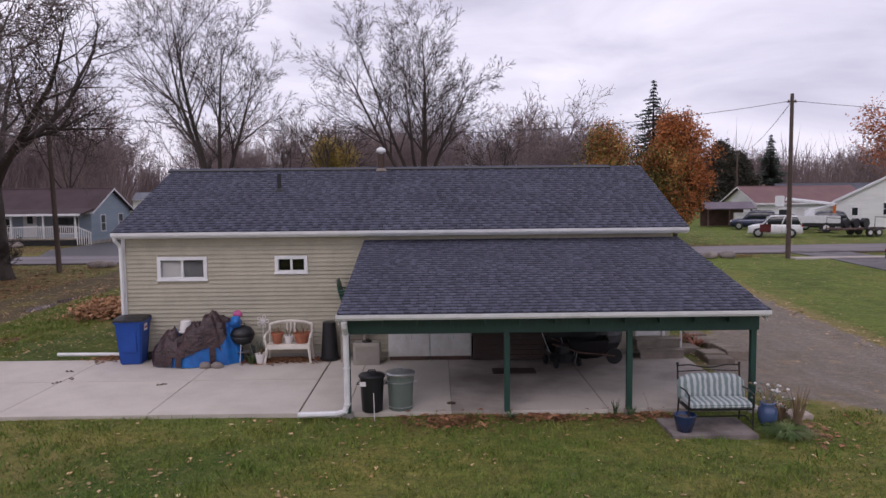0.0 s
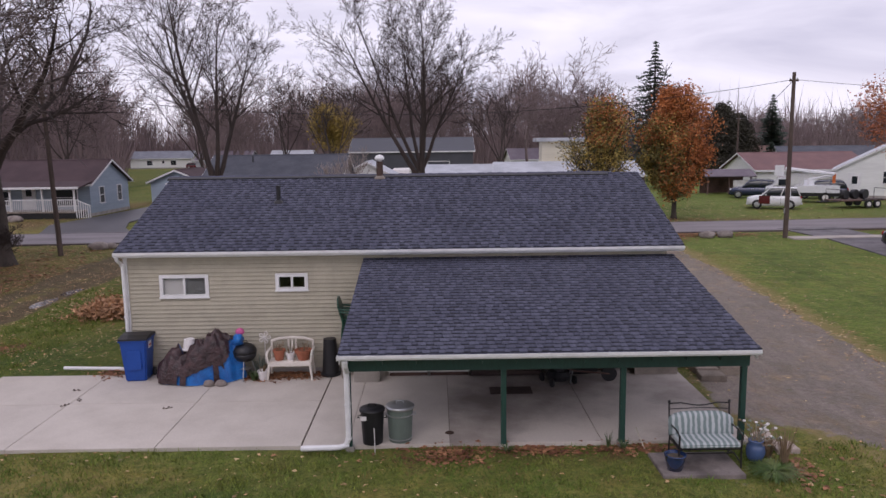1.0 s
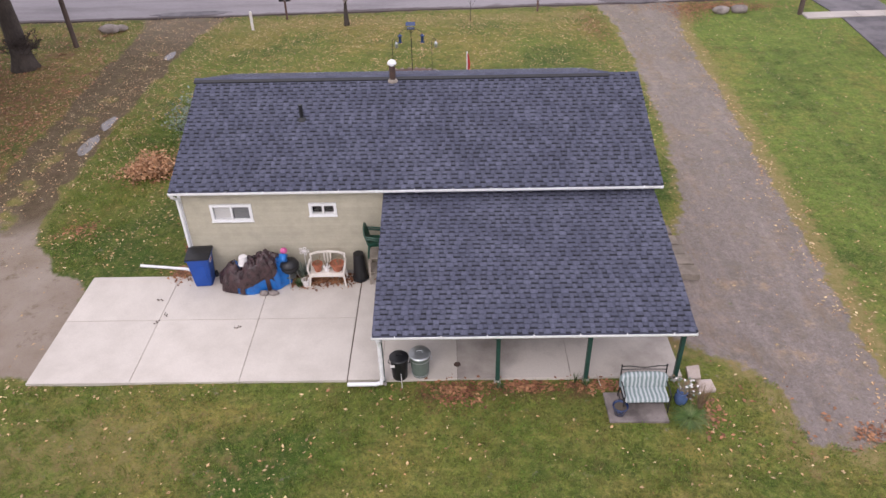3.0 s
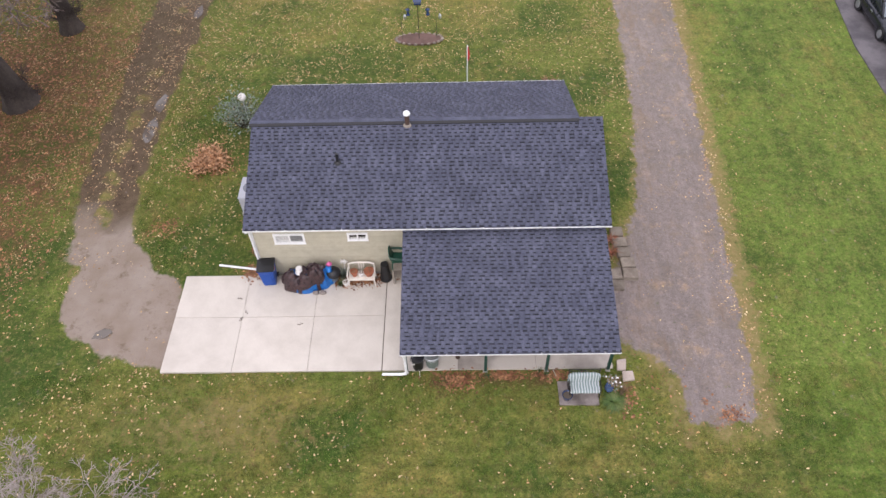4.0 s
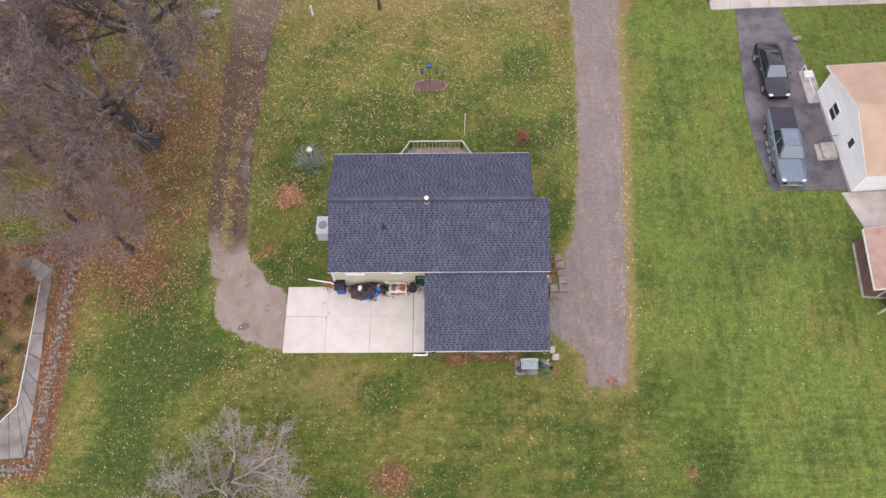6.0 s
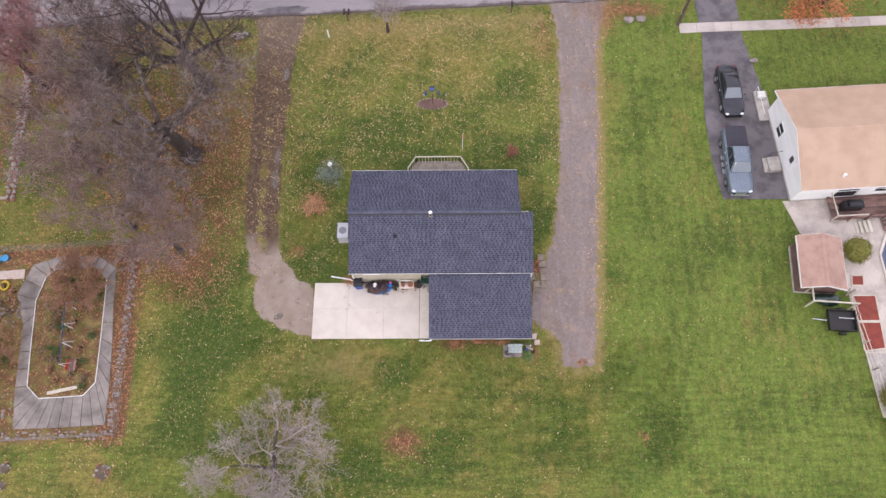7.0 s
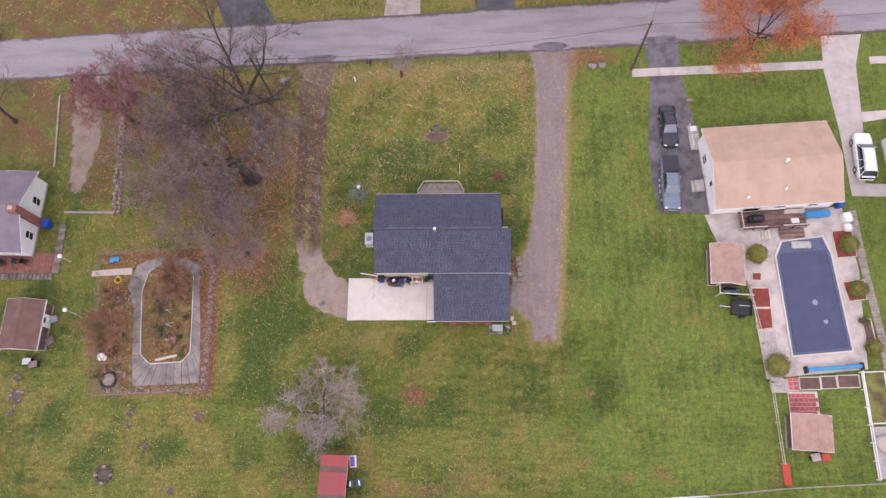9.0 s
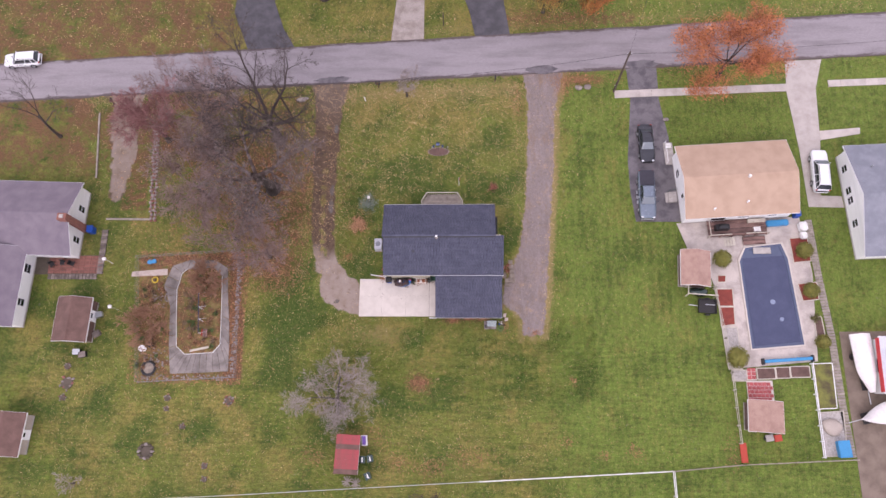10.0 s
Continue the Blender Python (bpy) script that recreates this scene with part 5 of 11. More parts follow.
building("garage", "long white garage with a maroon metal roof", "garage", (48.1, 64.8, 0), 0, 12.2, 9.0, 2.5, 4.15, M_WHITE_WALL, M_MAROON_ROOF, [("S", -2.0, 0.0, 2.7, 2.1, "garage"), ("S", 2.2, 0.0, 2.7, 2.1, "garage"), ("W", 0, 1.1, 0.8, 0.9, "window")], 0.4)
building("garage", "white gabled workshop with a white door", "garage", (53.3, 54.9, 0), 60, 10, 10.2, 2.7, 5.4, M_WHITE_WALL, M_WHITE_ROOF, [("W", 3.4, 0.2, 0.95, 2.05, "door"), ("W", 0.6, 1.4, 0.9, 1.1, "window"), ("W", -2.4, 1.4, 0.9, 1.1, "window")], 0.3)


def pavilion():
    root = thing("garden_shelter", "open brown timber shelter with a dark roof", "shelter", (38.4, 59.8, 0), -4)
    for x in (-2.2, 0, 2.2):
        for y in (-1.3, 1.3):
            part("post", Shape().box(x - 0.07, x + 0.07, y - 0.07, y + 0.07, 0, 1.95), M_BROWN_WOOD, root)
    part("back_wall", Shape().box(-2.2, 2.2, 1.3, 1.36, 0, 1.9), M_BROWN_WOOD, root)
    part("lattice", Shape().box(0.4, 2.2, -1.32, -1.28, 0.1, 1.5), M_WHITE_DULL, root)
    for s in (-1, 1):
        a = [(s * 1.75, 1.85), (s * 1.75, 1.95), (0, 2.6), (0, 2.5)]
        part("roof", Shape().along_x(a if s < 0 else a[::-1], -2.6, 2.6), M_MAUVE_ROOF, root)


pavilion()
FAR = [("white ranch house far across the fields", -68, 186, 8, 16, M_WHITE_WALL, M_GREY_ROOF), ("grey house among bare trees", -40, 150, -6, 12, M_GREY_WALL, M_MAUVE_ROOF),
       ("tan house with a slate roof on a side street", 66, 92, -14, 13, M_TAN_WALL, M_SLATE_ROOF), ("brown roofed house far along the street", 78, 84, 20, 11, M_CREAM_WALL, M_BROWN_ROOF),
       ("pale house behind the garages", 60, 112, 0, 13, M_GREY_WALL, M_BROWN_ROOF), ("white house at the edge of the woods", 27, 118, 5, 12, M_WHITE_WALL, M_MAUVE_ROOF),
       ("white mobile home near the woods", -25, 150, -2, 9, M_WHITE_WALL, M_WHITE_ROOF), ("brown house behind the blue house", -58, 118, 10, 13, M_TAN_WALL, M_BROWN_ROOF),
       ("grey roofed house at the end of the street", 96, 100, 12, 14, M_WHITE_WALL, M_GREY_ROOF)]
for lab, x, y, tr, ln_, wm, rm in FAR:
    building("house", lab, "house", (x, y, 0), tr, ln_, 8, 2.8, 4.6, wm, rm, [("S", -3, 0.9, 1.4, 1.2, "window"), ("S", 0.5, 0.3, 1.0, 2.0, "door"), ("S", 3.2, 0.9, 1.4, 1.2, "window")], 0.4, "far houses")

# ---- trees ----
def limbs(rnd, trunk, crown, p, d, length, r, lev, spec):
    """One limb and all that grows from it."""
    segs = spec["segs"][lev]
    pts, rads, dirs = [p], [r], [d]
    q = p
    end = spec["taper"][lev]
    for s in range(segs):
        w = spec["wig"][lev]
        d = (d + Vector((rnd.gauss(0, w), rnd.gauss(0, w), rnd.gauss(0, w) + spec["up"][lev]))).normalized()
        q = q + d * (length / segs)
        pts.append(q)
        rads.append(max(r * (1 - (1 - end) * (s + 1) / segs), spec["thin"]))
        dirs.append(d)
    (trunk if lev == 0 else crown).tube(pts, rads, spec["sides"][lev], cap=False)
    if lev + 1 >= len(spec["kids"]) + 1:
        return
    kids = spec["kids"][lev]
    turn = rnd.uniform(0, 6.28)
    for k in range(kids):
        lo = spec["from"][lev]
        u = lo + (1 - lo) * ((k + rnd.random() * 0.8) / kids)
        i = min(int(u * segs), segs - 1)
        f = u * segs - i
        pos = pts[i].lerp(pts[i + 1], min(f, 1))
        dd = dirs[i + 1]
        turn += 2.4 + rnd.uniform(-0.5, 0.5)
        side = dd.orthogonal().normalized()
        side = (Matrix.Rotation(turn, 3, dd) @ side)
        ang = radians(spec["angle"][lev] * rnd.uniform(0.7, 1.3))
        nd = (dd * math.cos(ang) + side * math.sin(ang)).normalized()
        limbs(rnd, trunk, crown, pos, nd, length * spec["ratio"][lev] * rnd.uniform(0.75, 1.15) * (1.12 - 0.42 * u if lev else 1), max(rads[i] * spec["thick"][lev] * (1 - 0.3 * u), spec["thin"]), lev + 1, spec)


def spec_of(kids, **kw):
    n = len(kids) + 1
    base = dict(kids=kids, segs=[4, 6, 4, 3, 2, 2][:n], sides=[10, 7, 5, 4, 3, 3][:n], wig=[0.05, 0.09, 0.09, 0.08, 0.07, 0.07][:n], up=[0.02, 0.05, 0.06, 0.06, 0.06, 0.05][:n],
                taper=[0.7, 0.14, 0.18, 0.25, 0.3, 0.3][:n], ratio=[1.6, 0.5, 0.52, 0.58, 0.62, 0.62][:n], thick=[0.62, 0.5, 0.5, 0.55, 0.6, 0.6][:n], angle=[26, 36, 38, 36, 34, 34][:n],
                thin=0.009)
    base["from"] = [0.6, 0.3, 0.22, 0.2, 0.15, 0.15][:n]
    base.update(kw)
    return base


def bare_tree(name, label, at, seed, trunk_len, trunk_r, spec, lean=(0, 0), bark=None, twig=None, turn=0.0, group="bare trees", size=1.0):
    rnd = random.Random(seed)
    trunk, crown = Shape(), Shape()
    # flared foot
    trunk.lathe([(trunk_r * 1.7, -0.15), (trunk_r * 1.35, 0.15), (trunk_r * 1.08, 0.5), (trunk_r, 0.8)], 10)
    limbs(rnd, trunk, crown, Vector((0, 0, 0.5)), Vector((lean[0], lean[1], 1)).normalized(), trunk_len, trunk_r, 0, spec)
    trunk.v, crown.v = [tuple(c * size for c in p) for p in trunk.v], [tuple(c * size for c in p) for p in crown.v]
    root = thing(name, label, "tree", (*at, 0), turn, group)
    part("trunk", trunk, bark or M_BARK, root, smooth=True)
    part("crown", crown, twig or M_TWIG, root)
    return root


tall = dict(thick=[0.72, 0.6, 0.56, 0.55, 0.6, 0.6], segs=[3, 7, 5, 3, 2, 1], wig=[0.04, 0.045, 0.04, 0.04, 0.04, 0.04], up=[0.02, 0.035, 0.03, 0.02, 0.01, 0.01], taper=[0.8, 0.12, 0.16, 0.25, 0.4, 0.5])
broad = dict(segs=[3, 6, 5, 3, 2, 1], wig=[0.06, 0.13, 0.12, 0.1, 0.08, 0.08], up=[0.02, 0.04, 0.03, 0.02, 0.02, 0.02], thin=0.0105)
bare_tree("bare_tree", "tall bare maple with three long forked leaders across the street", (-9.1, 38.1), 3, 2.0, 0.34, spec_of([4, 10, 9, 7, 4], ratio=[5.6, 0.5, 0.42, 0.44, 0.5, 0.6], angle=[21, 38, 36, 34, 30, 30], thin=0.0072, **tall), size=1.3, turn=35)
bare_tree("bare_tree", "tall bare tree with a rounded crown across the street", (6.6, 40.6), 11, 2.6, 0.3, spec_of([7, 9, 8, 7, 4], ratio=[3.9, 0.46, 0.42, 0.44, 0.5, 0.6], angle=[25, 38, 36, 34, 30, 30], thin=0.0072, **tall), size=1.25)
bare_tree("bare_tree", "large bare tree with heavy low limbs beside a pole", (-13.5, 17.9), 7, 4.2, 0.36, spec_of([7, 8, 7, 6, 3], ratio=[1.9, 0.5, 0.44, 0.45, 0.5, 0.6], angle=[40, 44, 40, 36, 36, 36], thick=[0.75, 0.62, 0.55, 0.55, 0.6, 0.6], **{**broad, "thin": 0.008}), size=1.3, turn=20, twig=M_TWIG)
bare_tree("bare_tree", "dark bare oak above brown leaf litter", (-14.0, 11.5), 19, 3.4, 0.46, spec_of([7, 8, 7, 6, 2], ratio=[1.9, 0.52, 0.54, 0.6, 0.6, 0.6], angle=[42, 44, 40, 40, 40, 40], **broad), lean=(-0.15, 0.12), size=1.35, twig=M_TWIG_OAK)
bare_tree("shrub", "dark tangle of brush round the oak trunk", (-13.9, 11.3), 91, 0.5, 0.06, spec_of([14, 6, 5, 4], ratio=[4.0, 0.5, 0.5, 0.55, 0.6], angle=[58, 40, 40, 45, 48], thin=0.012), size=0.6)
bare_tree("shrub", "dark brush at the foot of a bare tree", (-13.3, 17.6), 92, 0.4, 0.05, spec_of([12, 6, 5, 3], ratio=[3.6, 0.5, 0.5, 0.55, 0.6], angle=[56, 40, 40, 45, 48], thin=0.012), size=0.8)
bare_tree("bare_tree", "small bare tree with reddish twigs near the track", (-13.8, 3.0), 23, 1.4, 0.11, spec_of([7, 8, 7, 6], ratio=[1.9, 0.5, 0.52, 0.55, 0.6], angle=[44, 44, 45, 45, 48], thin=0.01), size=1.6, twig=M_TWIG_RED)
bare_tree("bare_tree", "reddish bare tree among leaf litter", (-17.8, 5.0), 24, 1.6, 0.11, spec_of([7, 8, 7, 6], ratio=[1.9, 0.5, 0.52, 0.55, 0.6], angle=[44, 44, 45, 45, 48], thin=0.01), size=1.6, twig=M_TWIG_RED)
bare_tree("bare_tree", "bare tree at the edge of the litter", (-21.5, 10.0), 25, 2.0, 0.16, spec_of([7, 8, 7, 6, 2], ratio=[1.9, 0.54, 0.56, 0.6, 0.6, 0.6], angle=[42, 44, 40, 40, 40, 40], **broad), size=1.6, twig=M_TWIG_RED)
bare_tree("bare_tree", "bare tree overhanging the street verge", (-21.5, 19.0), 29, 2.8, 0.22, spec_of([7, 8, 7, 6, 2], ratio=[1.7, 0.54, 0.56, 0.6, 0.6, 0.6], angle=[40, 44, 40, 40, 40, 40], **broad), size=1.45, twig=M_TWIG_RED)
bare_tree("bare_tree", "bare tree with red-brown twigs beside a garden drive", (-27.5, 18.0), 30, 2.4, 0.18, spec_of([7, 8, 7, 6, 2], ratio=[1.7, 0.54, 0.56, 0.6, 0.6, 0.6], angle=[40, 44, 40, 40, 40, 40], **broad), size=1.45, twig=M_TWIG_ROSE)
bare_tree("bare_tree", "slender bare tree on the neighbouring verge", (-41.3, 18.6), 31, 3.4, 0.13, spec_of([4, 5, 4, 3], ratio=[1.6, 0.5, 0.52, 0.55, 0.6]), size=1.4)


def ornamental_tree():
    """A leaning old fruit tree: a dark trunk, crooked pale limbs to all sides and a haze of fine twigs."""
    rnd = random.Random(37)
    trunk, crown = Shape(), Shape()
    trunk.lathe([(0.3, -0.15), (0.24, 0.1), (0.19, 0.4)], 10)
    trunk.tube([(0, 0, 0.2), (0.05, 0.5, 1.0), (0.2, 1.2, 1.9), (0.35, 2.0, 2.7), (0.6, 2.9, 3.4)], [0.2, 0.17, 0.15, 0.11, 0.07], 9)
    trunk.tube([(0.05, 0.5, 1.0), (-0.6, 0.6, 1.7), (-1.6, 0.7, 2.3), (-2.6, 0.6, 2.7)], [0.14, 0.11, 0.08, 0.05], 7)
    spec = spec_of([7, 6, 5, 3], segs=[7, 5, 4, 3, 2], sides=[6, 5, 4, 3, 3], wig=[0.2, 0.22, 0.2, 0.16, 0.12], up=[0.0, 0.03, 0.01, -0.01, -0.02], taper=[0.3, 0.3, 0.35, 0.4, 0.5],
                   ratio=[0.66, 0.62, 0.56, 0.5, 0.5], thick=[0.62, 0.55, 0.55, 0.6, 0.6], angle=[48, 48, 46, 44, 44], thin=0.0085)
    spec["from"] = [0.15, 0.15, 0.15, 0.15, 0.15]
    starts = [((0.6, 2.9, 3.4), (0.1, 1, 0.25), 2.2, 0.055), ((0.35, 2.0, 2.7), (1, 0.55, 0.2), 3.3, 0.07), ((0.35, 2.0, 2.7), (1, -0.1, 0.3), 3.6, 0.065), ((0.2, 1.2, 1.9), (-0.8, 0.9, 0.4), 2.7, 0.065),
              ((-2.6, 0.6, 2.7), (-1, 0.1, 0.1), 2.4, 0.05), ((-1.6, 0.7, 2.3), (-0.9, 0.7, 0.4), 2.3, 0.055), ((-2.6, 0.6, 2.7), (-0.9, -0.7, 0.0), 1.9, 0.045), ((0.05, 0.5, 1.2), (0.75, -0.35, 0.7), 3.2, 0.065),
              ((0.05, 0.4, 1.1), (0.25, -1, 0.6), 3.0, 0.06), ((0, 0.3, 1.0), (-0.35, -0.8, 0.6), 2.7, 0.055), ((0.2, 1.2, 1.9), (0.5, 0.2, 1.0), 2.2, 0.06), ((-0.6, 0.6, 1.7), (-0.2, 0.2, 1.0), 2.2, 0.05)]
    for p, d, length, r in starts:
        limbs(rnd, crown, crown, Vector(p), Vector(d).normalized(), length, r, 0, spec)
    root = thing("ornamental_tree", "pale grey bare fruit tree leaning over the back lawn", "tree", (-4.9, -14.1, 0), 0, "bare trees")
    part("trunk", trunk, M_BARK, root, smooth=True)
    part("crown", crown, M_TWIG_PALE, root)
    return root


ornamental_tree()
bare_tree("young_tree", "small multi-stemmed bare tree at the lawn edge", (2.0, 23.8), 41, 0.7, 0.1, spec_of([7, 7, 6, 4], ratio=[4.2, 0.45, 0.5, 0.55, 0.6], angle=[22, 24, 30, 40, 40], thin=0.008), twig=M_TWIG_PALE, size=1.1)
bare_tree("shrub", "reddish bare shrub behind the back fence", (5.0, -24.2), 43, 0.6, 0.09, spec_of([8, 6, 5, 4], ratio=[3.2, 0.5, 0.5, 0.55, 0.6], angle=[46, 40, 40, 45, 48], thin=0.01))
bare_tree("shrub", "pinkish bare shrub on the far lawn", (-33.6, -22.6), 47, 0.5, 0.08, spec_of([7, 6, 5, 3], ratio=[3.0, 0.5, 0.5, 0.55, 0.6], angle=[46, 40, 40, 45, 48]), twig=M_TWIG_PALE)
bare_tree("bare_tree", "bare tree far along the street", (44.5, 37.5), 53, 3.0, 0.26, spec_of([5, 6, 5, 4, 2], ratio=[2.0, 0.5, 0.54, 0.6, 0.64, 0.64]))
for i, (x, y, s, hgt) in enumerate(((-2.8, 56, 59, 3.4), (-20, 70, 61, 3.8), (-33, 63, 67, 4.2), (15, 66, 71, 3.6), (28, 60, 73, 3.4), (34, 75, 79, 3.9), (-42, 52, 83, 4.0), (-12, 78, 89, 4.0))):
    bare_tree("bare_tree", "bare deciduous tree behind the houses", (x, y), s, hgt, 0.24, spec_of([5, 5, 5, 4], ratio=[2.2, 0.48, 0.52, 0.55, 0.6], thin=0.02))


def leaf_cloud(rnd, crown_pts, count, size, jitter):
    """Small folded leaves round the ends of twigs."""
    v, f = [], []
    for i in range(count):
        c = Vector(rnd.choice(crown_pts)) + Vector((rnd.gauss(0, jitter), rnd.gauss(0, jitter), rnd.gauss(0, jitter)))
        a = Vector((rnd.gauss(0, 1), rnd.gauss(0, 1), rnd.gauss(0, 0.6))).normalized()
        b = a.orthogonal().normalized()
        b = Matrix.Rotation(rnd.uniform(0, 6.28), 3, a) @ b
        s = size * rnd.uniform(0.6, 1.3)
        o = len(v)
        v += [c - a * s, c + b * s * 0.55 - Vector((0, 0, s * 0.15)), c + a * s, c - b * s * 0.55 - Vector((0, 0, s * 0.15))]
        f.append((o, o + 1, o + 2, o + 3))
    return v, f


def leafy_tree(name, label, at, seed, trunk_len, trunk_r, spec, materials, counts, size=0.11, jitter=0.28, low=0.9):
    rnd = random.Random(seed)
    trunk, crown = Shape(), Shape()
    trunk.lathe([(trunk_r * 1.6, -0.1), (trunk_r * 1.2, 0.2), (trunk_r, 0.5)], 10)
    limbs(rnd, trunk, crown, Vector((0, 0, 0.3)), Vector((0, 0, 1)), trunk_len, trunk_r, 0, spec)
    root = thing(name, label, "tree", (*at, 0))
    part("trunk", trunk, M_BARK, root, smooth=True)
    part("branch_work", crown, M_TWIG, root)
    tips = crown.v[::3]
    tips = [p for p in tips if p[2] > trunk_len * low]
    for m, n in zip(materials, counts):
        v, f = leaf_cloud(rnd, tips, n, size, jitter)
        ob = big_mesh("foliage", v, f, m)
        ob.parent = root
        tagged(ob, kind="stuff")
    return root


M_ORANGE = surface("orange_leaves", (0.46, 0.165, 0.042), (0.33, 0.11, 0.035), rough=0.7, big=0.5, spread=0.45, island=True, bump=0)
M_PALE_ORANGE = surface("pale_orange_leaves", (0.47, 0.16, 0.065), (0.36, 0.12, 0.06), rough=0.7, big=0.5, spread=0.35, island=True, bump=0)
M_YELLOW = surface("yellow_green_leaves", (0.38, 0.27, 0.06), (0.19, 0.18, 0.05), rough=0.7, big=0.6, spread=0.4, island=True, bump=0)
M_GOLD = surface("golden_leaves", (0.42, 0.3, 0.07), (0.34, 0.25, 0.06), rough=0.7, big=0.6, spread=0.35, island=True, bump=0)
M_OLIVE = surface("olive_leaves", (0.1, 0.1, 0.03), (0.15, 0.12, 0.04), rough=0.7, big=0.6, spread=0.4, island=True, bump=0)
M_NEEDLE = surface("dark_needles", (0.06, 0.085, 0.068), (0.085, 0.11, 0.088), rough=0.8, big=0.8, spread=0.4, island=True, bump=0)


def upright_maple(label, at, seed, h, r, low, bands, lean=0.0, size=0.095):
    """An egg-shaped crown on many steep limbs that fan out low on the trunk; leaves by bands of height and side."""
    rnd = random.Random(seed)
    trunk, wood = Shape(), Shape()
    trunk.lathe([(0.3, -0.1), (0.22, 0.2), (0.18, 0.7), (0.17, 1.4)], 10)
    tips = []
    for i in range(150):
        u, a = rnd.random() ** 0.75, i * 2.4 + rnd.uniform(-0.4, 0.4)
        reach = r * math.sin(math.pi * (0.06 + 0.9 * u) ** 1.1) ** 0.75 * (0.86 + 0.12 * math.sin(3 * a + 4 * u + seed) + 0.1 * math.sin(5 * a - 6 * u)) * rnd.uniform(0.55, 1.06)
        z = low + (h - low) * u
        root_z = min(0.9 + 0.42 * z * rnd.uniform(0.4, 1.0), z - 0.4)
        x, y = reach * math.cos(a) + lean * u, reach * math.sin(a)
        mid = (x * 0.55, y * 0.55, root_z + 0.42 * (z - root_z))
        wood.tube([(lean * 0.3 * u, 0, max(root_z, 0.6)), mid, (x, y, z)], [0.05 if i % 4 else 0.085, 0.028, 0.008], 5, cap=False)
        for k in range(9):
            w = rnd.uniform(0.42, 1.0)
            base = Vector(mid).lerp(Vector((x, y, z)), (w - 0.42) / 0.58)
            tip = base + Vector((rnd.gauss(0, 0.3), rnd.gauss(0, 0.3), rnd.uniform(0.1, 0.6)))
            wood.tube([tuple(base), tuple(tip)], [0.012, 0.006], 3, cap=False)
            tips += [tuple(base.lerp(tip, 0.5)), tuple(tip)]
    wood.tube([(0, 0, 1.3), (lean * 0.4, 0.05, h * 0.5), (lean, 0, h * 0.9)], [0.16, 0.09, 0.02], 7)
    ob = thing("maple_tree", label, "tree", (*at, 0))
    part("trunk", trunk, M_BARK, ob, smooth=True)
    part("branch_work", wood, M_TWIG, ob)
    for material, n, lo, hi, west, east in bands:
        some = [p for p in tips if lo <= (p[2] - low) / (h - low) <= hi and west <= p[0] / r <= east]
        v, f = leaf_cloud(rnd, some, n, size, 0.26)
        leaf = big_mesh("foliage", v, f, material)
        leaf.parent = ob
        tagged(leaf, kind="stuff")


upright_maple("dense egg-shaped maple with orange autumn leaves beside the street", (25.0, 35.6), 5, 9.3, 3.05, 1.4,
              ((M_ORANGE, 31000, -0.2, 1.2, -0.35, 2), (M_ORANGE, 6000, 0.5, 1.2, -2, -0.1), (M_YELLOW, 9000, -0.2, 0.75, -2, -0.1), (M_OLIVE, 7000, -0.2, 0.7, -2, 0.1), (M_OLIVE, 3000, -0.2, 0.35, -2, 2)), 0.2)
upright_maple("maple with thinning yellow leaves and bare lower twigs", (19.3, 35.6), 9, 8.7, 3.1, 1.2,
              ((M_YELLOW, 6500, 0.35, 1.2, -0.2, 2), (M_OLIVE, 3500, 0.1, 0.9, -2, 2), (M_GOLD, 2500, -0.1, 0.6, -2, 0.6), (M_ORANGE, 4200, 0.55, 1.2, -0.2, 2)), 0.5)
leafy_tree("maple_tree", "half bare maple with pale orange leaves over the sidewalk", (40.7, 26.2), 15, 3.6, 0.22, spec_of([8, 7, 5, 4], ratio=[1.6, 0.54, 0.6, 0.64, 0.64], angle=[50, 42, 45, 45, 48]), (M_PALE_ORANGE, M_ORANGE), (22000, 9000), 0.085, 0.3, 0.6)
leafy_tree("birch_tree", "slim tree with faded yellow leaves behind a grey house", (-3.4, 60.5), 21, 6.0, 0.14, spec_of([8, 5, 4, 3], ratio=[0.5, 0.5, 0.55, 0.6, 0.6], angle=[30, 35, 40, 45, 48]), (M_GOLD,), (8000,), 0.13, 0.4)


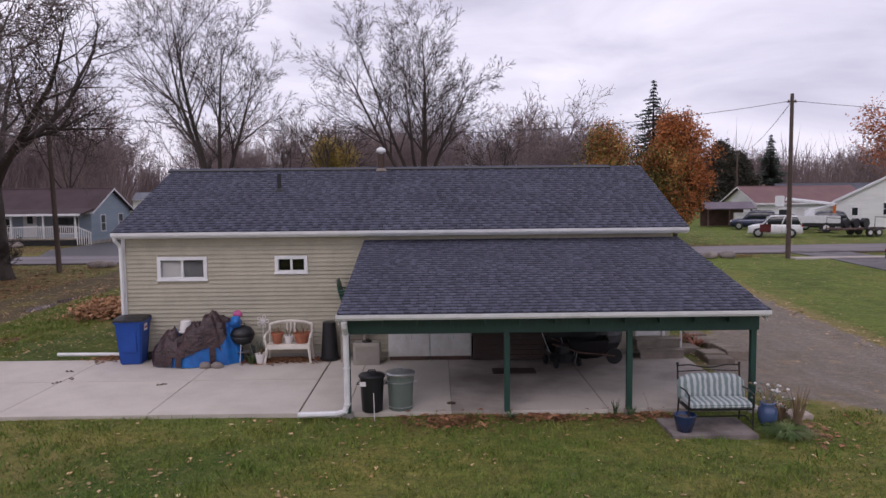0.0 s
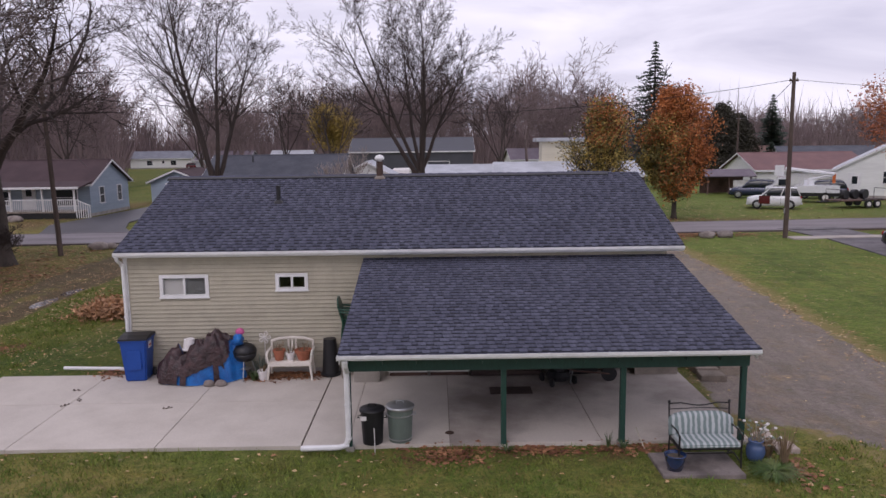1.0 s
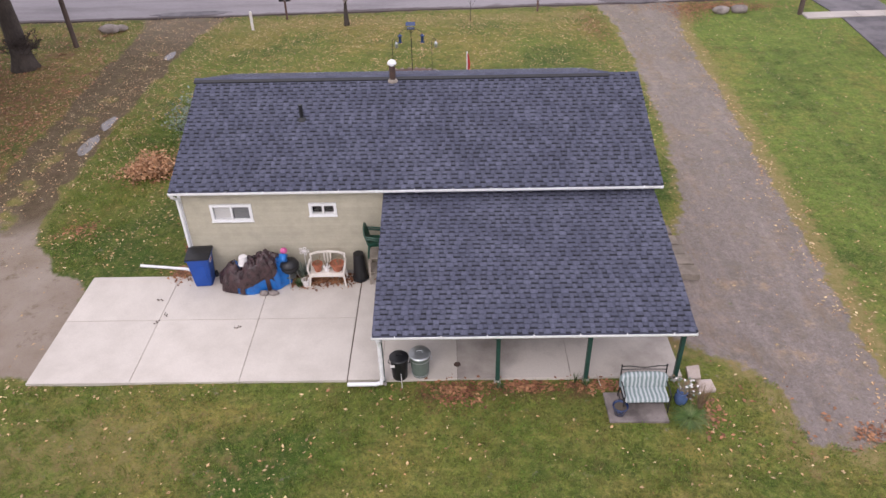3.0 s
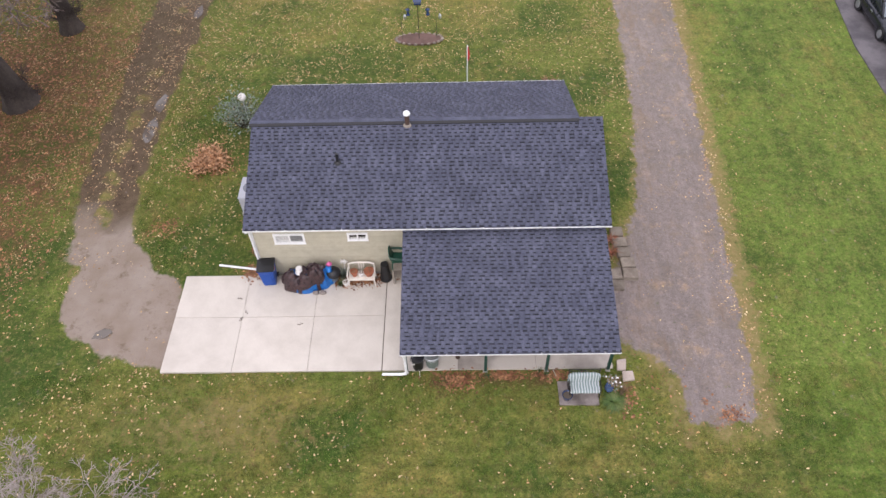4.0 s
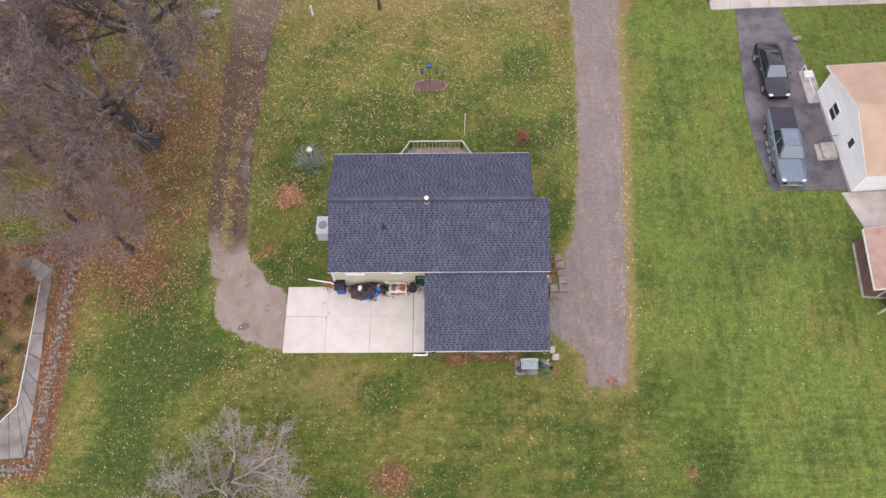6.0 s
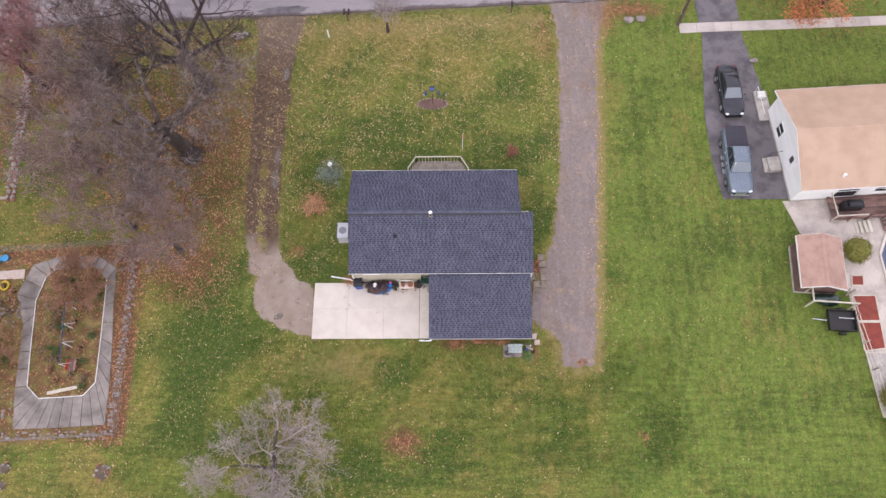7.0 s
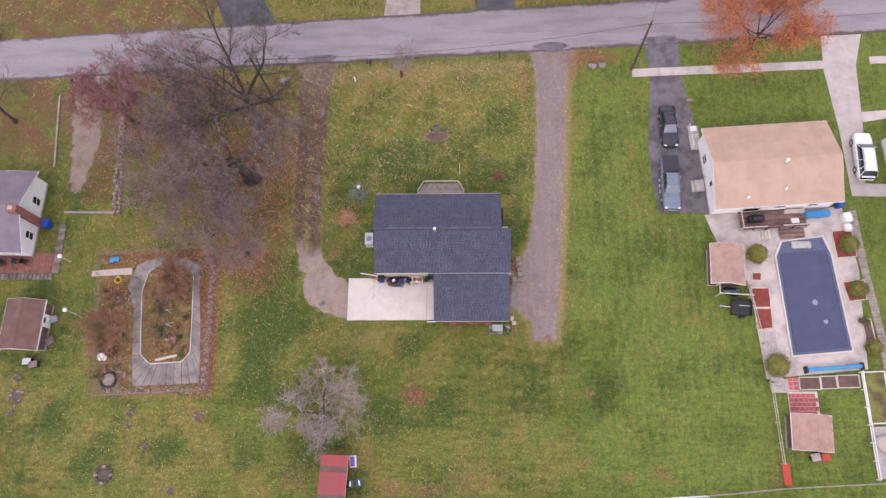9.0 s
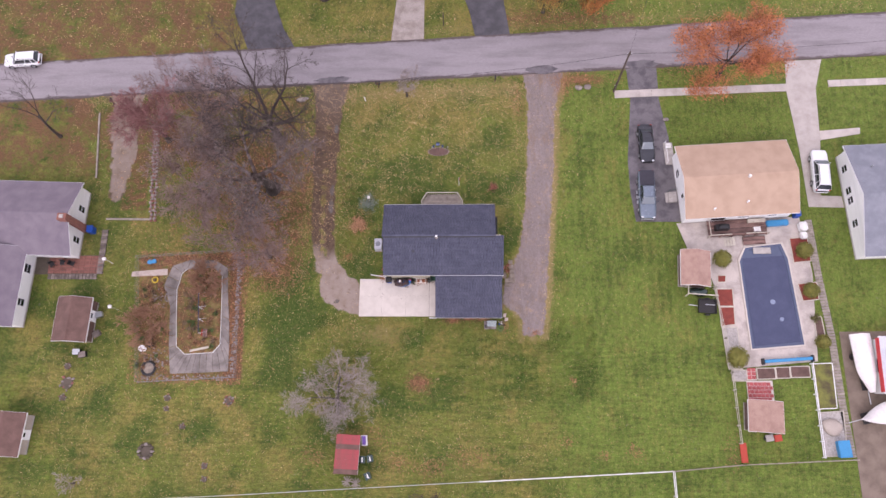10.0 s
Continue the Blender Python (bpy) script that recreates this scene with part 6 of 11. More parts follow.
def conifer(name, label, at, seed, height, width, count=2600, sparse=False):
    rnd = random.Random(seed)
    root = thing(name, label, "tree", (*at, 0), group="conifers")
    part("trunk", Shape().tube([(0, 0, -0.1), (0, 0, height * 0.5), (0, 0, height)], [height * 0.018, height * 0.012, 0.02], 7), M_BARK, root)
    v, f = [], []
    tiers = int(height / 0.55)
    for t in range(tiers):
        u = (t + 0.5) / tiers
        z = height * (0.1 + 0.9 * u)
        reach = width * 0.5 * (1 - u) ** 0.85 * rnd.uniform(0.55, 1.2)
        n = max(4, int(count / tiers * (1.15 - u) / 4))
        for k in range(n):
            a = rnd.uniform(0, 6.28)
            tip = reach * rnd.uniform(0.6, 1.1)
            for j in range(7):
                r0 = tip * (j + 0.2) / 7
                w = 0.4 * (1.1 - j / 9) * rnd.uniform(0.7, 1.4)
                ca, sa = math.cos(a + rnd.uniform(-0.1, 0.1)), math.sin(a + rnd.uniform(-0.1, 0.1))
                zz = z - 0.16 * r0 + rnd.uniform(-0.15, 0.15)
                o = len(v)
                v += [(ca * r0, sa * r0, zz), (ca * (r0 + tip / 6) - sa * w, sa * (r0 + tip / 6) + ca * w, zz - 0.12), (ca * (r0 + tip / 4), sa * (r0 + tip / 4), zz + 0.1), (ca * (r0 + tip / 6) + sa * w, sa * (r0 + tip / 6) - ca * w, zz - 0.12)]
                f.append((o, o + 1, o + 2, o + 3))
    ob = big_mesh("foliage", v, f, M_NEEDLE)
    ob.parent = root
    tagged(ob, kind="stuff")


conifer("spruce_tree", "tall dark spruce rising above the maples", (39.6, 90), 3, 20, 15, 2800)
for i, (x, y, hgt, w) in enumerate(((70, 118, 14, 10), (52.4, 80, 5.4, 5.4))):
    conifer("pine_tree", "dark evergreen among bare woods", (x, y), 10 + i, hgt, w, 5200)


def juniper(at, seed, r, h):
    """A broad dense evergreen whose foliage reaches the ground."""
    rnd = random.Random(seed)
    root = thing("juniper_tree", "broad dense olive-green evergreen behind the garages", "tree", (*at, 0), group="conifers")
    part("trunk", Shape().tube([(0, 0, -0.1), (0.1, 0, h * 0.5), (0, 0.1, h * 0.9)], [0.25, 0.16, 0.05], 7), M_BARK, root)
    pts = []
    for i in range(700):
        u = rnd.random() ** 0.8
        a = rnd.uniform(0, 6.28)
        k = r * (1 - u ** 2.2) ** 0.55 * (0.72 + 0.2 * math.sin(3 * a + 5 * u) + 0.14 * math.sin(7 * a + 9 * u)) * rnd.uniform(0.75, 1.05)
        pts.append((k * math.cos(a), k * math.sin(a), 0.4 + (h - 0.4) * u))
    v, f = leaf_cloud(rnd, pts, 20000, 0.17, 0.38)
    ob = big_mesh("foliage", v, f, M_JUNIPER)
    ob.parent = root
    tagged(ob, kind="stuff")


M_JUNIPER = surface("olive_needles", (0.046, 0.042, 0.032), (0.066, 0.06, 0.042), rough=0.85, big=0.5, spread=0.45, island=True, bump=0)
juniper((48.9, 88), 4, 3.0, 10.3)
juniper((51.8, 89), 5, 3.2, 8.8)


def woods():
    """Far bare woods: a few grown patterns, set down many times and joined."""
    pats = []
    for s in range(5):
        rnd = random.Random(100 + s)
        a = Shape()
        limbs(rnd, a, a, Vector((0, 0, 0)), Vector((0, 0, 1)), 5.0 + s * 0.5, 0.2, 0, spec_of([5, 5, 5, 4], segs=[2, 2, 2, 1, 1], sides=[5, 4, 3, 3, 3], ratio=[1.5, 0.5, 0.55, 0.6, 0.6], angle=[24, 36, 40, 45, 48], thin=0.03))
        v = np.array(a.v)
        f = np.array([q for q in a.f if len(q) == 4])
        pats.append((v, f))
    r = np.random.RandomState(12)
    vs, fs, o = [], [], 0
    spots = []
    for i in range(300):
        spots.append((r.uniform(-150, 190), r.uniform(132, 230), r.uniform(0.85, 1.3)))
    for i in range(60):
        spots.append((r.uniform(-100, -28), r.uniform(64, 130), r.uniform(0.75, 1.15)))
    for i in range(34):
        spots.append((r.uniform(-34, 40), r.uniform(104, 135), r.uniform(0.75, 1.1)))
    for i in range(12):
        spots.append((r.uniform(60, 130), r.uniform(104, 135), r.uniform(0.6, 0.9)))
    def open_view(x, y):
        """Fields that stay clear before the far houses."""
        return (y < 190 and abs((x - 7.6) / (y + 17) + 0.372) < 0.06) or (y < 152 and abs((x - 7.6) / (y + 17) + 0.195) < 0.035)
    spots = [(x, y, s * (0.72 if x > 35 + 0.1 * y else 1.0)) for x, y, s in spots if not open_view(x, y)]
    for x, y, s in spots:
        v, f = pats[r.randint(5)]
        a = r.uniform(0, 6.28)
        c, d = math.cos(a), math.sin(a)
        w = np.stack([(v[:, 0] * c - v[:, 1] * d) * s + x, (v[:, 0] * d + v[:, 1] * c) * s + y, v[:, 2] * s * r.uniform(0.9, 1.15) - 0.1], axis=1)
        vs.append(w)
        fs.append(f + o)
        o += len(v)
    ob = big_mesh("woods", np.concatenate(vs), np.concatenate(fs), M_BARK_FAR_HAZED)
    return tagged(ob, "bare brown autumn woods along the horizon", "woods", kind="stuff")


woods()


def undergrowth():
    """A low tangled belt of brush at the foot of the woods."""
    r = np.random.RandomState(4)
    n = 150000
    x, y = r.uniform(-230, 270, n), r.uniform(128, 290, n)
    k = n // 7
    x[:k], y[:k] = r.uniform(-110, -34, k), r.uniform(66, 128, k)
    slope = (x - 7.6) / (y + 17)
    keep = ~(((y < 188) & (np.abs(slope + 0.372) < 0.06)) | ((y < 150) & (np.abs(slope + 0.195) < 0.035)))
    x, y = x[keep], y[keep]
    n = len(x)
    h = r.uniform(0.8, 6.5, n) * np.where(y > 190, 1.75, 1.0) * np.clip(1.0 + 0.8 * unit_noise(x, y, 66, 22.0) + 0.4 * unit_noise(x, y, 67, 6.0), 0.2, 2.2)
    lean = r.normal(0, 0.25, (n, 2)) * h[:, None]
    w = 0.03 + 0.012 * h
    a = r.uniform(0, 3.14, n)
    dx, dy = np.cos(a) * w, np.sin(a) * w
    p = np.stack([np.stack([x - dx, y - dy, np.full(n, -0.1)], 1), np.stack([x + dx, y + dy, np.full(n, -0.1)], 1), np.stack([x + lean[:, 0], y + lean[:, 1], h], 1)], axis=1).reshape(-1, 3)
    f = np.arange(n * 3).reshape(-1, 3)
    ob = big_mesh("brush", p, f, M_BARK_FAR_HAZED)
    return tagged(ob, "brown leafless brush below the woods", "brush", kind="stuff")


undergrowth()

# ---- things on the patio and lawn ----
M_BIN_BLUE = paint("blue_plastic", (0.006, 0.062, 0.32), 0.45, grain=0.1)
M_TARP = surface("brown_tarpaulin", (0.026, 0.013, 0.014), (0.066, 0.032, 0.033), rough=0.3, big=7, fine=11, bump=0.8, depth=0.05)
M_TARP_BLUE = surface("blue_tarpaulin", (0.01, 0.16, 0.5), (0.015, 0.11, 0.38), rough=0.4, big=4, fine=25, bump=0.5, depth=0.02)
M_TERRA = surface("terracotta", (0.38, 0.13, 0.07), (0.3, 0.11, 0.06), rough=0.8, big=5)
M_RESIN_WHITE = paint("cream_resin", (0.72, 0.67, 0.6), 0.5)
M_RESIN_GREEN = paint("green_resin", (0.012, 0.07, 0.045), 0.4)
M_POT_BLUE = paint("cobalt_glazed_ceramic", (0.02, 0.04, 0.11), 0.2, coat=0.4)
M_IRON = paint("black_wrought_iron", (0.015, 0.013, 0.013), 0.5)
M_PLANT = surface("strap_leaf_green", (0.05, 0.09, 0.03), (0.09, 0.13, 0.045), rough=0.6, big=4, spread=0.3, island=True, bump=0)
M_LILY = surface("lily_green", (0.06, 0.11, 0.022), (0.13, 0.165, 0.045), rough=0.6, big=4, spread=0.35, island=True, bump=0)
M_STONE_BROWN = surface("brown_flagstone", (0.25, 0.21, 0.17), (0.16, 0.13, 0.105), rough=0.9, big=2.5, bump=0.6, depth=0.03, spread=0.25)
M_DRYSTEM = surface("dry_stems", (0.24, 0.17, 0.1), (0.17, 0.11, 0.07), rough=0.9, big=4, spread=0.3, island=True, bump=0)
M_SILVER = surface("grey_green_leaves", (0.2, 0.24, 0.2), (0.13, 0.17, 0.13), rough=0.7, big=3, spread=0.4, island=True, bump=0)
M_LEAF_TAN = surface("tan_dead_leaves", (0.34, 0.19, 0.1), (0.24, 0.12, 0.065), rough=0.8, big=3, spread=0.4, island=True, bump=0)
M_LEAF_MOUND = surface("orange_tan_leaves", (0.5, 0.29, 0.16), (0.36, 0.19, 0.1), rough=0.8, big=3, spread=0.4, island=True, bump=0)
M_RED_PLANT = surface("rust_red_leaves", (0.28, 0.1, 0.06), (0.22, 0.12, 0.07), rough=0.8, big=3, spread=0.4, island=True, bump=0)
M_FLOWER = paint("white_petals", (0.75, 0.72, 0.7), 0.7)
M_ROCK = surface("pale_fieldstone", (0.29, 0.25, 0.225), (0.18, 0.15, 0.135), rough=0.9, big=2.5, bump=0.6, depth=0.03, spread=0.2)
M_BEIGE = paint("beige_enamel", (0.36, 0.33, 0.29), 0.5)
M_WATER = bpy.data.materials.new("puddle_water")
M_WATER.use_nodes = True
_w = M_WATER.node_tree.nodes["Principled BSDF"]
_w.inputs["Base Color"].default_value, _w.inputs["Roughness"].default_value = (0.12, 0.1, 0.085, 1), 0.04
M_PINK = paint("pink_plastic", (0.6, 0.12, 0.3), 0.5)


def striped_cloth():
    m = surface("striped_cushion", (0.6, 0.62, 0.6), (0.52, 0.55, 0.53), rough=0.9, big=8, fine=80)
    nd, ln = m.node_tree.nodes, m.node_tree.links
    co = nd.new("ShaderNodeTexCoord")
    sp = nd.new("ShaderNodeSeparateXYZ")
    ln.new(co.outputs["Object"], sp.inputs["Vector"])
    ml = nd.new("ShaderNodeMath")
    ml.operation = "MULTIPLY"
    ml.inputs[1].default_value = 64.0
    wv = nd.new("ShaderNodeTexNoise")
    wv.inputs["Scale"].default_value = 6.0
    ad = nd.new("ShaderNodeMath")
    ad.operation = "MULTIPLY_ADD"
    ad.inputs[1].default_value = 0.06
    ln.new(co.outputs["Object"], wv.inputs["Vector"])
    ln.new(wv.outputs["Fac"], ad.inputs[0])
    ln.new(sp.outputs["X"], ad.inputs[2])
    ln.new(ad.outputs["Value"], ml.inputs[0])
    sn = nd.new("ShaderNodeMath")
    sn.operation = "SINE"
    ln.new(ml.outputs["Value"], sn.inputs[0])
    rg = nd.new("ShaderNodeMapRange")
    rg.inputs["From Min"].default_value, rg.inputs["From Max"].default_value = -0.2, 0.45
    ln.new(sn.outputs["Value"], rg.inputs["Value"])
    mx = nd.new("ShaderNodeMix")
    mx.data_type = "RGBA"
    mx.inputs[6].default_value, mx.inputs[7].default_value = (0.17, 0.22, 0.215, 1), (0.42, 0.45, 0.45, 1)
    ln.new(rg.outputs["Result"], mx.inputs[0])
    ln.new(mx.outputs[2], nd["Principled BSDF"].inputs["Base Color"])
    return m


M_CUSHION = striped_cloth()
M_PAD_PALE = surface("tan_paver", (0.46, 0.38, 0.33), (0.36, 0.3, 0.26), rough=0.9, big=2.2, grain=0.15)
M_PAD = surface("stained_concrete", (0.24, 0.205, 0.19), (0.12, 0.1, 0.092), rough=0.9, big=2.2, grain=0.15)
TOP_Z = 0.04


def wheeled_bin():
    root = thing("wheeled_bin", "tall blue plastic wheeled refuse bin with a black lid", "bin", (0.42, 0.0, TOP_Z), 4)
    b, t = (0.24, 0.23), (0.31, 0.31)
    vs = [(-b[0], -b[1], 0.0), (b[0], -b[1], 0), (b[0], b[1], 0), (-b[0], b[1], 0), (-t[0], -t[1], 1.0), (t[0], -t[1], 1.0), (t[0], t[1], 1.0), (-t[0], t[1], 1.0)]
    part("body", Shape().add(vs, [(3, 2, 1, 0), (4, 5, 6, 7), (0, 1, 5, 4), (1, 2, 6, 5), (2, 3, 7, 6), (3, 0, 4, 7)]), M_BIN_BLUE, root, bevel=0.03)
    part("rim", Shape().box(-0.335, 0.335, -0.335, 0.335, 0.97, 1.02), M_BIN_BLUE, root, bevel=0.01)
    part("front_panel", Shape().box(-0.17, 0.17, -0.30, -0.27, 0.3, 0.78), M_BIN_BLUE, root, bevel=0.01)
    part("lid", Shape().along_x([(-0.36, 1.02), (-0.35, 1.06), (-0.1, 1.1), (0.2, 1.11), (0.34, 1.07), (0.34, 1.02)], -0.34, 0.34), M_BLACK, root, bevel=0.012)
    part("handle", Shape().tube([(-0.25, 0.32, 1.0), (-0.25, 0.4, 1.06), (0.25, 0.4, 1.06), (0.25, 0.32, 1.0)], 0.018), M_BLACK, root)
    part("decal", Shape().box(0.288, 0.306, -0.12, 0.08, 0.78, 0.94), M_FLOWER, root, "red and white sticker")
    part("decal_bar", Shape().box(0.304, 0.311, -0.1, 0.06, 0.83, 0.87), M_RED_PAINT, root)
    for s in (-1, 1):
        part("wheel", Shape().tube([(s * 0.26, 0.25, 0.1), (s * 0.31, 0.25, 0.1)], 0.1, 14), M_BLACK, root)


M_RED_PAINT = paint("red_paint", (0.45, 0.02, 0.02), 0.4)
wheeled_bin()


def tarp_pile():
    """A lumpy heap under a folded tarpaulin, its blue underside showing at the hem."""
    root = thing("covered_pile", "heap covered by a crumpled brown tarpaulin with blue lining", "tarp", (1.95, -0.05, TOP_Z))
    rings, n = 26, 84
    v = [(0.1, -0.1, 0.95)]
    for j in range(1, rings + 1):
        for i in range(n):
            r, a = j / rings, 6.2832 * i / n
            k = 1 + 0.09 * math.sin(3 * a + 1) + 0.06 * math.sin(7 * a)
            x, y = 1.06 * r * k * math.cos(a), 0.46 * r * k * math.sin(a) - 0.1
            rise = min(max((x + 0.45) / 0.95, 0), 1)
            hgt = 0.6 + 0.5 * rise * rise * (3 - 2 * rise) + 0.08 * math.exp(-((x + 0.6) / 0.2) ** 2) - 0.1 * math.exp(-((x + 0.28) / 0.1) ** 2)
            fold = 0.16 * noise.noise(Vector((x * 2.4, y * 3.0, 1.0))) + 0.2 * (0.3 - abs(noise.noise(Vector((x * 4.2 + 1.5 * y, y * 5, 4.0))))) + 0.12 * (0.3 - abs(noise.noise(Vector((x * 9 - 4 * y, y * 9, 2.0))))) + 0.05 * math.sin(11 * a + 4 * noise.noise(Vector((x * 3, y * 3, 0)))) * r
            x = x * 0.9 if x > 0 else x
            z = max(0.012, (hgt + fold * 1.6 + 0.03 * (0.25 - abs(noise.noise(Vector((x * 15 + 6 * y, y * 13, 7.0)))))) * (1 - r ** 4.6) ** 0.6)
            v.append((x, y, z))
    f = [(0, 1 + i, 1 + (i + 1) % n) for i in range(n)]
    f += [(1 + j * n + i, 1 + (j + 1) * n + i, 1 + (j + 1) * n + (i + 1) % n, 1 + j * n + (i + 1) % n) for j in range(rings - 1) for i in range(n)]
    part("lining", Shape().add([(x, y, z) for x, y, z in v], f), M_TARP_BLUE, root, "blue tarpaulin lining showing below")

    def brown(q):
        c = sum((Vector(v[i]) for i in q), Vector()) / len(q)
        jag = 0.1 * noise.noise(c * 5) + 0.05 * noise.noise(c * 13)
        hem = 0.09 + 0.12 * max(0, math.sin(2.6 * c.x + 0.6)) + 0.8 * jag
        drape = c.x < 0.48 + 0.32 * c.z + 0.9 * jag
        return (c.z > hem and drape) or c.y > 0.05
    shell = Shape().add([(x * 1.03, (y + 0.1) * 1.06 - 0.115, z * 1.015 + 0.018) for x, y, z in v], [q for q in f if brown(q)])
    part("tarp", shell, M_TARP, root, smooth=True)
    part("lining_flap", Shape().blob((0.95, -0.16, 0.98), (0.13, 0.13, 0.14), 3, 0.5), M_TARP_BLUE, root, smooth=True)
    part("ball", Shape().blob((0.96, -0.02, 1.14), (0.1, 0.1, 0.09), 2, 0.2), M_PINK, root, "pink plastic toy", smooth=True)
    for x in (0.35, 0.62):
        part("stone", Shape().blob((x, -0.6, 0.06), (0.14, 0.09, 0.09), int(x * 10), 0.15), M_ROCK, root, smooth=True)
    bk = thing("bucket", "upturned white plastic bucket on the tarpaulin", "bucket", (1.72, -0.14, TOP_Z + 0.74), 10)
    part("body", Shape().lathe([(0.16, 0.0), (0.15, 0.03), (0.12, 0.26), (0.11, 0.27)], 18), M_FLOWER, bk, smooth=False)
    part("rim", Shape().lathe([(0.155, 0.0), (0.172, 0.01), (0.172, 0.03), (0.155, 0.04)], 18), M_FLOWER, bk)


tarp_pile()


def kettle_grill():
    root = thing("kettle_grill", "black kettle barbecue on three splayed legs", "grill", (3.02, -0.12, TOP_Z))
    part("bowl", Shape().lathe([(0.06, 0.42), (0.2, 0.47), (0.26, 0.56), (0.275, 0.64)], 18), M_BLACK, root, smooth=True)
    part("lid", Shape().lathe([(0.28, 0.645), (0.27, 0.72), (0.2, 0.82), (0.08, 0.87), (0.03, 0.88)], 18), M_BLACK, root, smooth=True)
    part("handle", Shape().tube([(-0.06, 0, 0.87), (-0.06, 0, 0.93), (0.06, 0, 0.93), (0.06, 0, 0.87)], 0.012), M_IRON, root)
    for a in (0.5, 2.6, 4.7):
        part("leg", Shape().tube([(0.14 * math.cos(a), 0.14 * math.sin(a), 0.47), (0.28 * math.cos(a), 0.28 * math.sin(a), 0.0)], 0.012), M_METAL, root)
    part("ash_pan", Shape().lathe([(0.12, 0.24), (0.15, 0.26)], 14), M_METAL, root)


kettle_grill()


def tuft(name, label, at, seed, n, height, spread, material, width=0.02, droop=0.5, category="plant", lift=0.0):
    """A clump of narrow arching leaves or stems."""
    rnd = random.Random(seed)
    root = thing(name, label, category, (at[0], at[1], at[2] if len(at) > 2 else 0.0))
    v, f = [], []
    for i in range(n):
        a, r0 = rnd.uniform(0, 6.28), spread * 0.25 * rnd.random()
        out = spread * rnd.uniform(0.4, 1.0)
        hgt = height * rnd.uniform(0.6, 1.1)
        w = width * rnd.uniform(0.7, 1.3)
        ca, sa = math.cos(a), math.sin(a)
        o = len(v)
        for u in (0, 0.4, 0.75, 1.0):
            r = r0 + out * u ** 1.4
            z = lift + hgt * (u - droop * u ** 2.6) - 0.03
            ww = w * (1 - u) + 0.002
            v += [(ca * r - sa * ww, sa * r + ca * ww, z), (ca * r + sa * ww, sa * r - ca * ww, z)]
        f += [(o, o + 1, o + 3, o + 2), (o + 2, o + 3, o + 5, o + 4), (o + 4, o + 5, o + 7, o + 6)]
    ob = big_mesh("leaf_clump", v, f, material)
    ob.parent = root
    tagged(ob, kind="stuff")
    return root


tuft("potted_plant", "straggling dry plant between grill and bench", (3.32, 0.12, TOP_Z), 2, 60, 0.7, 0.3, M_SILVER, 0.02, 0.3)
tuft("potted_plant", "withered green plant beside the grill", (3.25, -0.25, TOP_Z), 3, 40, 0.45, 0.25, M_PLANT, 0.02, 0.4)


def flower_pot(label, at, r, h, mat, seed=0, plant=None):
    root = thing("flower_pot", label, "pot", at, group="plant pots")
    part("pot", Shape().lathe([(r * 0.68, 0), (r * 0.95, h * 0.8), (r * 1.08, h * 0.8), (r * 1.1, h), (r * 0.98, h), (r * 0.92, h * 0.86)], 18), mat, root)
    part("soil", Shape().lathe([(r * 0.9, h * 0.8), (r * 0.88, h * 0.84)], 14), M_JOINT, root)
    if plant:
        rnd = random.Random(seed)
        sh = Shape()
        for i in range(14):
            a, u = rnd.uniform(0, 6.28), rnd.uniform(0.2, 0.9)
            sh.tube([(r * 0.4 * math.cos(a), r * 0.4 * math.sin(a), h * 0.82), (r * u * math.cos(a), r * u * math.sin(a), h + 0.1), (r * 1.3 * u * math.cos(a), r * 1.3 * u * math.sin(a), h + rnd.uniform(0.02, 0.2))], 0.006, 3)
        part("dead_stem", sh, plant, root)
    return root


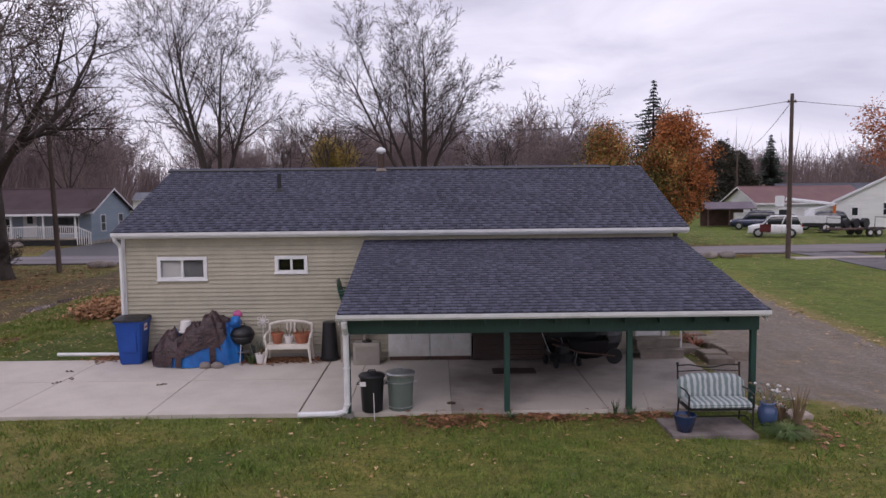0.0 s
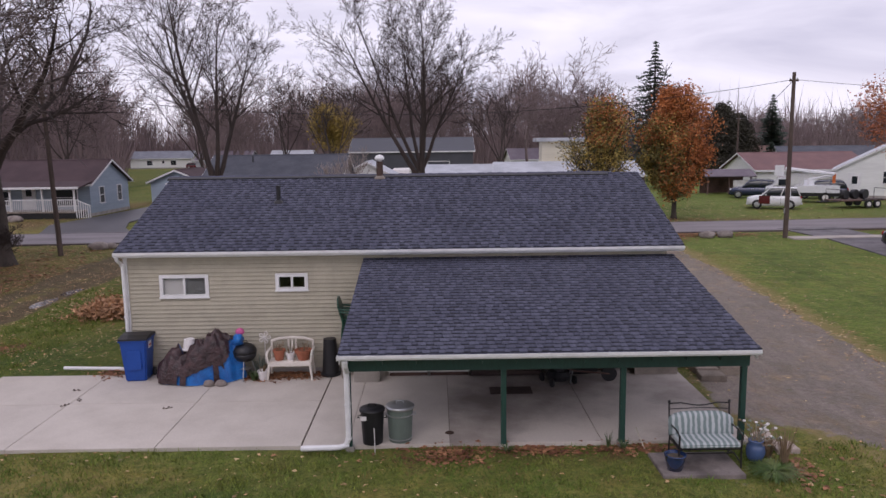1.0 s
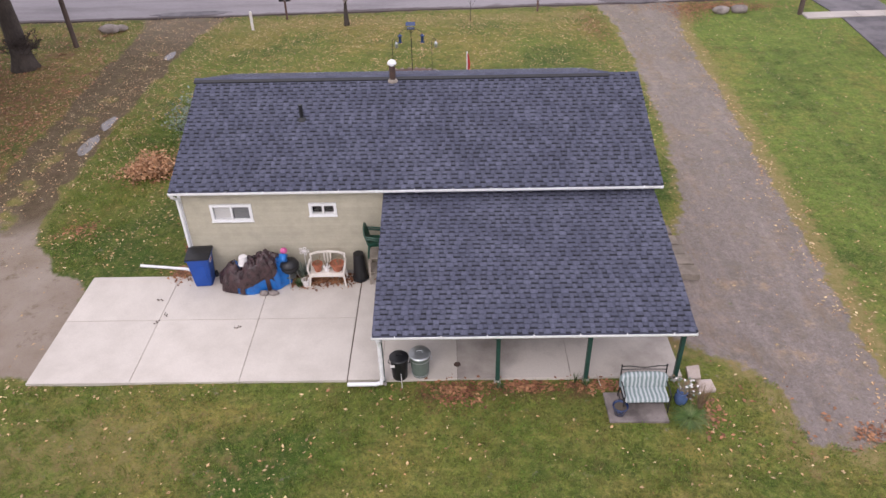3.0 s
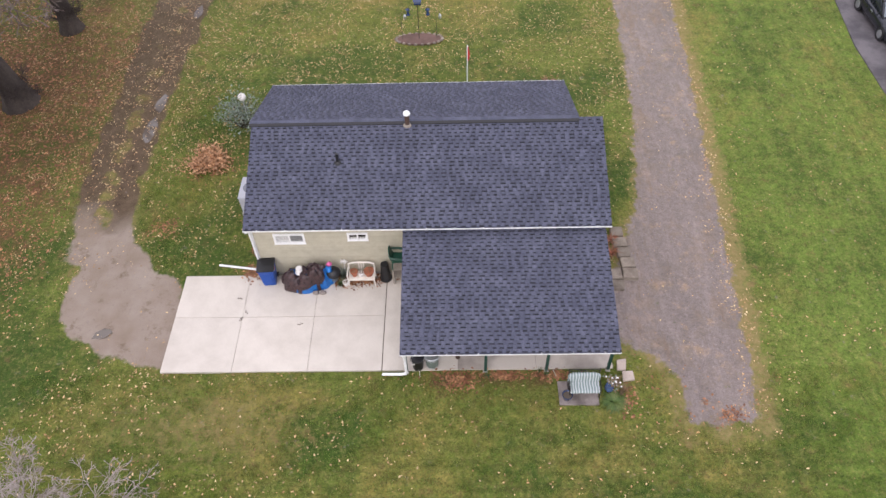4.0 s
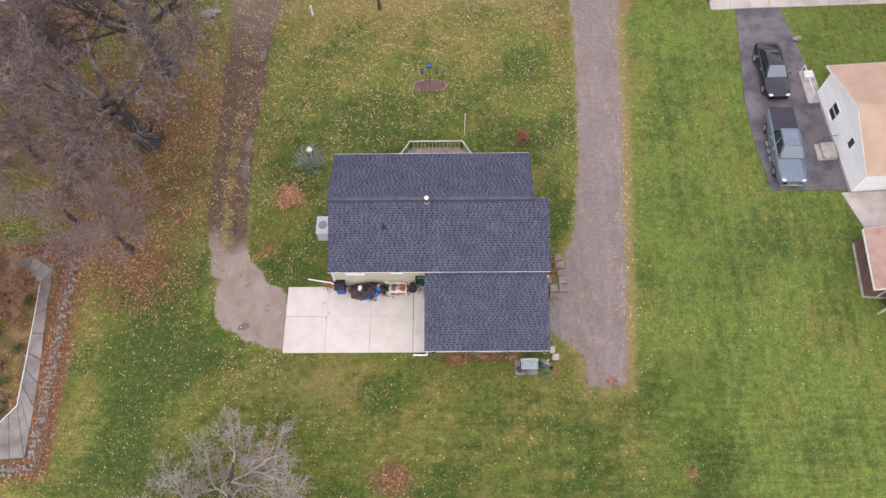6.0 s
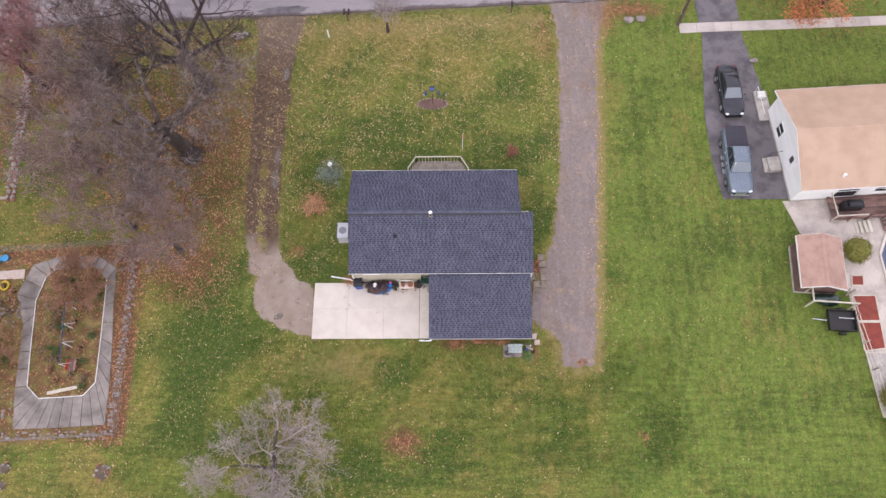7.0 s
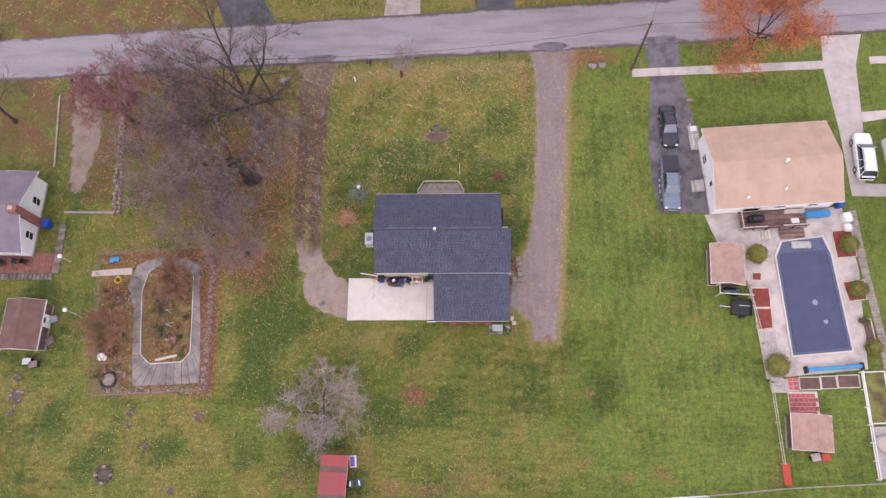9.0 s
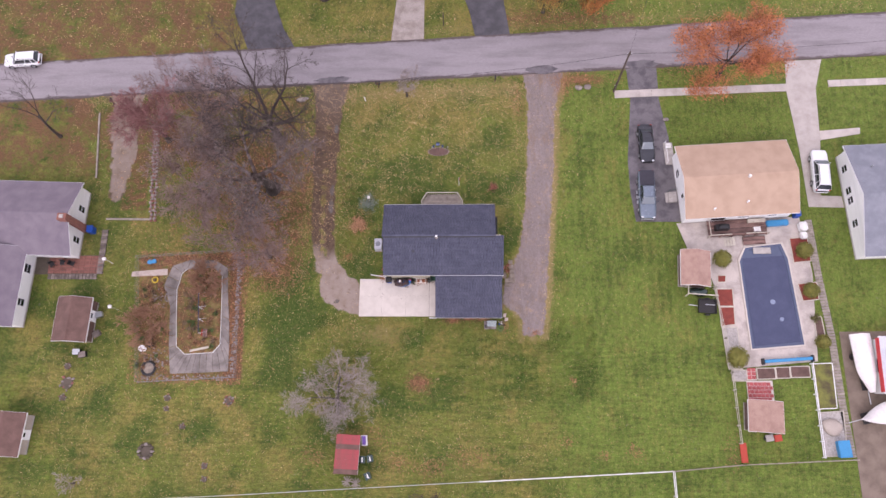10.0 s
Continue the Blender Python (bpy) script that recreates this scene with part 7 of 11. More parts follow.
def resin_bench():
    root = thing("garden_bench", "cream moulded resin garden bench carrying flower pots", "bench", (4.1, -0.08, TOP_Z))
    part("seat", Shape().box(-0.5, 0.5, -0.2, 0.2, 0.40, 0.44), M_RESIN_WHITE, root, bevel=0.012)
    part("apron", Shape().box(-0.5, 0.5, -0.21, -0.185, 0.33, 0.41), M_RESIN_WHITE, root, bevel=0.006)
    for sx in (-1, 1):
        for sy in (-1, 1):
            part("leg", Shape().tube([(sx * 0.48, sy * 0.17, 0.41), (sx * 0.53, sy * 0.22, 0.0)], [0.04, 0.028], 6), M_RESIN_WHITE, root)
        part("armrest", Shape().tube([(sx * 0.5, -0.2, 0.42), (sx * 0.53, -0.22, 0.6), (sx * 0.53, -0.1, 0.66), (sx * 0.52, 0.2, 0.68)], 0.03, 6), M_RESIN_WHITE, root)
        part("back_post", Shape().tube([(sx * 0.49, 0.19, 0.42), (sx * 0.5, 0.24, 0.86)], 0.03, 6), M_RESIN_WHITE, root)
    part("top_rail", Shape().tube([(-0.5, 0.24, 0.84), (-0.3, 0.25, 0.9), (0, 0.25, 0.92), (0.3, 0.25, 0.9), (0.5, 0.24, 0.84)], 0.035, 7), M_RESIN_WHITE, root)
    for x in (-0.09, 0.0, 0.09):
        part("back_slat", Shape().box(x - 0.022, x + 0.022, 0.215, 0.235, 0.44, 0.9), M_RESIN_WHITE, root, bevel=0.004)
    z = TOP_Z + 0.44
    flower_pot("terracotta pot with dead stems on the bench", (3.83, -0.1, z), 0.14, 0.26, M_TERRA, 1, M_DRYSTEM)
    flower_pot("white glazed pot on the bench", (4.1, -0.12, z), 0.105, 0.19, M_FLOWER, 2, M_DRYSTEM)
    flower_pot("wide terracotta pot with dead stems on the bench", (4.4, -0.07, z), 0.19, 0.24, M_TERRA, 3, M_DRYSTEM)
    flower_pot("small white pot beside the bench", (3.46, -0.26, TOP_Z), 0.12, 0.24, M_FLOWER, 4, M_DRYSTEM)
    wr = thing("wire_ornament", "white wire ornament hanging above the clutter", "ornament", (3.42, 0.22, 0.85))
    for k in range(5):
        a = k * 1.2566
        part("loop", Shape().tube([(0, 0, 0.1), (0.12 * math.cos(a) - 0.04 * math.sin(a), 0, 0.1 + 0.12 * math.sin(a) + 0.04 * math.cos(a)), (0.15 * math.cos(a), 0, 0.1 + 0.15 * math.sin(a)), (0.12 * math.cos(a) + 0.04 * math.sin(a), 0, 0.1 + 0.12 * math.sin(a) - 0.04 * math.cos(a)), (0, 0, 0.1)], 0.012, 5), M_FLOWER, wr)
    part("stake", Shape().tube([(0, 0, -0.8), (0, 0, 0.1)], 0.01, 5), M_FLOWER, wr)


resin_bench()
tub = thing("planter_tub", "tall black plastic tub standing upside down", "tub", (5.02, 0.08, TOP_Z))
part("body", Shape().lathe([(0.225, 0.0), (0.225, 0.05), (0.205, 0.06), (0.155, 0.86), (0.15, 0.9)], 20), M_BLACK, tub, bevel=0.0)
part("rim", Shape().lathe([(0.22, 0.0), (0.245, 0.01), (0.245, 0.05), (0.22, 0.06)], 20), M_BLACK, tub)


def resin_chair(at, turn, label):
    root = thing("resin_chair", label, "chair", at, turn, "green chairs")
    part("seat", Shape().box(-0.23, 0.23, -0.22, 0.22, 0.38, 0.41), M_RESIN_GREEN, root, bevel=0.01)
    part("backrest", Shape().add([(-0.24, 0.2, 0.4), (0.24, 0.2, 0.4), (0.26, 0.3, 0.8), (0.14, 0.32, 0.9), (-0.14, 0.32, 0.9), (-0.26, 0.3, 0.8), (-0.24, 0.23, 0.4), (0.24, 0.23, 0.4), (0.26, 0.33, 0.8), (0.14, 0.35, 0.9), (-0.14, 0.35, 0.9), (-0.26, 0.33, 0.8)],
                                [(5, 4, 3, 2, 1, 0), (6, 7, 8, 9, 10, 11), (0, 1, 7, 6), (1, 2, 8, 7), (2, 3, 9, 8), (3, 4, 10, 9), (4, 5, 11, 10), (5, 0, 6, 11)]), M_RESIN_GREEN, root)
    for sx in (-1, 1):
        part("armrest", Shape().tube([(sx * 0.26, 0.28, 0.66), (sx * 0.28, 0.0, 0.63), (sx * 0.27, -0.22, 0.58), (sx * 0.26, -0.24, 0.4)], 0.025, 6), M_RESIN_GREEN, root)
        for sy in (-1, 1):
            part("leg", Shape().tube([(sx * 0.22, sy * 0.2, 0.4), (sx * 0.26, sy * 0.24, 0)], 0.025, 6), M_RESIN_GREEN, root)
    return root


table = thing("potting_table", "grey weathered wooden potting table against the wall", "table", (5.62, 0.02, TOP_Z))
part("tabletop", Shape().box(-0.3, 0.3, -0.28, 0.28, 0.92, 0.96), M_WOOD_GREY, table, bevel=0.005)
for sx in (-1, 1):
    for sy in (-1, 1):
        part("leg", Shape().box(sx * 0.26 - 0.03, sx * 0.26 + 0.03, sy * 0.24 - 0.03, sy * 0.24 + 0.03, 0, 0.92), M_WOOD_GREY, table)
part("shelf", Shape().box(-0.28, 0.28, -0.25, 0.25, 0.42, 0.45), M_WOOD_GREY, table)
resin_chair((5.6, 0.0, TOP_Z + 0.96), 90, "dark green resin armchair stacked on a table")
resin_chair((5.6, 0.0, TOP_Z + 1.03), 90, "second dark green resin armchair nested in the stack")


def under_carport():
    ac = thing("air_conditioner", "beige window air conditioner standing under the carport", "appliance", (5.95, -0.35, TOP_Z))
    part("body", Shape().box(-0.3, 0.3, -0.2, 0.2, 0.0, 0.5), M_BEIGE, ac, bevel=0.015)
    for i in range(12):
        part("louvre", Shape().box(-0.25, 0.25, -0.215, -0.2, 0.06 + i * 0.033, 0.08 + i * 0.033), M_BEIGE, ac)
    part("lid", Shape().lathe([(0.12, 0.5), (0.11, 0.53)], 14), M_BLACK, ac)
    for i, x in enumerate((6.43, 7.41)):
        cb = thing("base_cabinet", "old white two-door kitchen base cabinet under the carport", "cabinet", (x, 0.08, TOP_Z), group="white cabinets")
        part("body", Shape().box(0, 0.97, -0.23, 0.25, 0.1, 0.86), M_WHITE_DULL, cb, bevel=0.004)
        part("plinth", Shape().box(0.03, 0.94, -0.18, 0.25, 0.0, 0.1), M_BROWN_WOOD, cb)
        for k in (0, 1):
            dr = part("door", Shape().box(0.02 + 0.475 * k, 0.475 + 0.475 * k, -0.252, -0.232, 0.13, 0.84), M_WHITE_DULL, cb, bevel=0.004)
            part("handle", Shape().tube([(0.42 + 0.13 * k, -0.254, 0.5), (0.42 + 0.13 * k, -0.28, 0.52), (0.42 + 0.13 * k, -0.28, 0.6), (0.42 + 0.13 * k, -0.254, 0.62)], 0.007, 5), M_METAL, dr)
    top = tagged(part("worktop", Shape().box(6.4, 8.41, -0.19, 0.34, TOP_Z + 0.862, TOP_Z + 0.9), M_WOOD_GREY, None, bevel=0.005), "grey worktop across the white cabinets", "worktop")
    ch = thing("storage_chest", "dark brown plank storage chest on the patio", "chest", (9.25, 0.0, TOP_Z))
    for i in range(5):
        part("plank", Shape().box(-0.84, 0.84, -0.3, -0.275, 0.04 + i * 0.115, 0.145 + i * 0.115), M_WOOD_DARK, ch)
    part("body", Shape().box(-0.84, 0.84, -0.274, 0.3, 0.03, 0.62), M_WOOD_DARK, ch)
    part("lid", Shape().box(-0.87, 0.87, -0.33, 0.31, 0.62, 0.66), M_WOOD_DARK, ch, bevel=0.006)
    tagged(part("door_mat", Shape().box(8.78, 9.72, -1.5, -1.05, TOP_Z, TOP_Z + 0.02), M_WOOD_DARK, None, bevel=0.006), "dark brown rubber mat on the concrete", "mat")
    mw = thing("lawn_mower", "dark push lawn mower with a steel handle", "mower", (10.4, -0.75, TOP_Z), 20)
    part("deck", Shape().lathe([(0.27, 0.1), (0.28, 0.2), (0.22, 0.28)], 14), M_BLACK, mw)
    part("engine", Shape().box(-0.13, 0.13, -0.13, 0.13, 0.28, 0.46), M_BLACK, mw, bevel=0.03)
    for sx in (-1, 1):
        for y in (-0.24, 0.24):
            part("wheel", Shape().tube([(sx * 0.27, y, 0.1), (sx * 0.31, y, 0.1)], 0.1, 14), M_BLACK, mw)
        part("handle_bar", Shape().tube([(sx * 0.2, 0.2, 0.25), (sx * 0.22, 0.5, 0.6), (sx * 0.2, 0.75, 0.95)], 0.012, 6), M_METAL, mw)
    part("handle_grip", Shape().tube([(-0.2, 0.75, 0.95), (0.2, 0.75, 0.95)], 0.016, 6), M_BLACK, mw)
    # added black bulk, stands for dark clutter and deep shade at the back
    cm = thing("carport_dark_bulk", "added black bulk standing for the carport's dark clutter and shade", "cover", (10.95, -0.02, TOP_Z))
    part("cover", Shape().blob((0, 0, 0.55), (0.98, 0.33, 0.62), 8, 0.14, 12, 20), M_BLACK, cm)
    # black lumps added on the chest to darken the wall's shaded foot
    sk = thing("chest_dark_bulk", "added black lumps standing for the darkness above the storage chest", "sack", (9.25, 0.04, TOP_Z + 0.66))
    for k, x in enumerate((-0.5, 0.02, 0.52)):
        part("sack", Shape().blob((x, 0, 0.34), (0.36, 0.26, 0.4), 20 + k, 0.2, 9, 14), M_BLACK, sk)
    wb = thing("wheelbarrow", "black wheelbarrow leaning in the shade of the carport", "wheelbarrow", (11.0, -0.62, TOP_Z), 84)
    part("tray", Shape().add([(-0.2, -0.3, 0.3), (0.2, -0.3, 0.3), (0.25, 0.3, 0.3), (-0.25, 0.3, 0.3), (-0.32, -0.45, 0.6), (0.32, -0.45, 0.6), (0.34, 0.45, 0.55), (-0.34, 0.45, 0.55)], [(3, 2, 1, 0), (0, 1, 5, 4), (1, 2, 6, 5), (2, 3, 7, 6), (3, 0, 4, 7)]), M_BLACK, wb)
    part("wheel", Shape().tube([(-0.04, -0.6, 0.18), (0.04, -0.6, 0.18)], 0.18, 16), M_BLACK, wb)
    for sx in (-1, 1):
        part("handle", Shape().tube([(sx * 0.1, -0.6, 0.2), (sx * 0.24, 0.2, 0.3), (sx * 0.3, 0.8, 0.5)], 0.02, 6), M_BROWN_WOOD, wb)
        part("leg", Shape().tube([(sx * 0.22, 0.25, 0.3), (sx * 0.22, 0.3, 0.0)], 0.015, 6), M_METAL, wb)


under_carport()


def trash_can(label, at, r, h, body, lid_mat, ribs):
    root = thing("trash_can", label, "trash can", at, group="trash cans")
    part("body", Shape().lathe([(r * 0.8, 0.0), (r * 0.82, 0.02), (r * 0.95, h * 0.86), (r * 0.98, h * 0.88)], 24), body, root)
    for z in ribs:
        rr = r * (0.8 + 0.17 * z / h)
        part("hoop", Shape().lathe([(rr, z - 0.014), (rr + 0.014, z - 0.008), (rr + 0.014, z + 0.008), (rr, z + 0.014)], 24), lid_mat, root)
    part("lid", Shape().lathe([(r * 1.04, h * 0.86), (r * 1.06, h * 0.9), (r * 0.98, h * 0.93), (r * 0.55, h * 0.97), (r * 0.15, h * 0.985)], 24), lid_mat, root)
    part("lid_handle", Shape().tube([(-0.07, 0, h * 0.97), (-0.06, 0, h * 1.03), (0.06, 0, h * 1.03), (0.07, 0, h * 0.97)], 0.012, 6), lid_mat, root)
    for s in (-1, 1):
        part("side_handle", Shape().tube([(s * r * 0.94, -0.07, h * 0.7), (s * (r * 0.94 + 0.05), -0.05, h * 0.69), (s * (r * 0.94 + 0.05), 0.05, h * 0.69), (s * r * 0.94, 0.07, h * 0.7)], 0.01, 5), lid_mat, root)
    return root


M_CAN_GREEN = paint("faded_green_steel", (0.15, 0.19, 0.165), 0.5, metal=0.2)
black_can = trash_can("black plastic trash can with a domed lid", (6.39, -3.98, TOP_Z), 0.23, 0.72, M_BLACK, M_BLACK, [])
part("sticker", Shape().box(-0.2, -0.09, -0.225, -0.215, 0.5, 0.58, pose(0, 0, 0)), M_FLOWER, black_can, "small white label")
trash_can("green and galvanised steel trash can beside a black one", (6.9, -3.88, TOP_Z), 0.26, 0.74, M_CAN_GREEN, M_METAL, [0.06, 0.52])
tagged(part("garden_stake", Shape().tube([(6.46, -4.35, -0.05), (6.45, -4.33, 0.45)], 0.008, 5), M_FLOWER), "thin white garden stake", "stake")
tagged(part("garden_stake", Shape().tube([(11.38, -4.45, -0.05), (11.2, -4.4, 0.42)], 0.012, 5), M_WOOD_PALE), "leaning wooden garden stake", "stake")


M_URN = paint("slate_blue_glaze", (0.06, 0.1, 0.21), 0.25, coat=0.4)


def porch_glider():
    pad = tagged(part("bench_pad", Shape().box(11.36, 12.74, -5.55, -4.62, -0.08, 0.035), M_PAD, None, bevel=0.01), "stained grey concrete pad under the garden bench", "slab")
    root = thing("garden_bench", "black iron garden bench with green striped cushions", "bench", (12.22, -5.0, 0.035))
    w = 0.53
    for sx in (-1, 1):
        part("side_frame", Shape().tube([(sx * w, -0.3, 0), (sx * w, -0.28, 0.3), (sx * w, -0.3, 0.58), (sx * w, -0.1, 0.62), (sx * w, 0.2, 0.6), (sx * w, 0.22, 0.36), (sx * w, 0.26, 0)], 0.015, 6), M_IRON, root)
        part("leg_brace", Shape().tube([(sx * w, -0.29, 0.08), (sx * w, 0.0, 0.14), (sx * w, 0.25, 0.08)], 0.012, 6), M_IRON, root)
        part("back_post", Shape().tube([(sx * w, 0.2, 0.34), (sx * w, 0.28, 0.72), (sx * w, 0.3, 0.96)], 0.015, 6), M_IRON, root)
        part("finial", Shape().blob((sx * w, 0.3, 0.97), (0.025, 0.025, 0.03), 1, 0), M_IRON, root)
    part("seat_frame", Shape().box(-w, w, -0.28, 0.22, 0.32, 0.345), M_IRON, root)
    part("top_rail", Shape().tube([(-w, 0.3, 0.94), (-0.32, 0.3, 0.95), (-0.12, 0.3, 0.91), (0, 0.3, 0.9), (0.12, 0.3, 0.91), (0.32, 0.3, 0.95), (w, 0.3, 0.94)], 0.013, 6), M_IRON, root)
    part("lower_rail", Shape().tube([(-w, 0.29, 0.84), (0, 0.29, 0.86), (w, 0.29, 0.84)], 0.01, 6), M_IRON, root)
    part("stretcher", Shape().tube([(-w, 0.0, 0.14), (w, 0.0, 0.14)], 0.012, 6), M_IRON, root)
    seat = Shape()
    prof = [(-0.31, 0.36), (-0.33, 0.41), (-0.28, 0.455), (0.1, 0.46), (0.2, 0.44), (0.2, 0.36)]
    seat.along_x(prof, -w + 0.02, w - 0.02)
    part("seat_cushion", seat, M_CUSHION, root, "green and white striped seat pad", bevel=0.02)
    back, nu, nv = Shape(), 40, 12
    pts = []
    for face in (0, 1):
        for j in range(nv + 1):
            for i in range(nu + 1):
                u, q = 2 * i / nu - 1, 2 * j / nv - 1
                round_off = (1 - 0.16 * max(q, 0) ** 3 * abs(u) ** 2)
                x = 0.57 * u * round_off
                z = 0.62 + 0.2 * q * (1 - 0.28 * max(q, 0) * abs(u) ** 4)
                puff = max(0.0, (1 - abs(u) ** 6) * (1 - abs(q) ** 4)) ** 0.5
                lump = 0.018 * noise.noise(Vector((x * 7, z * 2.5, 3.0))) + 0.012 * math.sin(26 * x + 5 * noise.noise(Vector((x * 2, z * 4, 1.0)))) * (0.6 + 0.4 * q)
                mid_y = 0.2 + 0.22 * (z - 0.66)
                pts.append((x, mid_y + (-1 if face == 0 else 1) * (0.012 + (0.065 + lump) * puff), z))
    w1 = nu + 1
    m1 = w1 * (nv + 1)
    fs = [(j * w1 + i, j * w1 + i + 1, (j + 1) * w1 + i + 1, (j + 1) * w1 + i) for j in range(nv) for i in range(nu)]
    fs += [(m1 + j * w1 + i + 1, m1 + j * w1 + i, m1 + (j + 1) * w1 + i, m1 + (j + 1) * w1 + i + 1) for j in range(nv) for i in range(nu)]
    rim = [i for i in range(nu)] + [j * w1 + nu for j in range(nv)] + [nv * w1 + i for i in range(nu, 0, -1)] + [j * w1 for j in range(nv, 0, -1)]
    fs += [(rim[(k + 1) % len(rim)], rim[k], rim[k] + m1, rim[(k + 1) % len(rim)] + m1) for k in range(len(rim))]
    back.add(pts, fs)
    part("back_cushion", back, M_CUSHION, root, "green and white striped back pad", smooth=True)
    pot = thing("flower_pot", "cobalt blue glazed pot with a dead plant", "pot", (11.62, -5.3, 0.035), group="blue pots")
    part("pot", Shape().lathe([(0.12, 0), (0.17, 0.2), (0.18, 0.26), (0.19, 0.27), (0.17, 0.28), (0.15, 0.2)], 20), M_POT_BLUE, pot, smooth=True)
    part("soil", Shape().lathe([(0.155, 0.2), (0.15, 0.22)], 16), M_JOINT, pot)
    vs = thing("garden_urn", "large blue glazed urn with faded white flowers", "pot", (13.13, -4.98, 0.0), group="blue pots")
    part("pot", Shape().lathe([(0.1, 0), (0.145, 0.08), (0.165, 0.2), (0.15, 0.3), (0.115, 0.36), (0.135, 0.395), (0.115, 0.405), (0.09, 0.36)], 22), M_URN, vs, smooth=True)
    rnd = random.Random(3)
    for i in range(46):
        a, r = rnd.uniform(-1.2, 2.4), rnd.uniform(0.06, 0.38)
        p = (r * math.cos(a), r * math.sin(a), rnd.uniform(0.44, 0.74) - 0.25 * r)
        part("stem", Shape().tube([(0.05 * math.cos(a), 0.05 * math.sin(a), 0.35), (p[0] * 0.6, p[1] * 0.6, p[2] - 0.05), p], 0.005, 3), M_DRYSTEM if i % 3 else M_SILVER, vs)
        part("flower", Shape().blob(p, (0.03, 0.03, 0.02), i, 0.4, 4, 6), (M_FLOWER, M_SILVER, M_DRYSTEM)[i % 3], vs)


porch_glider()
tuft("day_lily_clump", "arching green strap-leaved clump beside the urn", (13.25, -5.45), 11, 460, 0.38, 0.47, M_LILY, 0.013, 0.75)
tuft("dried_perennial", "tall dried brown perennial stems", (13.55, -5.15), 12, 70, 0.75, 0.22, M_DRYSTEM, 0.01, 0.1)
tuft("dried_perennial", "yellowed dry perennial behind the urn", (13.45, -4.75), 13, 50, 0.6, 0.28, M_DRYSTEM, 0.014, 0.3)
tuft("weed", "green weed at the foot of a post", (11.0, -4.35), 14, 26, 0.25, 0.16, M_PLANT, 0.014, 0.3)
tuft("weed", "green weed by the carport post", (8.86, -4.36), 15, 24, 0.18, 0.2, M_PLANT, 0.014, 0.4)
tuft("weed", "green weed growing from the slab edge", (10.75, -4.2), 16, 18, 0.35, 0.12, M_PLANT, 0.01, 0.2)


for i, poly in enumerate(([(13.55, -4.2), (13.86, -4.2), (13.94, -3.73), (13.6, -3.78)], [(13.69, -4.64), (14.12, -4.6), (14.1, -4.23), (13.72, -4.25)])):
    tagged(part("stepping_stone", Shape().prism(poly, -0.06, 0.05), M_PAD_PALE, None, bevel=0.012), "pale square concrete paver set in the grass", "stone", "stepping stones")
for i, (x, y, w, d) in enumerate(((14.5, 2.3, 0.5, 0.5), (14.55, 1.75, 0.55, 0.5), (14.62, 1.2, 0.5, 0.5), (14.7, 0.65, 0.55, 0.5), (14.72, 0.1, 0.6, 0.5), (14.1, 0.1, 0.55, 0.5), (14.1, -0.42, 0.6, 0.45), (13.75, 0.75, 0.5, 0.6))):
    tagged(part("flagstone", Shape().box(-w / 2, w / 2, -d / 2, d / 2, -0.06, 0.13 + 0.03 * math.sin(i * 5), pose(x, y, 0, 0, 0, 7 * math.sin(i * 3))), M_STONE_BROWN, None, bevel=0.02), "thick brown flagstone edging a bed beside the house", "stone", "bed edging stones")
for i, (x, y) in enumerate(((14.2, 1.9), (14.15, 1.2), (13.8, 1.6))):
    tuft("dried_perennial", "rusty red dead perennials by the steps", (x, y), 30 + i, 60, 0.35, 0.4, M_RED_PLANT, 0.02, 0.4)
lamp = thing("path_lantern", "white lantern on a short post by the steps", "lantern", (13.55, 0.6, 0.0))
part("post", Shape().tube([(0, 0, 0), (0, 0, 0.55)], 0.03, 8), M_WHITE, lamp)
part("head", Shape().lathe([(0.1, 0.55), (0.12, 0.6), (0.1, 0.85), (0.13, 0.87), (0.03, 0.97)], 8), M_WHITE, lamp)

# beside the west wall
heat = thing("heat_pump", "pale grey outdoor heat pump unit by the wall", "appliance", (-0.95, 4.3, 0))
part("base", Shape().box(-0.42, 0.42, -0.68, 0.68, -0.05, 0.08), M_CONCRETE_OLD, heat)
part("body", Shape().box(-0.4, 0.4, -0.62, 0.62, 0.08, 0.95), M_GREY_WALL, heat, bevel=0.03)
part("top", Shape().box(-0.42, 0.42, -0.64, 0.64, 0.95, 1.0), M_GREY_WALL, heat, bevel=0.015)
part("fan_grille", Shape().lathe([(0.3, 1.0), (0.29, 1.012), (0.1, 1.014)], 20), M_GREY_ROOF, heat)
for i in range(10):
    part("louvre", Shape().box(-0.42, -0.4, -0.55, 0.55, 0.16 + i * 0.075, 0.2 + i * 0.075), M_GREY_WALL, heat)


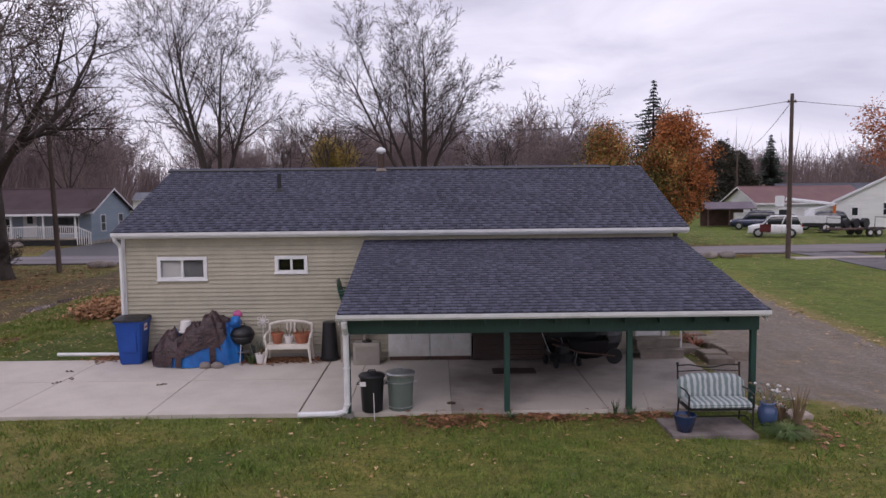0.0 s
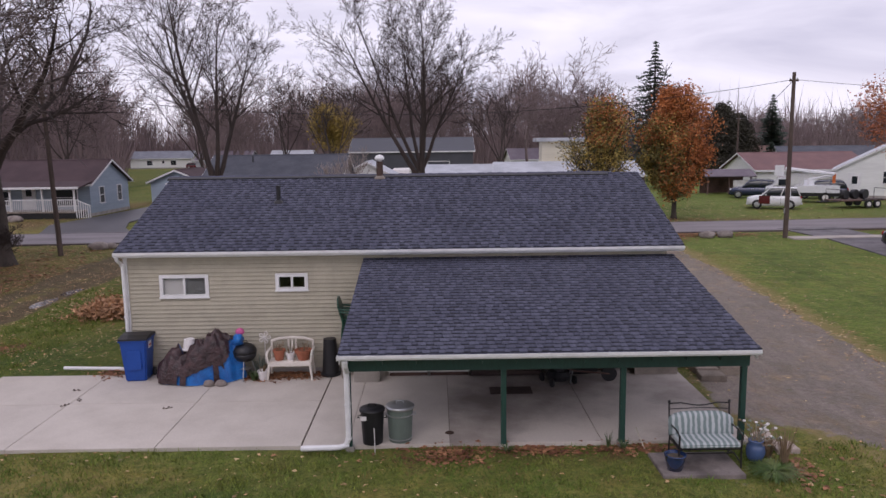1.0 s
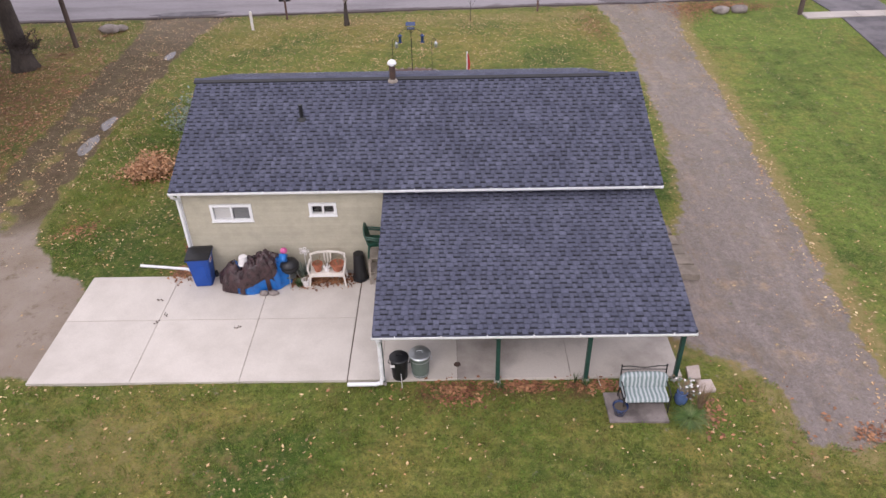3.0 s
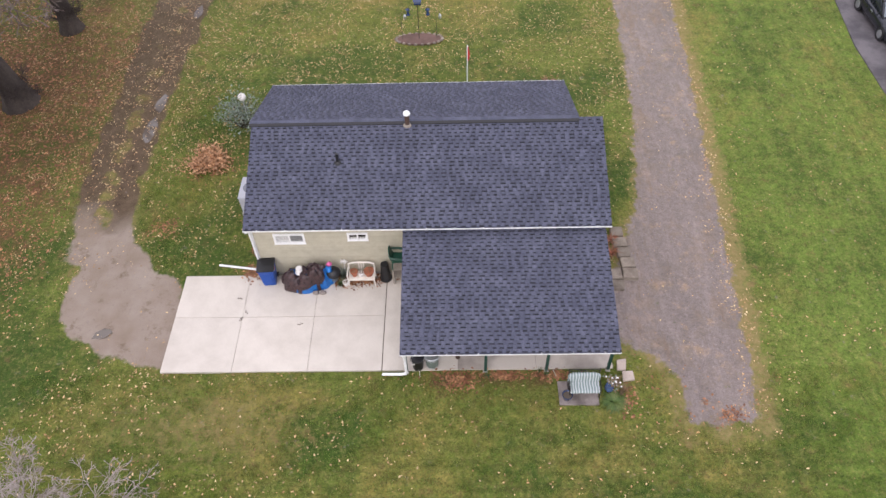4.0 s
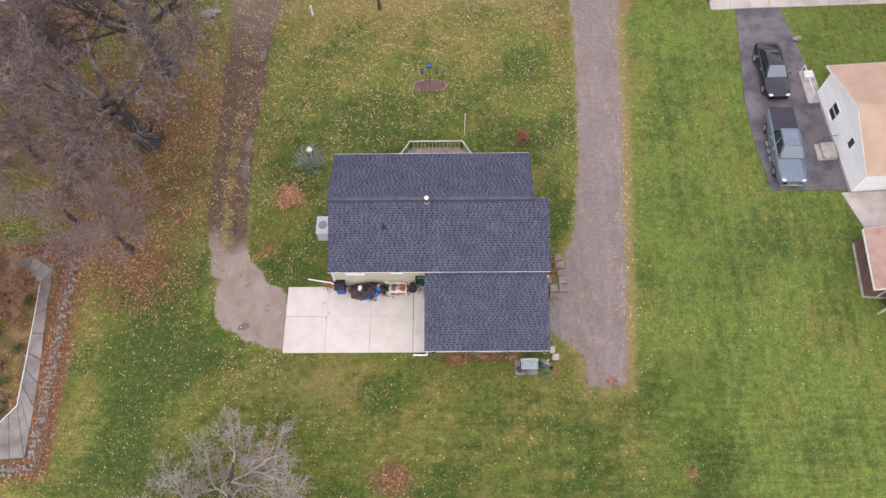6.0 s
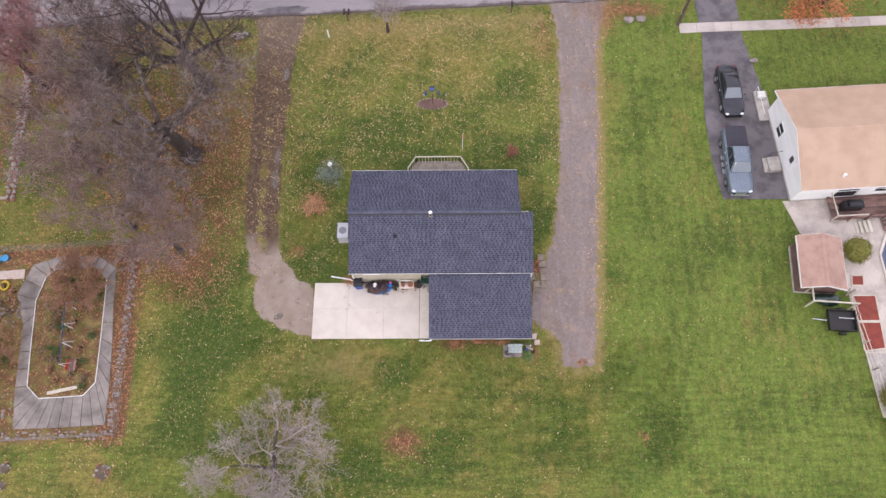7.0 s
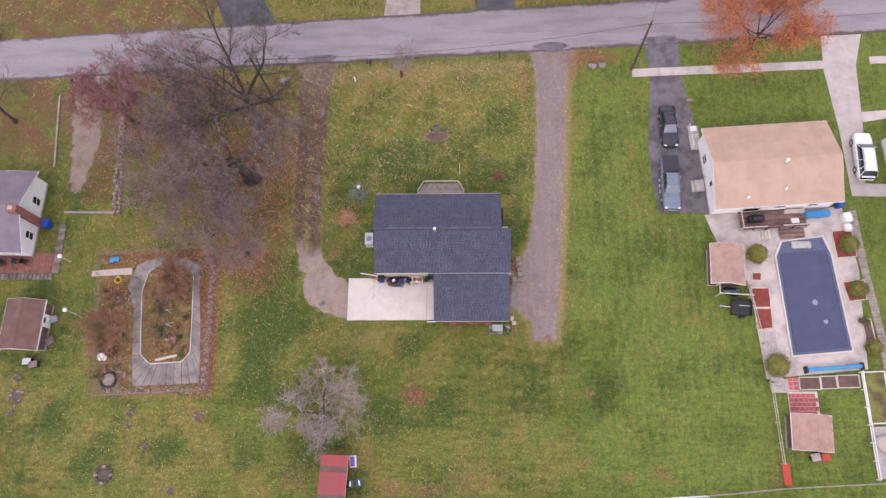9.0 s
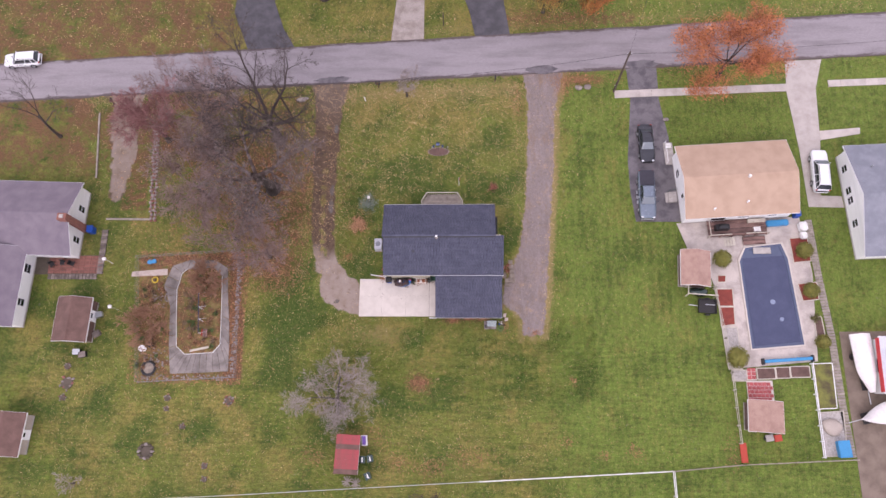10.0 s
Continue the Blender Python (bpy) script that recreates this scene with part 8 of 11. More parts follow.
def bush(name, label, at, seed, r, h, material, count, size, category="shrub"):
    rnd = random.Random(seed)
    root = thing(name, label, category, (*at, 0))
    twigs = Shape()
    tips = []
    for i in range(26):
        a, u = rnd.uniform(0, 6.28), rnd.uniform(0.2, 1)
        tip = (r * u * math.cos(a), r * u * math.sin(a), h * rnd.uniform(0.5, 1) * (1.05 - 0.5 * u * u))
        twigs.tube([(0.1 * math.cos(a), 0.1 * math.sin(a), -0.05), (tip[0] * 0.5, tip[1] * 0.5, tip[2] * 0.6), tip], [0.02, 0.014, 0.006], 4)
        tips += [tip, (tip[0] * 0.75, tip[1] * 0.75, tip[2] * 0.8), (tip[0] * 0.5, tip[1] * 0.5, tip[2] * 0.6)]
    part("stem", twigs, M_TWIG, root)
    v, f = leaf_cloud(rnd, tips, count, size, r * 0.16)
    ob = big_mesh("foliage", v, f, material)
    ob.parent = root
    tagged(ob, kind="stuff")
    return root


bush("shrub", "open grey-green shrub at the corner of the house", (-2.3, 9.4), 3, 1.15, 1.9, M_SILVER, 1500, 0.06)
bush("shrub", "low mound of rusty dead leaves", (-3.5, 6.9), 4, 1.05, 0.42, M_LEAF_MOUND, 2600, 0.07)
bush("shrub", "small russet shrub before the front wall", (12.5, 11.5), 5, 0.62, 0.9, M_RED_PLANT, 900, 0.05)
globe = thing("garden_globe", "white glass globe on a post in a shrub", "lamp", (-2.2, 9.9, 0))
part("post", Shape().tube([(0, 0, -0.05), (0, 0, 1.2)], 0.035, 8), M_WHITE, globe)
part("globe", Shape().blob((0, 0, 1.36), (0.19, 0.19, 0.19), 1, 0, 8, 14), M_FLOWER, globe, smooth=True)
rose = bush("shrub", "small dark red shrub beside the downspout", (-0.25, 1.35), 8, 0.35, 0.5, M_RED_PLANT, 260, 0.05)

# front lawn
mulch = tagged(part("mulch_bed", Shape().prism([(6.0 + 1.2 * math.cos(a), 16.25 + 0.5 * math.sin(a)) for a in np.linspace(0, 6.283, 25)[:-1]], -0.05, 0.06), M_BROWN_WOOD), "oval brown mulch bed on the front lawn", "mulch", kind="structure")
for i, a in enumerate(np.linspace(0, 6.283, 23)[:-1]):
    part("edging_stone", Shape().blob((6.0 + 1.25 * math.cos(a), 16.25 + 0.53 * math.sin(a), 0.04), (0.1, 0.08, 0.06), i, 0.25, 4, 7), M_STONE_BROWN, mulch)
feeder = thing("bird_feeder", "dark iron bird feeder stand with hanging feeders", "bird feeder", (6.0, 16.25, 0.06))
part("pole", Shape().tube([(0, 0, -0.05), (0, 0, 2.1)], 0.02, 6), M_IRON, feeder)
for s in (-1, 1):
    part("arm", Shape().tube([(0, 0, 1.9), (s * 0.25, 0, 2.1), (s * 0.5, 0, 1.95), (s * 0.52, 0, 1.8)], 0.012, 5), M_IRON, feeder)
    part("feeder", Shape().lathe([(0.11, 1.45), (0.12, 1.47), (0.07, 1.5), (0.07, 1.75), (0.13, 1.77), (0.02, 1.85)], 10, (s * 0.52, 0, 0)), M_POT_BLUE, feeder)
part("roof_feeder", Shape().box(-0.18, 0.18, -0.14, 0.14, 2.1, 2.14).along_x([(-0.2, 2.3), (0, 2.42), (0.2, 2.3)], -0.22, 0.22), M_POT_BLUE, feeder)
for x in (-0.9, 0.95):
    hk = thing("shepherd_hook", "thin iron shepherd's hook on the mulch bed", "hook", (6.0 + x, 16.25, 0.06))
    part("rod", Shape().tube([(0, 0, -0.1), (0, 0, 1.5), (0.08, 0, 1.65), (0.18, 0, 1.6), (0.2, 0, 1.5)], 0.012, 5), M_IRON, hk)
    part("feeder", Shape().lathe([(0.05, 1.2), (0.08, 1.25), (0.08, 1.4), (0.02, 1.5)], 8, (0.2, 0, 0)), M_METAL, hk)
flag = thing("flag_pole", "short white pole with a furled red flag", "flag", (8.5, 11.9, 0))
part("pole", Shape().tube([(0, 0, -0.05), (0, 0, 2.6)], 0.025, 8), M_WHITE, flag)
part("flag_cloth", Shape().tube([(0.03, 0, 2.5), (0.07, 0.01, 2.1), (0.05, 0.0, 1.75)], [0.03, 0.06, 0.04], 6), M_RED_PAINT, flag)


def mailbox(label, at, twin):
    root = thing("mailbox", label, "mailbox", at)
    part("post", Shape().box(-0.05, 0.05, -0.05, 0.05, -0.1, 1.05), M_BROWN_WOOD, root)
    for x in ((-0.2, 0.2) if twin else (0.0,)):
        bx = part("box", Shape().along_y([(-0.09 + x, 1.05), (0.09 + x, 1.05), (0.09 + x, 1.19), (0.06 + x, 1.25), (-0.06 + x, 1.25), (-0.09 + x, 1.19)], -0.25, 0.25), M_IRON, root)
        part("flag", Shape().box(0.095 + x, 0.105 + x, -0.05, 0.0, 1.15, 1.32), M_RED_PAINT, bx)
    if twin:
        part("crossbar", Shape().box(-0.32, 0.32, -0.05, 0.05, 1.0, 1.05), M_BROWN_WOOD, root)


mailbox("pair of dark mailboxes on a wooden post", (-1.6, 25.0, 0), True)
mailbox("single dark mailbox on a post by the street", (13.0, 25.7, 0), False)
mailbox("pale mailbox across the verge", (-35.0, 23.0, 0), False)
tagged(part("marker_post", Shape().box(-3.27, -3.13, 23.15, 23.2, -0.1, 1.0), M_FLOWER), "white marker post by the street", "post")
tagged(part("marker_post", Shape().box(6.45, 6.57, 33.74, 33.86, -0.1, 2.7), M_BARK), "dark wooden post on the north verge", "post")
for i, (x, y, s) in enumerate(((23.4, 24.7, 0.4), (24.5, 24.8, 0.42), (-11.3, 23.3, 0.45), (-10.7, 23.5, 0.3), (-25.4, 39.6, 0.55), (33.8, 20.3, 0.3))):
    tagged(part("boulder", Shape().blob((x, y, 0.12), (s * 1.2, s * 0.8, s * 0.62), 50 + i, 0.2, 7, 11), M_ROCK, None, smooth=True), "rounded pale boulder on the verge", "rock", "boulders")
sapling = thing("sapling", "thin bare sapling on the front lawn", "tree", (9.0, 23.9, 0))
part("stem", Shape().tube([(0, 0, 0), (0.03, 0, 0.9), (0, 0.02, 1.6)], [0.02, 0.014, 0.006], 5).tube([(0.02, 0, 0.7), (0.3, 0.1, 1.2)], 0.008, 4).tube([(0.02, 0, 0.9), (-0.25, 0.1, 1.4)], 0.008, 4), M_TWIG, sapling)


def puddle(at, rx, ry, turn, seed, label="muddy puddle in the wheel rut"):
    rnd = random.Random(seed)
    m = pose(at[0], at[1], 0, 0, 0, turn)
    poly = [(rx * math.cos(a) * rnd.uniform(0.7, 1.15), ry * math.sin(a) * rnd.uniform(0.7, 1.15)) for a in np.linspace(0, 6.283, 15)[:-1]]
    ob = part("puddle", Shape().prism(poly, -0.12, at[2] if len(at) > 2 else -0.074, m), M_WATER)
    return tagged(ob, label, "puddle", "puddles", "structure")


puddle((-6.9, 9.3), 0.38, 1.0, 4, 1)
puddle((-6.85, 11.3), 0.28, 0.8, -4, 2)
puddle((-6.7, 19.4), 0.25, 0.7, 0, 3)
puddle((-5.7, -2.35, -0.03), 0.42, 0.22, 20, 4)
puddle((-29.6, 25.2), 2.0, 0.5, 3, 5, "puddle at the edge of the street")


def utility_pole(label, at, h, lean=(0, 0), arms=True):
    root = thing("utility_pole", label, "pole", (*at, 0), group="utility poles")
    part("pole", Shape().tube([(0, 0, -0.2), (lean[0] * 0.5, lean[1] * 0.5, h * 0.5), (lean[0], lean[1], h)], [0.14, 0.12, 0.095], 10), M_POLE, root)
    if arms:
        part("bracket", Shape().box(lean[0] - 0.25, lean[0] + 0.25, lean[1] - 0.05, lean[1] + 0.05, h - 0.5, h - 0.4), M_POLE, root)
        for s in (-1, 1):
            part("insulator", Shape().lathe([(0.03, 0), (0.05, 0.04), (0.03, 0.1)], 8, (lean[0] + s * 0.2, lean[1], h - 0.4)), M_METAL, root)
    part("guy_plate", Shape().box(-0.15, -0.12, -0.05, 0.05, 1.4, 1.7), M_METAL, root)
    return root


M_POLE = surface("dark_creosoted_wood", (0.07, 0.05, 0.042), (0.11, 0.08, 0.065), rough=0.9, big=2, stretch=(1, 1, 0.15), fine=20, grain=0.3)
utility_pole("dark wooden utility pole beside the sidewalk", (27.72, 24.2), 9.3)
utility_pole("leaning dark wooden pole beside a bare tree", (-12.2, 20.9), 8.6, (-0.3, 0.1))
utility_pole("distant utility pole behind the garages", (44.6, 72), 8.6)
utility_pole("far utility pole beside the grey house", (-6.5, 84), 9.0, arms=False)
utility_pole("distant pole along the eastern street", (88, 92), 9.0)


def wire(label, a, b, sag, r=0.012):
    pts = []
    for i in range(17):
        u = i / 16
        p = Vector(a).lerp(Vector(b), u)
        p.z -= sag * 4 * u * (1 - u)
        pts.append(p)
    tagged(part("power_cable", Shape().tube(pts, r, 4), M_BLACK), label, "cable", "overhead cables")


wire("slack overhead cable between street poles", (27.72, 24.2, 8.9), (-12.5, 21.0, 8.4), 1.5, 0.018)
wire("overhead cable running behind the garages", (27.72, 24.2, 8.9), (44.6, 72, 8.3), 0.7, 0.018)
wire("overhead cable along the street", (27.72, 24.2, 8.9), (70, 27, 8.6), 0.9, 0.016)
wire("overhead cable to the far pole", (44.6, 72, 8.3), (88, 92, 8.6), 0.6, 0.02)
wire("overhead cable across the street", (-12.5, 21.0, 8.4), (-22, 45, 4.0), 0.5, 0.014)


# dead twigs left on the patio
for i, (x, y) in enumerate(((-0.67, -0.85), (-0.45, -1.81), (-0.3, -1.5), (1.85, -2.07))):
    tw = thing("dead_twig", "small dark dead twig lying on the patio", "twig", (x, y, TOP_Z), 70 * i)
    part("stem", Shape().tube([(-0.1, 0, 0.009), (0, 0.02, 0.014), (0.1, -0.01, 0.009)], 0.007, 5), M_WOOD_GREY, tw)
    for k in range(4):
        part("leaf", Shape().blob((0.05 * k - 0.08, 0.03 * (-1) ** k, 0.02), (0.026, 0.015, 0.012), k + i, 0.3, 4, 6), M_RUST, tw)

# ---- vehicles ----
def loft(rings):
    """A closed skin over rings of equal count, capped at both ends."""
    n = len(rings[0])
    vs = [p for r in rings for p in r]
    fs = [(i * n + j, i * n + (j + 1) % n, (i + 1) * n + (j + 1) % n, (i + 1) * n + j) for i in range(len(rings) - 1) for j in range(n)]
    return Shape().add(vs, fs + [tuple(range(n)), tuple(range(len(vs) - 1, len(vs) - n - 1, -1))])


def body_ring(y, zl, zt, w):
    """A car's section: tucked sill, full flank, soft shoulder, slightly crowned top."""
    h = zt - zl
    half = [(0.84 * w, zl), (0.95 * w, zl + 0.1 * h), (w, zl + 0.38 * h), (0.985 * w, zl + 0.66 * h), (0.94 * w, zl + 0.88 * h), (0.84 * w, zl + 0.97 * h), (0.5 * w, zt + 0.015), (0, zt + 0.025)]
    return [(-x, y, z) for x, z in half] + [(x, y, z) for x, z in half[-2::-1]]


CAR_LINES = {
    # windscreen foot, roof front, roof back, rear glass foot (shares of half the length), hood, belt and tail heights (shares of the height)
    "sedan": (-0.4, -0.06, 0.42, 0.74, 0.58, 0.64, 0.68),
    "suv": (-0.46, -0.16, 0.8, 0.95, 0.6, 0.61, 0.62),
    "pickup": (-0.46, -0.22, 0.22, 0.32, 0.62, 0.64, 0.65),
}


def car(name, label, category, at, turn, length, width, height, kind, colour, cab=None):
    """A car whose nose points along its own -y."""
    root = thing(name, label, category, at, turn, "parked vehicles")
    L, w = length / 2, width / 2
    a, b, c, d, hood, belt, tail = CAR_LINES[kind]
    y0, ya, yb, y1 = a * L, b * L, c * L, d * L
    hood, belt, tail = hood * height, belt * height, tail * height
    blunt = 0.1 if kind == "sedan" else 0.04
    st = [(-L, 0.36, hood * 0.72, w * 0.66), (-L + 0.07, 0.28, hood * 0.8, w * 0.82), (-L + 0.3, 0.22, hood * 0.9, w * 0.95), (-L * 0.66, 0.2, hood * 0.97, w), (y0 - 0.05, 0.2, belt - 0.02, w), (0, 0.2, belt, w), (L * 0.5, 0.2, (belt + tail) / 2, w),
          (L * 0.8, 0.22, tail, w * 0.985), (L - 0.22, 0.26, tail - blunt * 0.3, w * 0.95), (L - 0.06, 0.32, tail - blunt, w * 0.88), (L, 0.42, tail - blunt - 0.12, w * 0.8)]
    body = part("body", loft([body_ring(*q) for q in st]), colour, root, smooth=True)
    wb, wt = w * 0.86, w * 0.68

    def cabin(y, k, top):
        """A section of the cabin that has risen by k from the belt to the top."""
        z = belt - 0.02 + (top - belt + 0.02) * k
        x = wb + (wt - wb) * k
        half = [(wb, belt - 0.03), (wb * 0.3 + x * 0.7, belt - 0.02 + (z - belt) * 0.55), (x, z - 0.07 * k), (x * 0.9, z - 0.02 * k), (0, z + 0.02 * k)]
        return [(-u, y, v) for u, v in half] + [(u, y, v) for u, v in half[-2::-1]]
    rows = [(y0, 0.0), (y0 * 0.6 + ya * 0.4, 0.45), (y0 * 0.25 + ya * 0.75, 0.8), (ya, 0.96), ((ya * 2 + yb) / 3, 1.0), ((ya + yb * 2) / 3, 1.0), (yb, 0.95), (yb * 0.4 + y1 * 0.6, 0.62), (y1, 0.0 if kind == "sedan" else 0.12)]
    part("glasshouse", loft([cabin(y, k, height) for y, k in rows]), M_CAR_GLASS, root, "dark window glass", smooth=True)
    # windscreen pane, the reflected sky painted on as paler glass
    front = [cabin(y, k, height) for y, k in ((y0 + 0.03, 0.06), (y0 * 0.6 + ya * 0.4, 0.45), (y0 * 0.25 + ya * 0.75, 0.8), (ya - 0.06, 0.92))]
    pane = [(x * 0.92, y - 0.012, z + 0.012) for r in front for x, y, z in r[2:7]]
    part("windscreen", Shape().add(pane, [(i * 5 + j, i * 5 + j + 1, i * 5 + j + 6, i * 5 + j + 5) for i in range(3) for j in range(4)]), M_WINDSCREEN_SKY, root, "windscreen with a pale sky reflection painted in", smooth=True)
    skin = []
    for y, k in [(ya - 0.06, 0.9)] + rows[3:7] + [(yb + 0.05, 0.9)]:
        z = belt - 0.02 + (height - belt + 0.02) * k
        x = wb + (wt - wb) * k + 0.012
        skin.append([(-x, y, z - 0.085 * k), (-x * 0.9, y, z - 0.005), (-x * 0.5, y, z + 0.03), (0, y, z + 0.04), (x * 0.5, y, z + 0.03), (x * 0.9, y, z - 0.005), (x, y, z - 0.085 * k), (x * 0.9, y, z - 0.045), (0, y, z), (-x * 0.9, y, z - 0.045)])
    part("roof", loft(skin), cab or colour, root, smooth=True)
    for s in (-1, 1):
        legs = [((s * wb, y0, belt - 0.02), (s * (wt + 0.01), ya - 0.04, height - 0.12)), ((s * wb, y1, belt), (s * (wt + 0.01), yb + 0.04, height - 0.12)), ((s * (wb + 0.004), (y0 + y1) / 2, belt - 0.02), (s * (wt + 0.02), (ya + yb) / 2 + 0.04, height - 0.1))]
        if kind == "suv":
            legs.append(((s * (wb + 0.004), y1 - 0.75, belt - 0.02), (s * (wt + 0.02), yb - 0.45, height - 0.1)))
        for pa, pb in legs:
            part("pillar", Shape().tube([pa, pb], 0.038, 5), colour, root)
        part("mirror", Shape().blob((s * (w + 0.07), y0 + 0.32, belt + 0.06), (0.11, 0.06, 0.075), 1, 0, 5, 8), colour, root)
        part("headlight", Shape().blob((s * w * 0.64, -L + 0.13, hood * 0.76), (0.2, 0.14, 0.075), 1, 0, 6, 10), M_LENS, root, "clear headlight", smooth=True)
        part("tail_light", Shape().blob((s * w * 0.76, L - 0.07, tail - blunt - 0.1), (0.13, 0.08, 0.12), 1, 0, 6, 10), M_TAIL, root, "red tail light", smooth=True)
        part("door_seam", Shape().box(s * w - 0.006, s * w + 0.006, (y0 + y1) / 2 - 0.008, (y0 + y1) / 2 + 0.008, 0.36, belt - 0.1), M_BLACK, root)
        for y in (y0 + 0.95, (y0 + y1) / 2 + 0.75):
            part("door_handle", Shape().box(s * (w - 0.01) - 0.02, s * (w - 0.01) + 0.02, y - 0.1, y + 0.1, belt * 0.8, belt * 0.8 + 0.035), M_METAL, root)
        for y in (-L * 0.62, L * 0.58):
            part("wheel_arch", Shape().tube([(s * (w - 0.25), y, 0.34), (s * (w + 0.004), y, 0.34)], 0.385, 20), M_BLACK, root)
            wh = part("wheel", Shape().lathe([(0.2, -0.1), (0.3, -0.105), (0.33, -0.07), (0.335, 0.07), (0.3, 0.105), (0.2, 0.1)], 22, m=pose(s * (w - 0.09), y, 0.335, 0, 90, 0)), M_BLACK, root, smooth=True)
            part("rim", Shape().lathe([(0.22, -0.01), (0.215, 0.012), (0.05, 0.02)], 14, m=pose(s * (w + 0.012), y, 0.335, 0, 90 * s, 0)), M_METAL, wh)
    part("grille", Shape().box(-w * 0.42, w * 0.42, -L - 0.015, -L + 0.05, 0.42, hood * 0.66), M_METAL if kind == "pickup" else M_BLACK, root, bevel=0.015)
    part("front_bumper", Shape().box(-w * 0.74, w * 0.74, -L - 0.05, -L + 0.1, 0.28, 0.44), M_METAL if kind == "pickup" else colour, root, bevel=0.04)
    part("rear_bumper", Shape().box(-w * 0.82, w * 0.82, L - 0.1, L + 0.06, 0.34, 0.52), M_METAL if kind == "pickup" else colour, root, bevel=0.04)
    for s in (-0.45, 0.1):
        part("windscreen_wiper", Shape().tube([(s, y0 + 0.03, belt + 0.03), (s + 0.42, y0 + 0.14, belt + 0.1)], 0.01, 4), M_BLACK, root)
    if kind == "pickup":
        part("bed_cover", Shape().box(-w * 0.84, w * 0.84, y1 + 0.06, L - 0.08, tail - 0.02, tail + 0.055), M_BED, root, "dark soft bed cover", bevel=0.02)
        for s in (-1, 1):
            for k in range(3):
                part("running_board", Shape().box(s * (w + 0.05) - 0.07, s * (w + 0.05) + 0.07, y0 + 0.35 + 0.62 * k, y0 + 0.72 + 0.62 * k, 0.3, 0.34), M_METAL, root)
    if kind == "suv":
        for s in (-1, 1):
            part("roof_rail", Shape().tube([(s * wt * 0.9, ya + 0.15, height + 0.02), (s * wt * 0.92, ya + 0.25, height + 0.06), (s * wt * 0.92, yb - 0.25, height + 0.06), (s * wt * 0.9, yb - 0.15, height + 0.02)], 0.018, 5), M_BLACK, root)
    return root


M_CAR_GLASS = glass("car_window_glass", (0.02, 0.025, 0.03))
# pale tint puts the sky's reflection into the base colour
M_WINDSCREEN_SKY = glass("windscreen_painted_sky", (0.16, 0.185, 0.205))


def car_paint(name, c, metal=0.3):
    return paint(name, c, 0.25, metal=metal, coat=0.6, grain=0.03)


M_LENS = paint("headlight_lens", (0.6, 0.62, 0.65), 0.1)
M_TAIL = paint("tail_lens", (0.35, 0.01, 0.01), 0.2)
M_BED = paint("dark_vinyl", (0.03, 0.028, 0.04), 0.7)
M_CAR_BLACK, M_CAR_SLATE, M_CAR_WHITE = car_paint("black_car_paint", (0.012, 0.014, 0.022)), car_paint("slate_blue_car_paint", (0.13, 0.165, 0.21)), car_paint("white_car_paint", (0.75, 0.76, 0.78), 0.0)
M_CAR_NAVY, M_CAR_RED, M_CAR_DKGREEN = car_paint("navy_car_paint", (0.02, 0.03, 0.07)), car_paint("dark_red_car_paint", (0.12, 0.012, 0.015)), car_paint("dark_green_car_paint", (0.012, 0.035, 0.028))
car("sedan", "black sedan parked on the asphalt drive", "car", (31.08, 16.95, 0.02), 1.5, 4.75, 1.84, 1.46, "sedan", M_CAR_BLACK)
car("pickup_truck", "slate blue pickup with a dark bed cover on the drive", "truck", (30.68, 10.35, 0.02), -1, 5.9, 2.0, 1.84, "pickup", M_CAR_SLATE)
car("suv", "white sport utility vehicle on a concrete drive", "car", (51.25, 13.25, 0.02), 177.5, 5.2, 1.95, 1.75, "suv", M_CAR_WHITE)
car("suv", "white hatchback parked at the street edge", "car", (-47.4, 29.0, 0.04), 274, 4.6, 1.8, 1.6, "suv", M_CAR_WHITE)
redside = car("suv", "white off-road vehicle with a red door on the grass", "car", (35.6, 42.6, 0), 246, 4.1, 1.75, 1.75, "suv", M_CAR_WHITE)
part("door", Shape().box(0.88, 0.91, -1.15, -0.3, 0.4, 1.05), M_CAR_RED, redside, "mismatched red door", bevel=0.01)
car("pickup_truck", "dark blue utility vehicle parked by a timber shelter", "car", (38.9, 54.0, 0), 246, 4.4, 1.85, 1.75, "suv", M_CAR_NAVY)
car("suv", "navy blue sport utility vehicle beside the workshop", "car", (44.6, 52.2, 0), 246, 4.6, 1.85, 1.7, "suv", M_CAR_NAVY)
car("suv", "dark red car on the pale gravel drive", "car", (2.6, 58.5, 0), 2, 4.4, 1.8, 1.55, "suv", M_CAR_RED)
car("suv", "red car far off beside a white house", "car", (-57, 178, 0), 80, 4.4, 1.8, 1.5, "suv", M_CAR_RED)


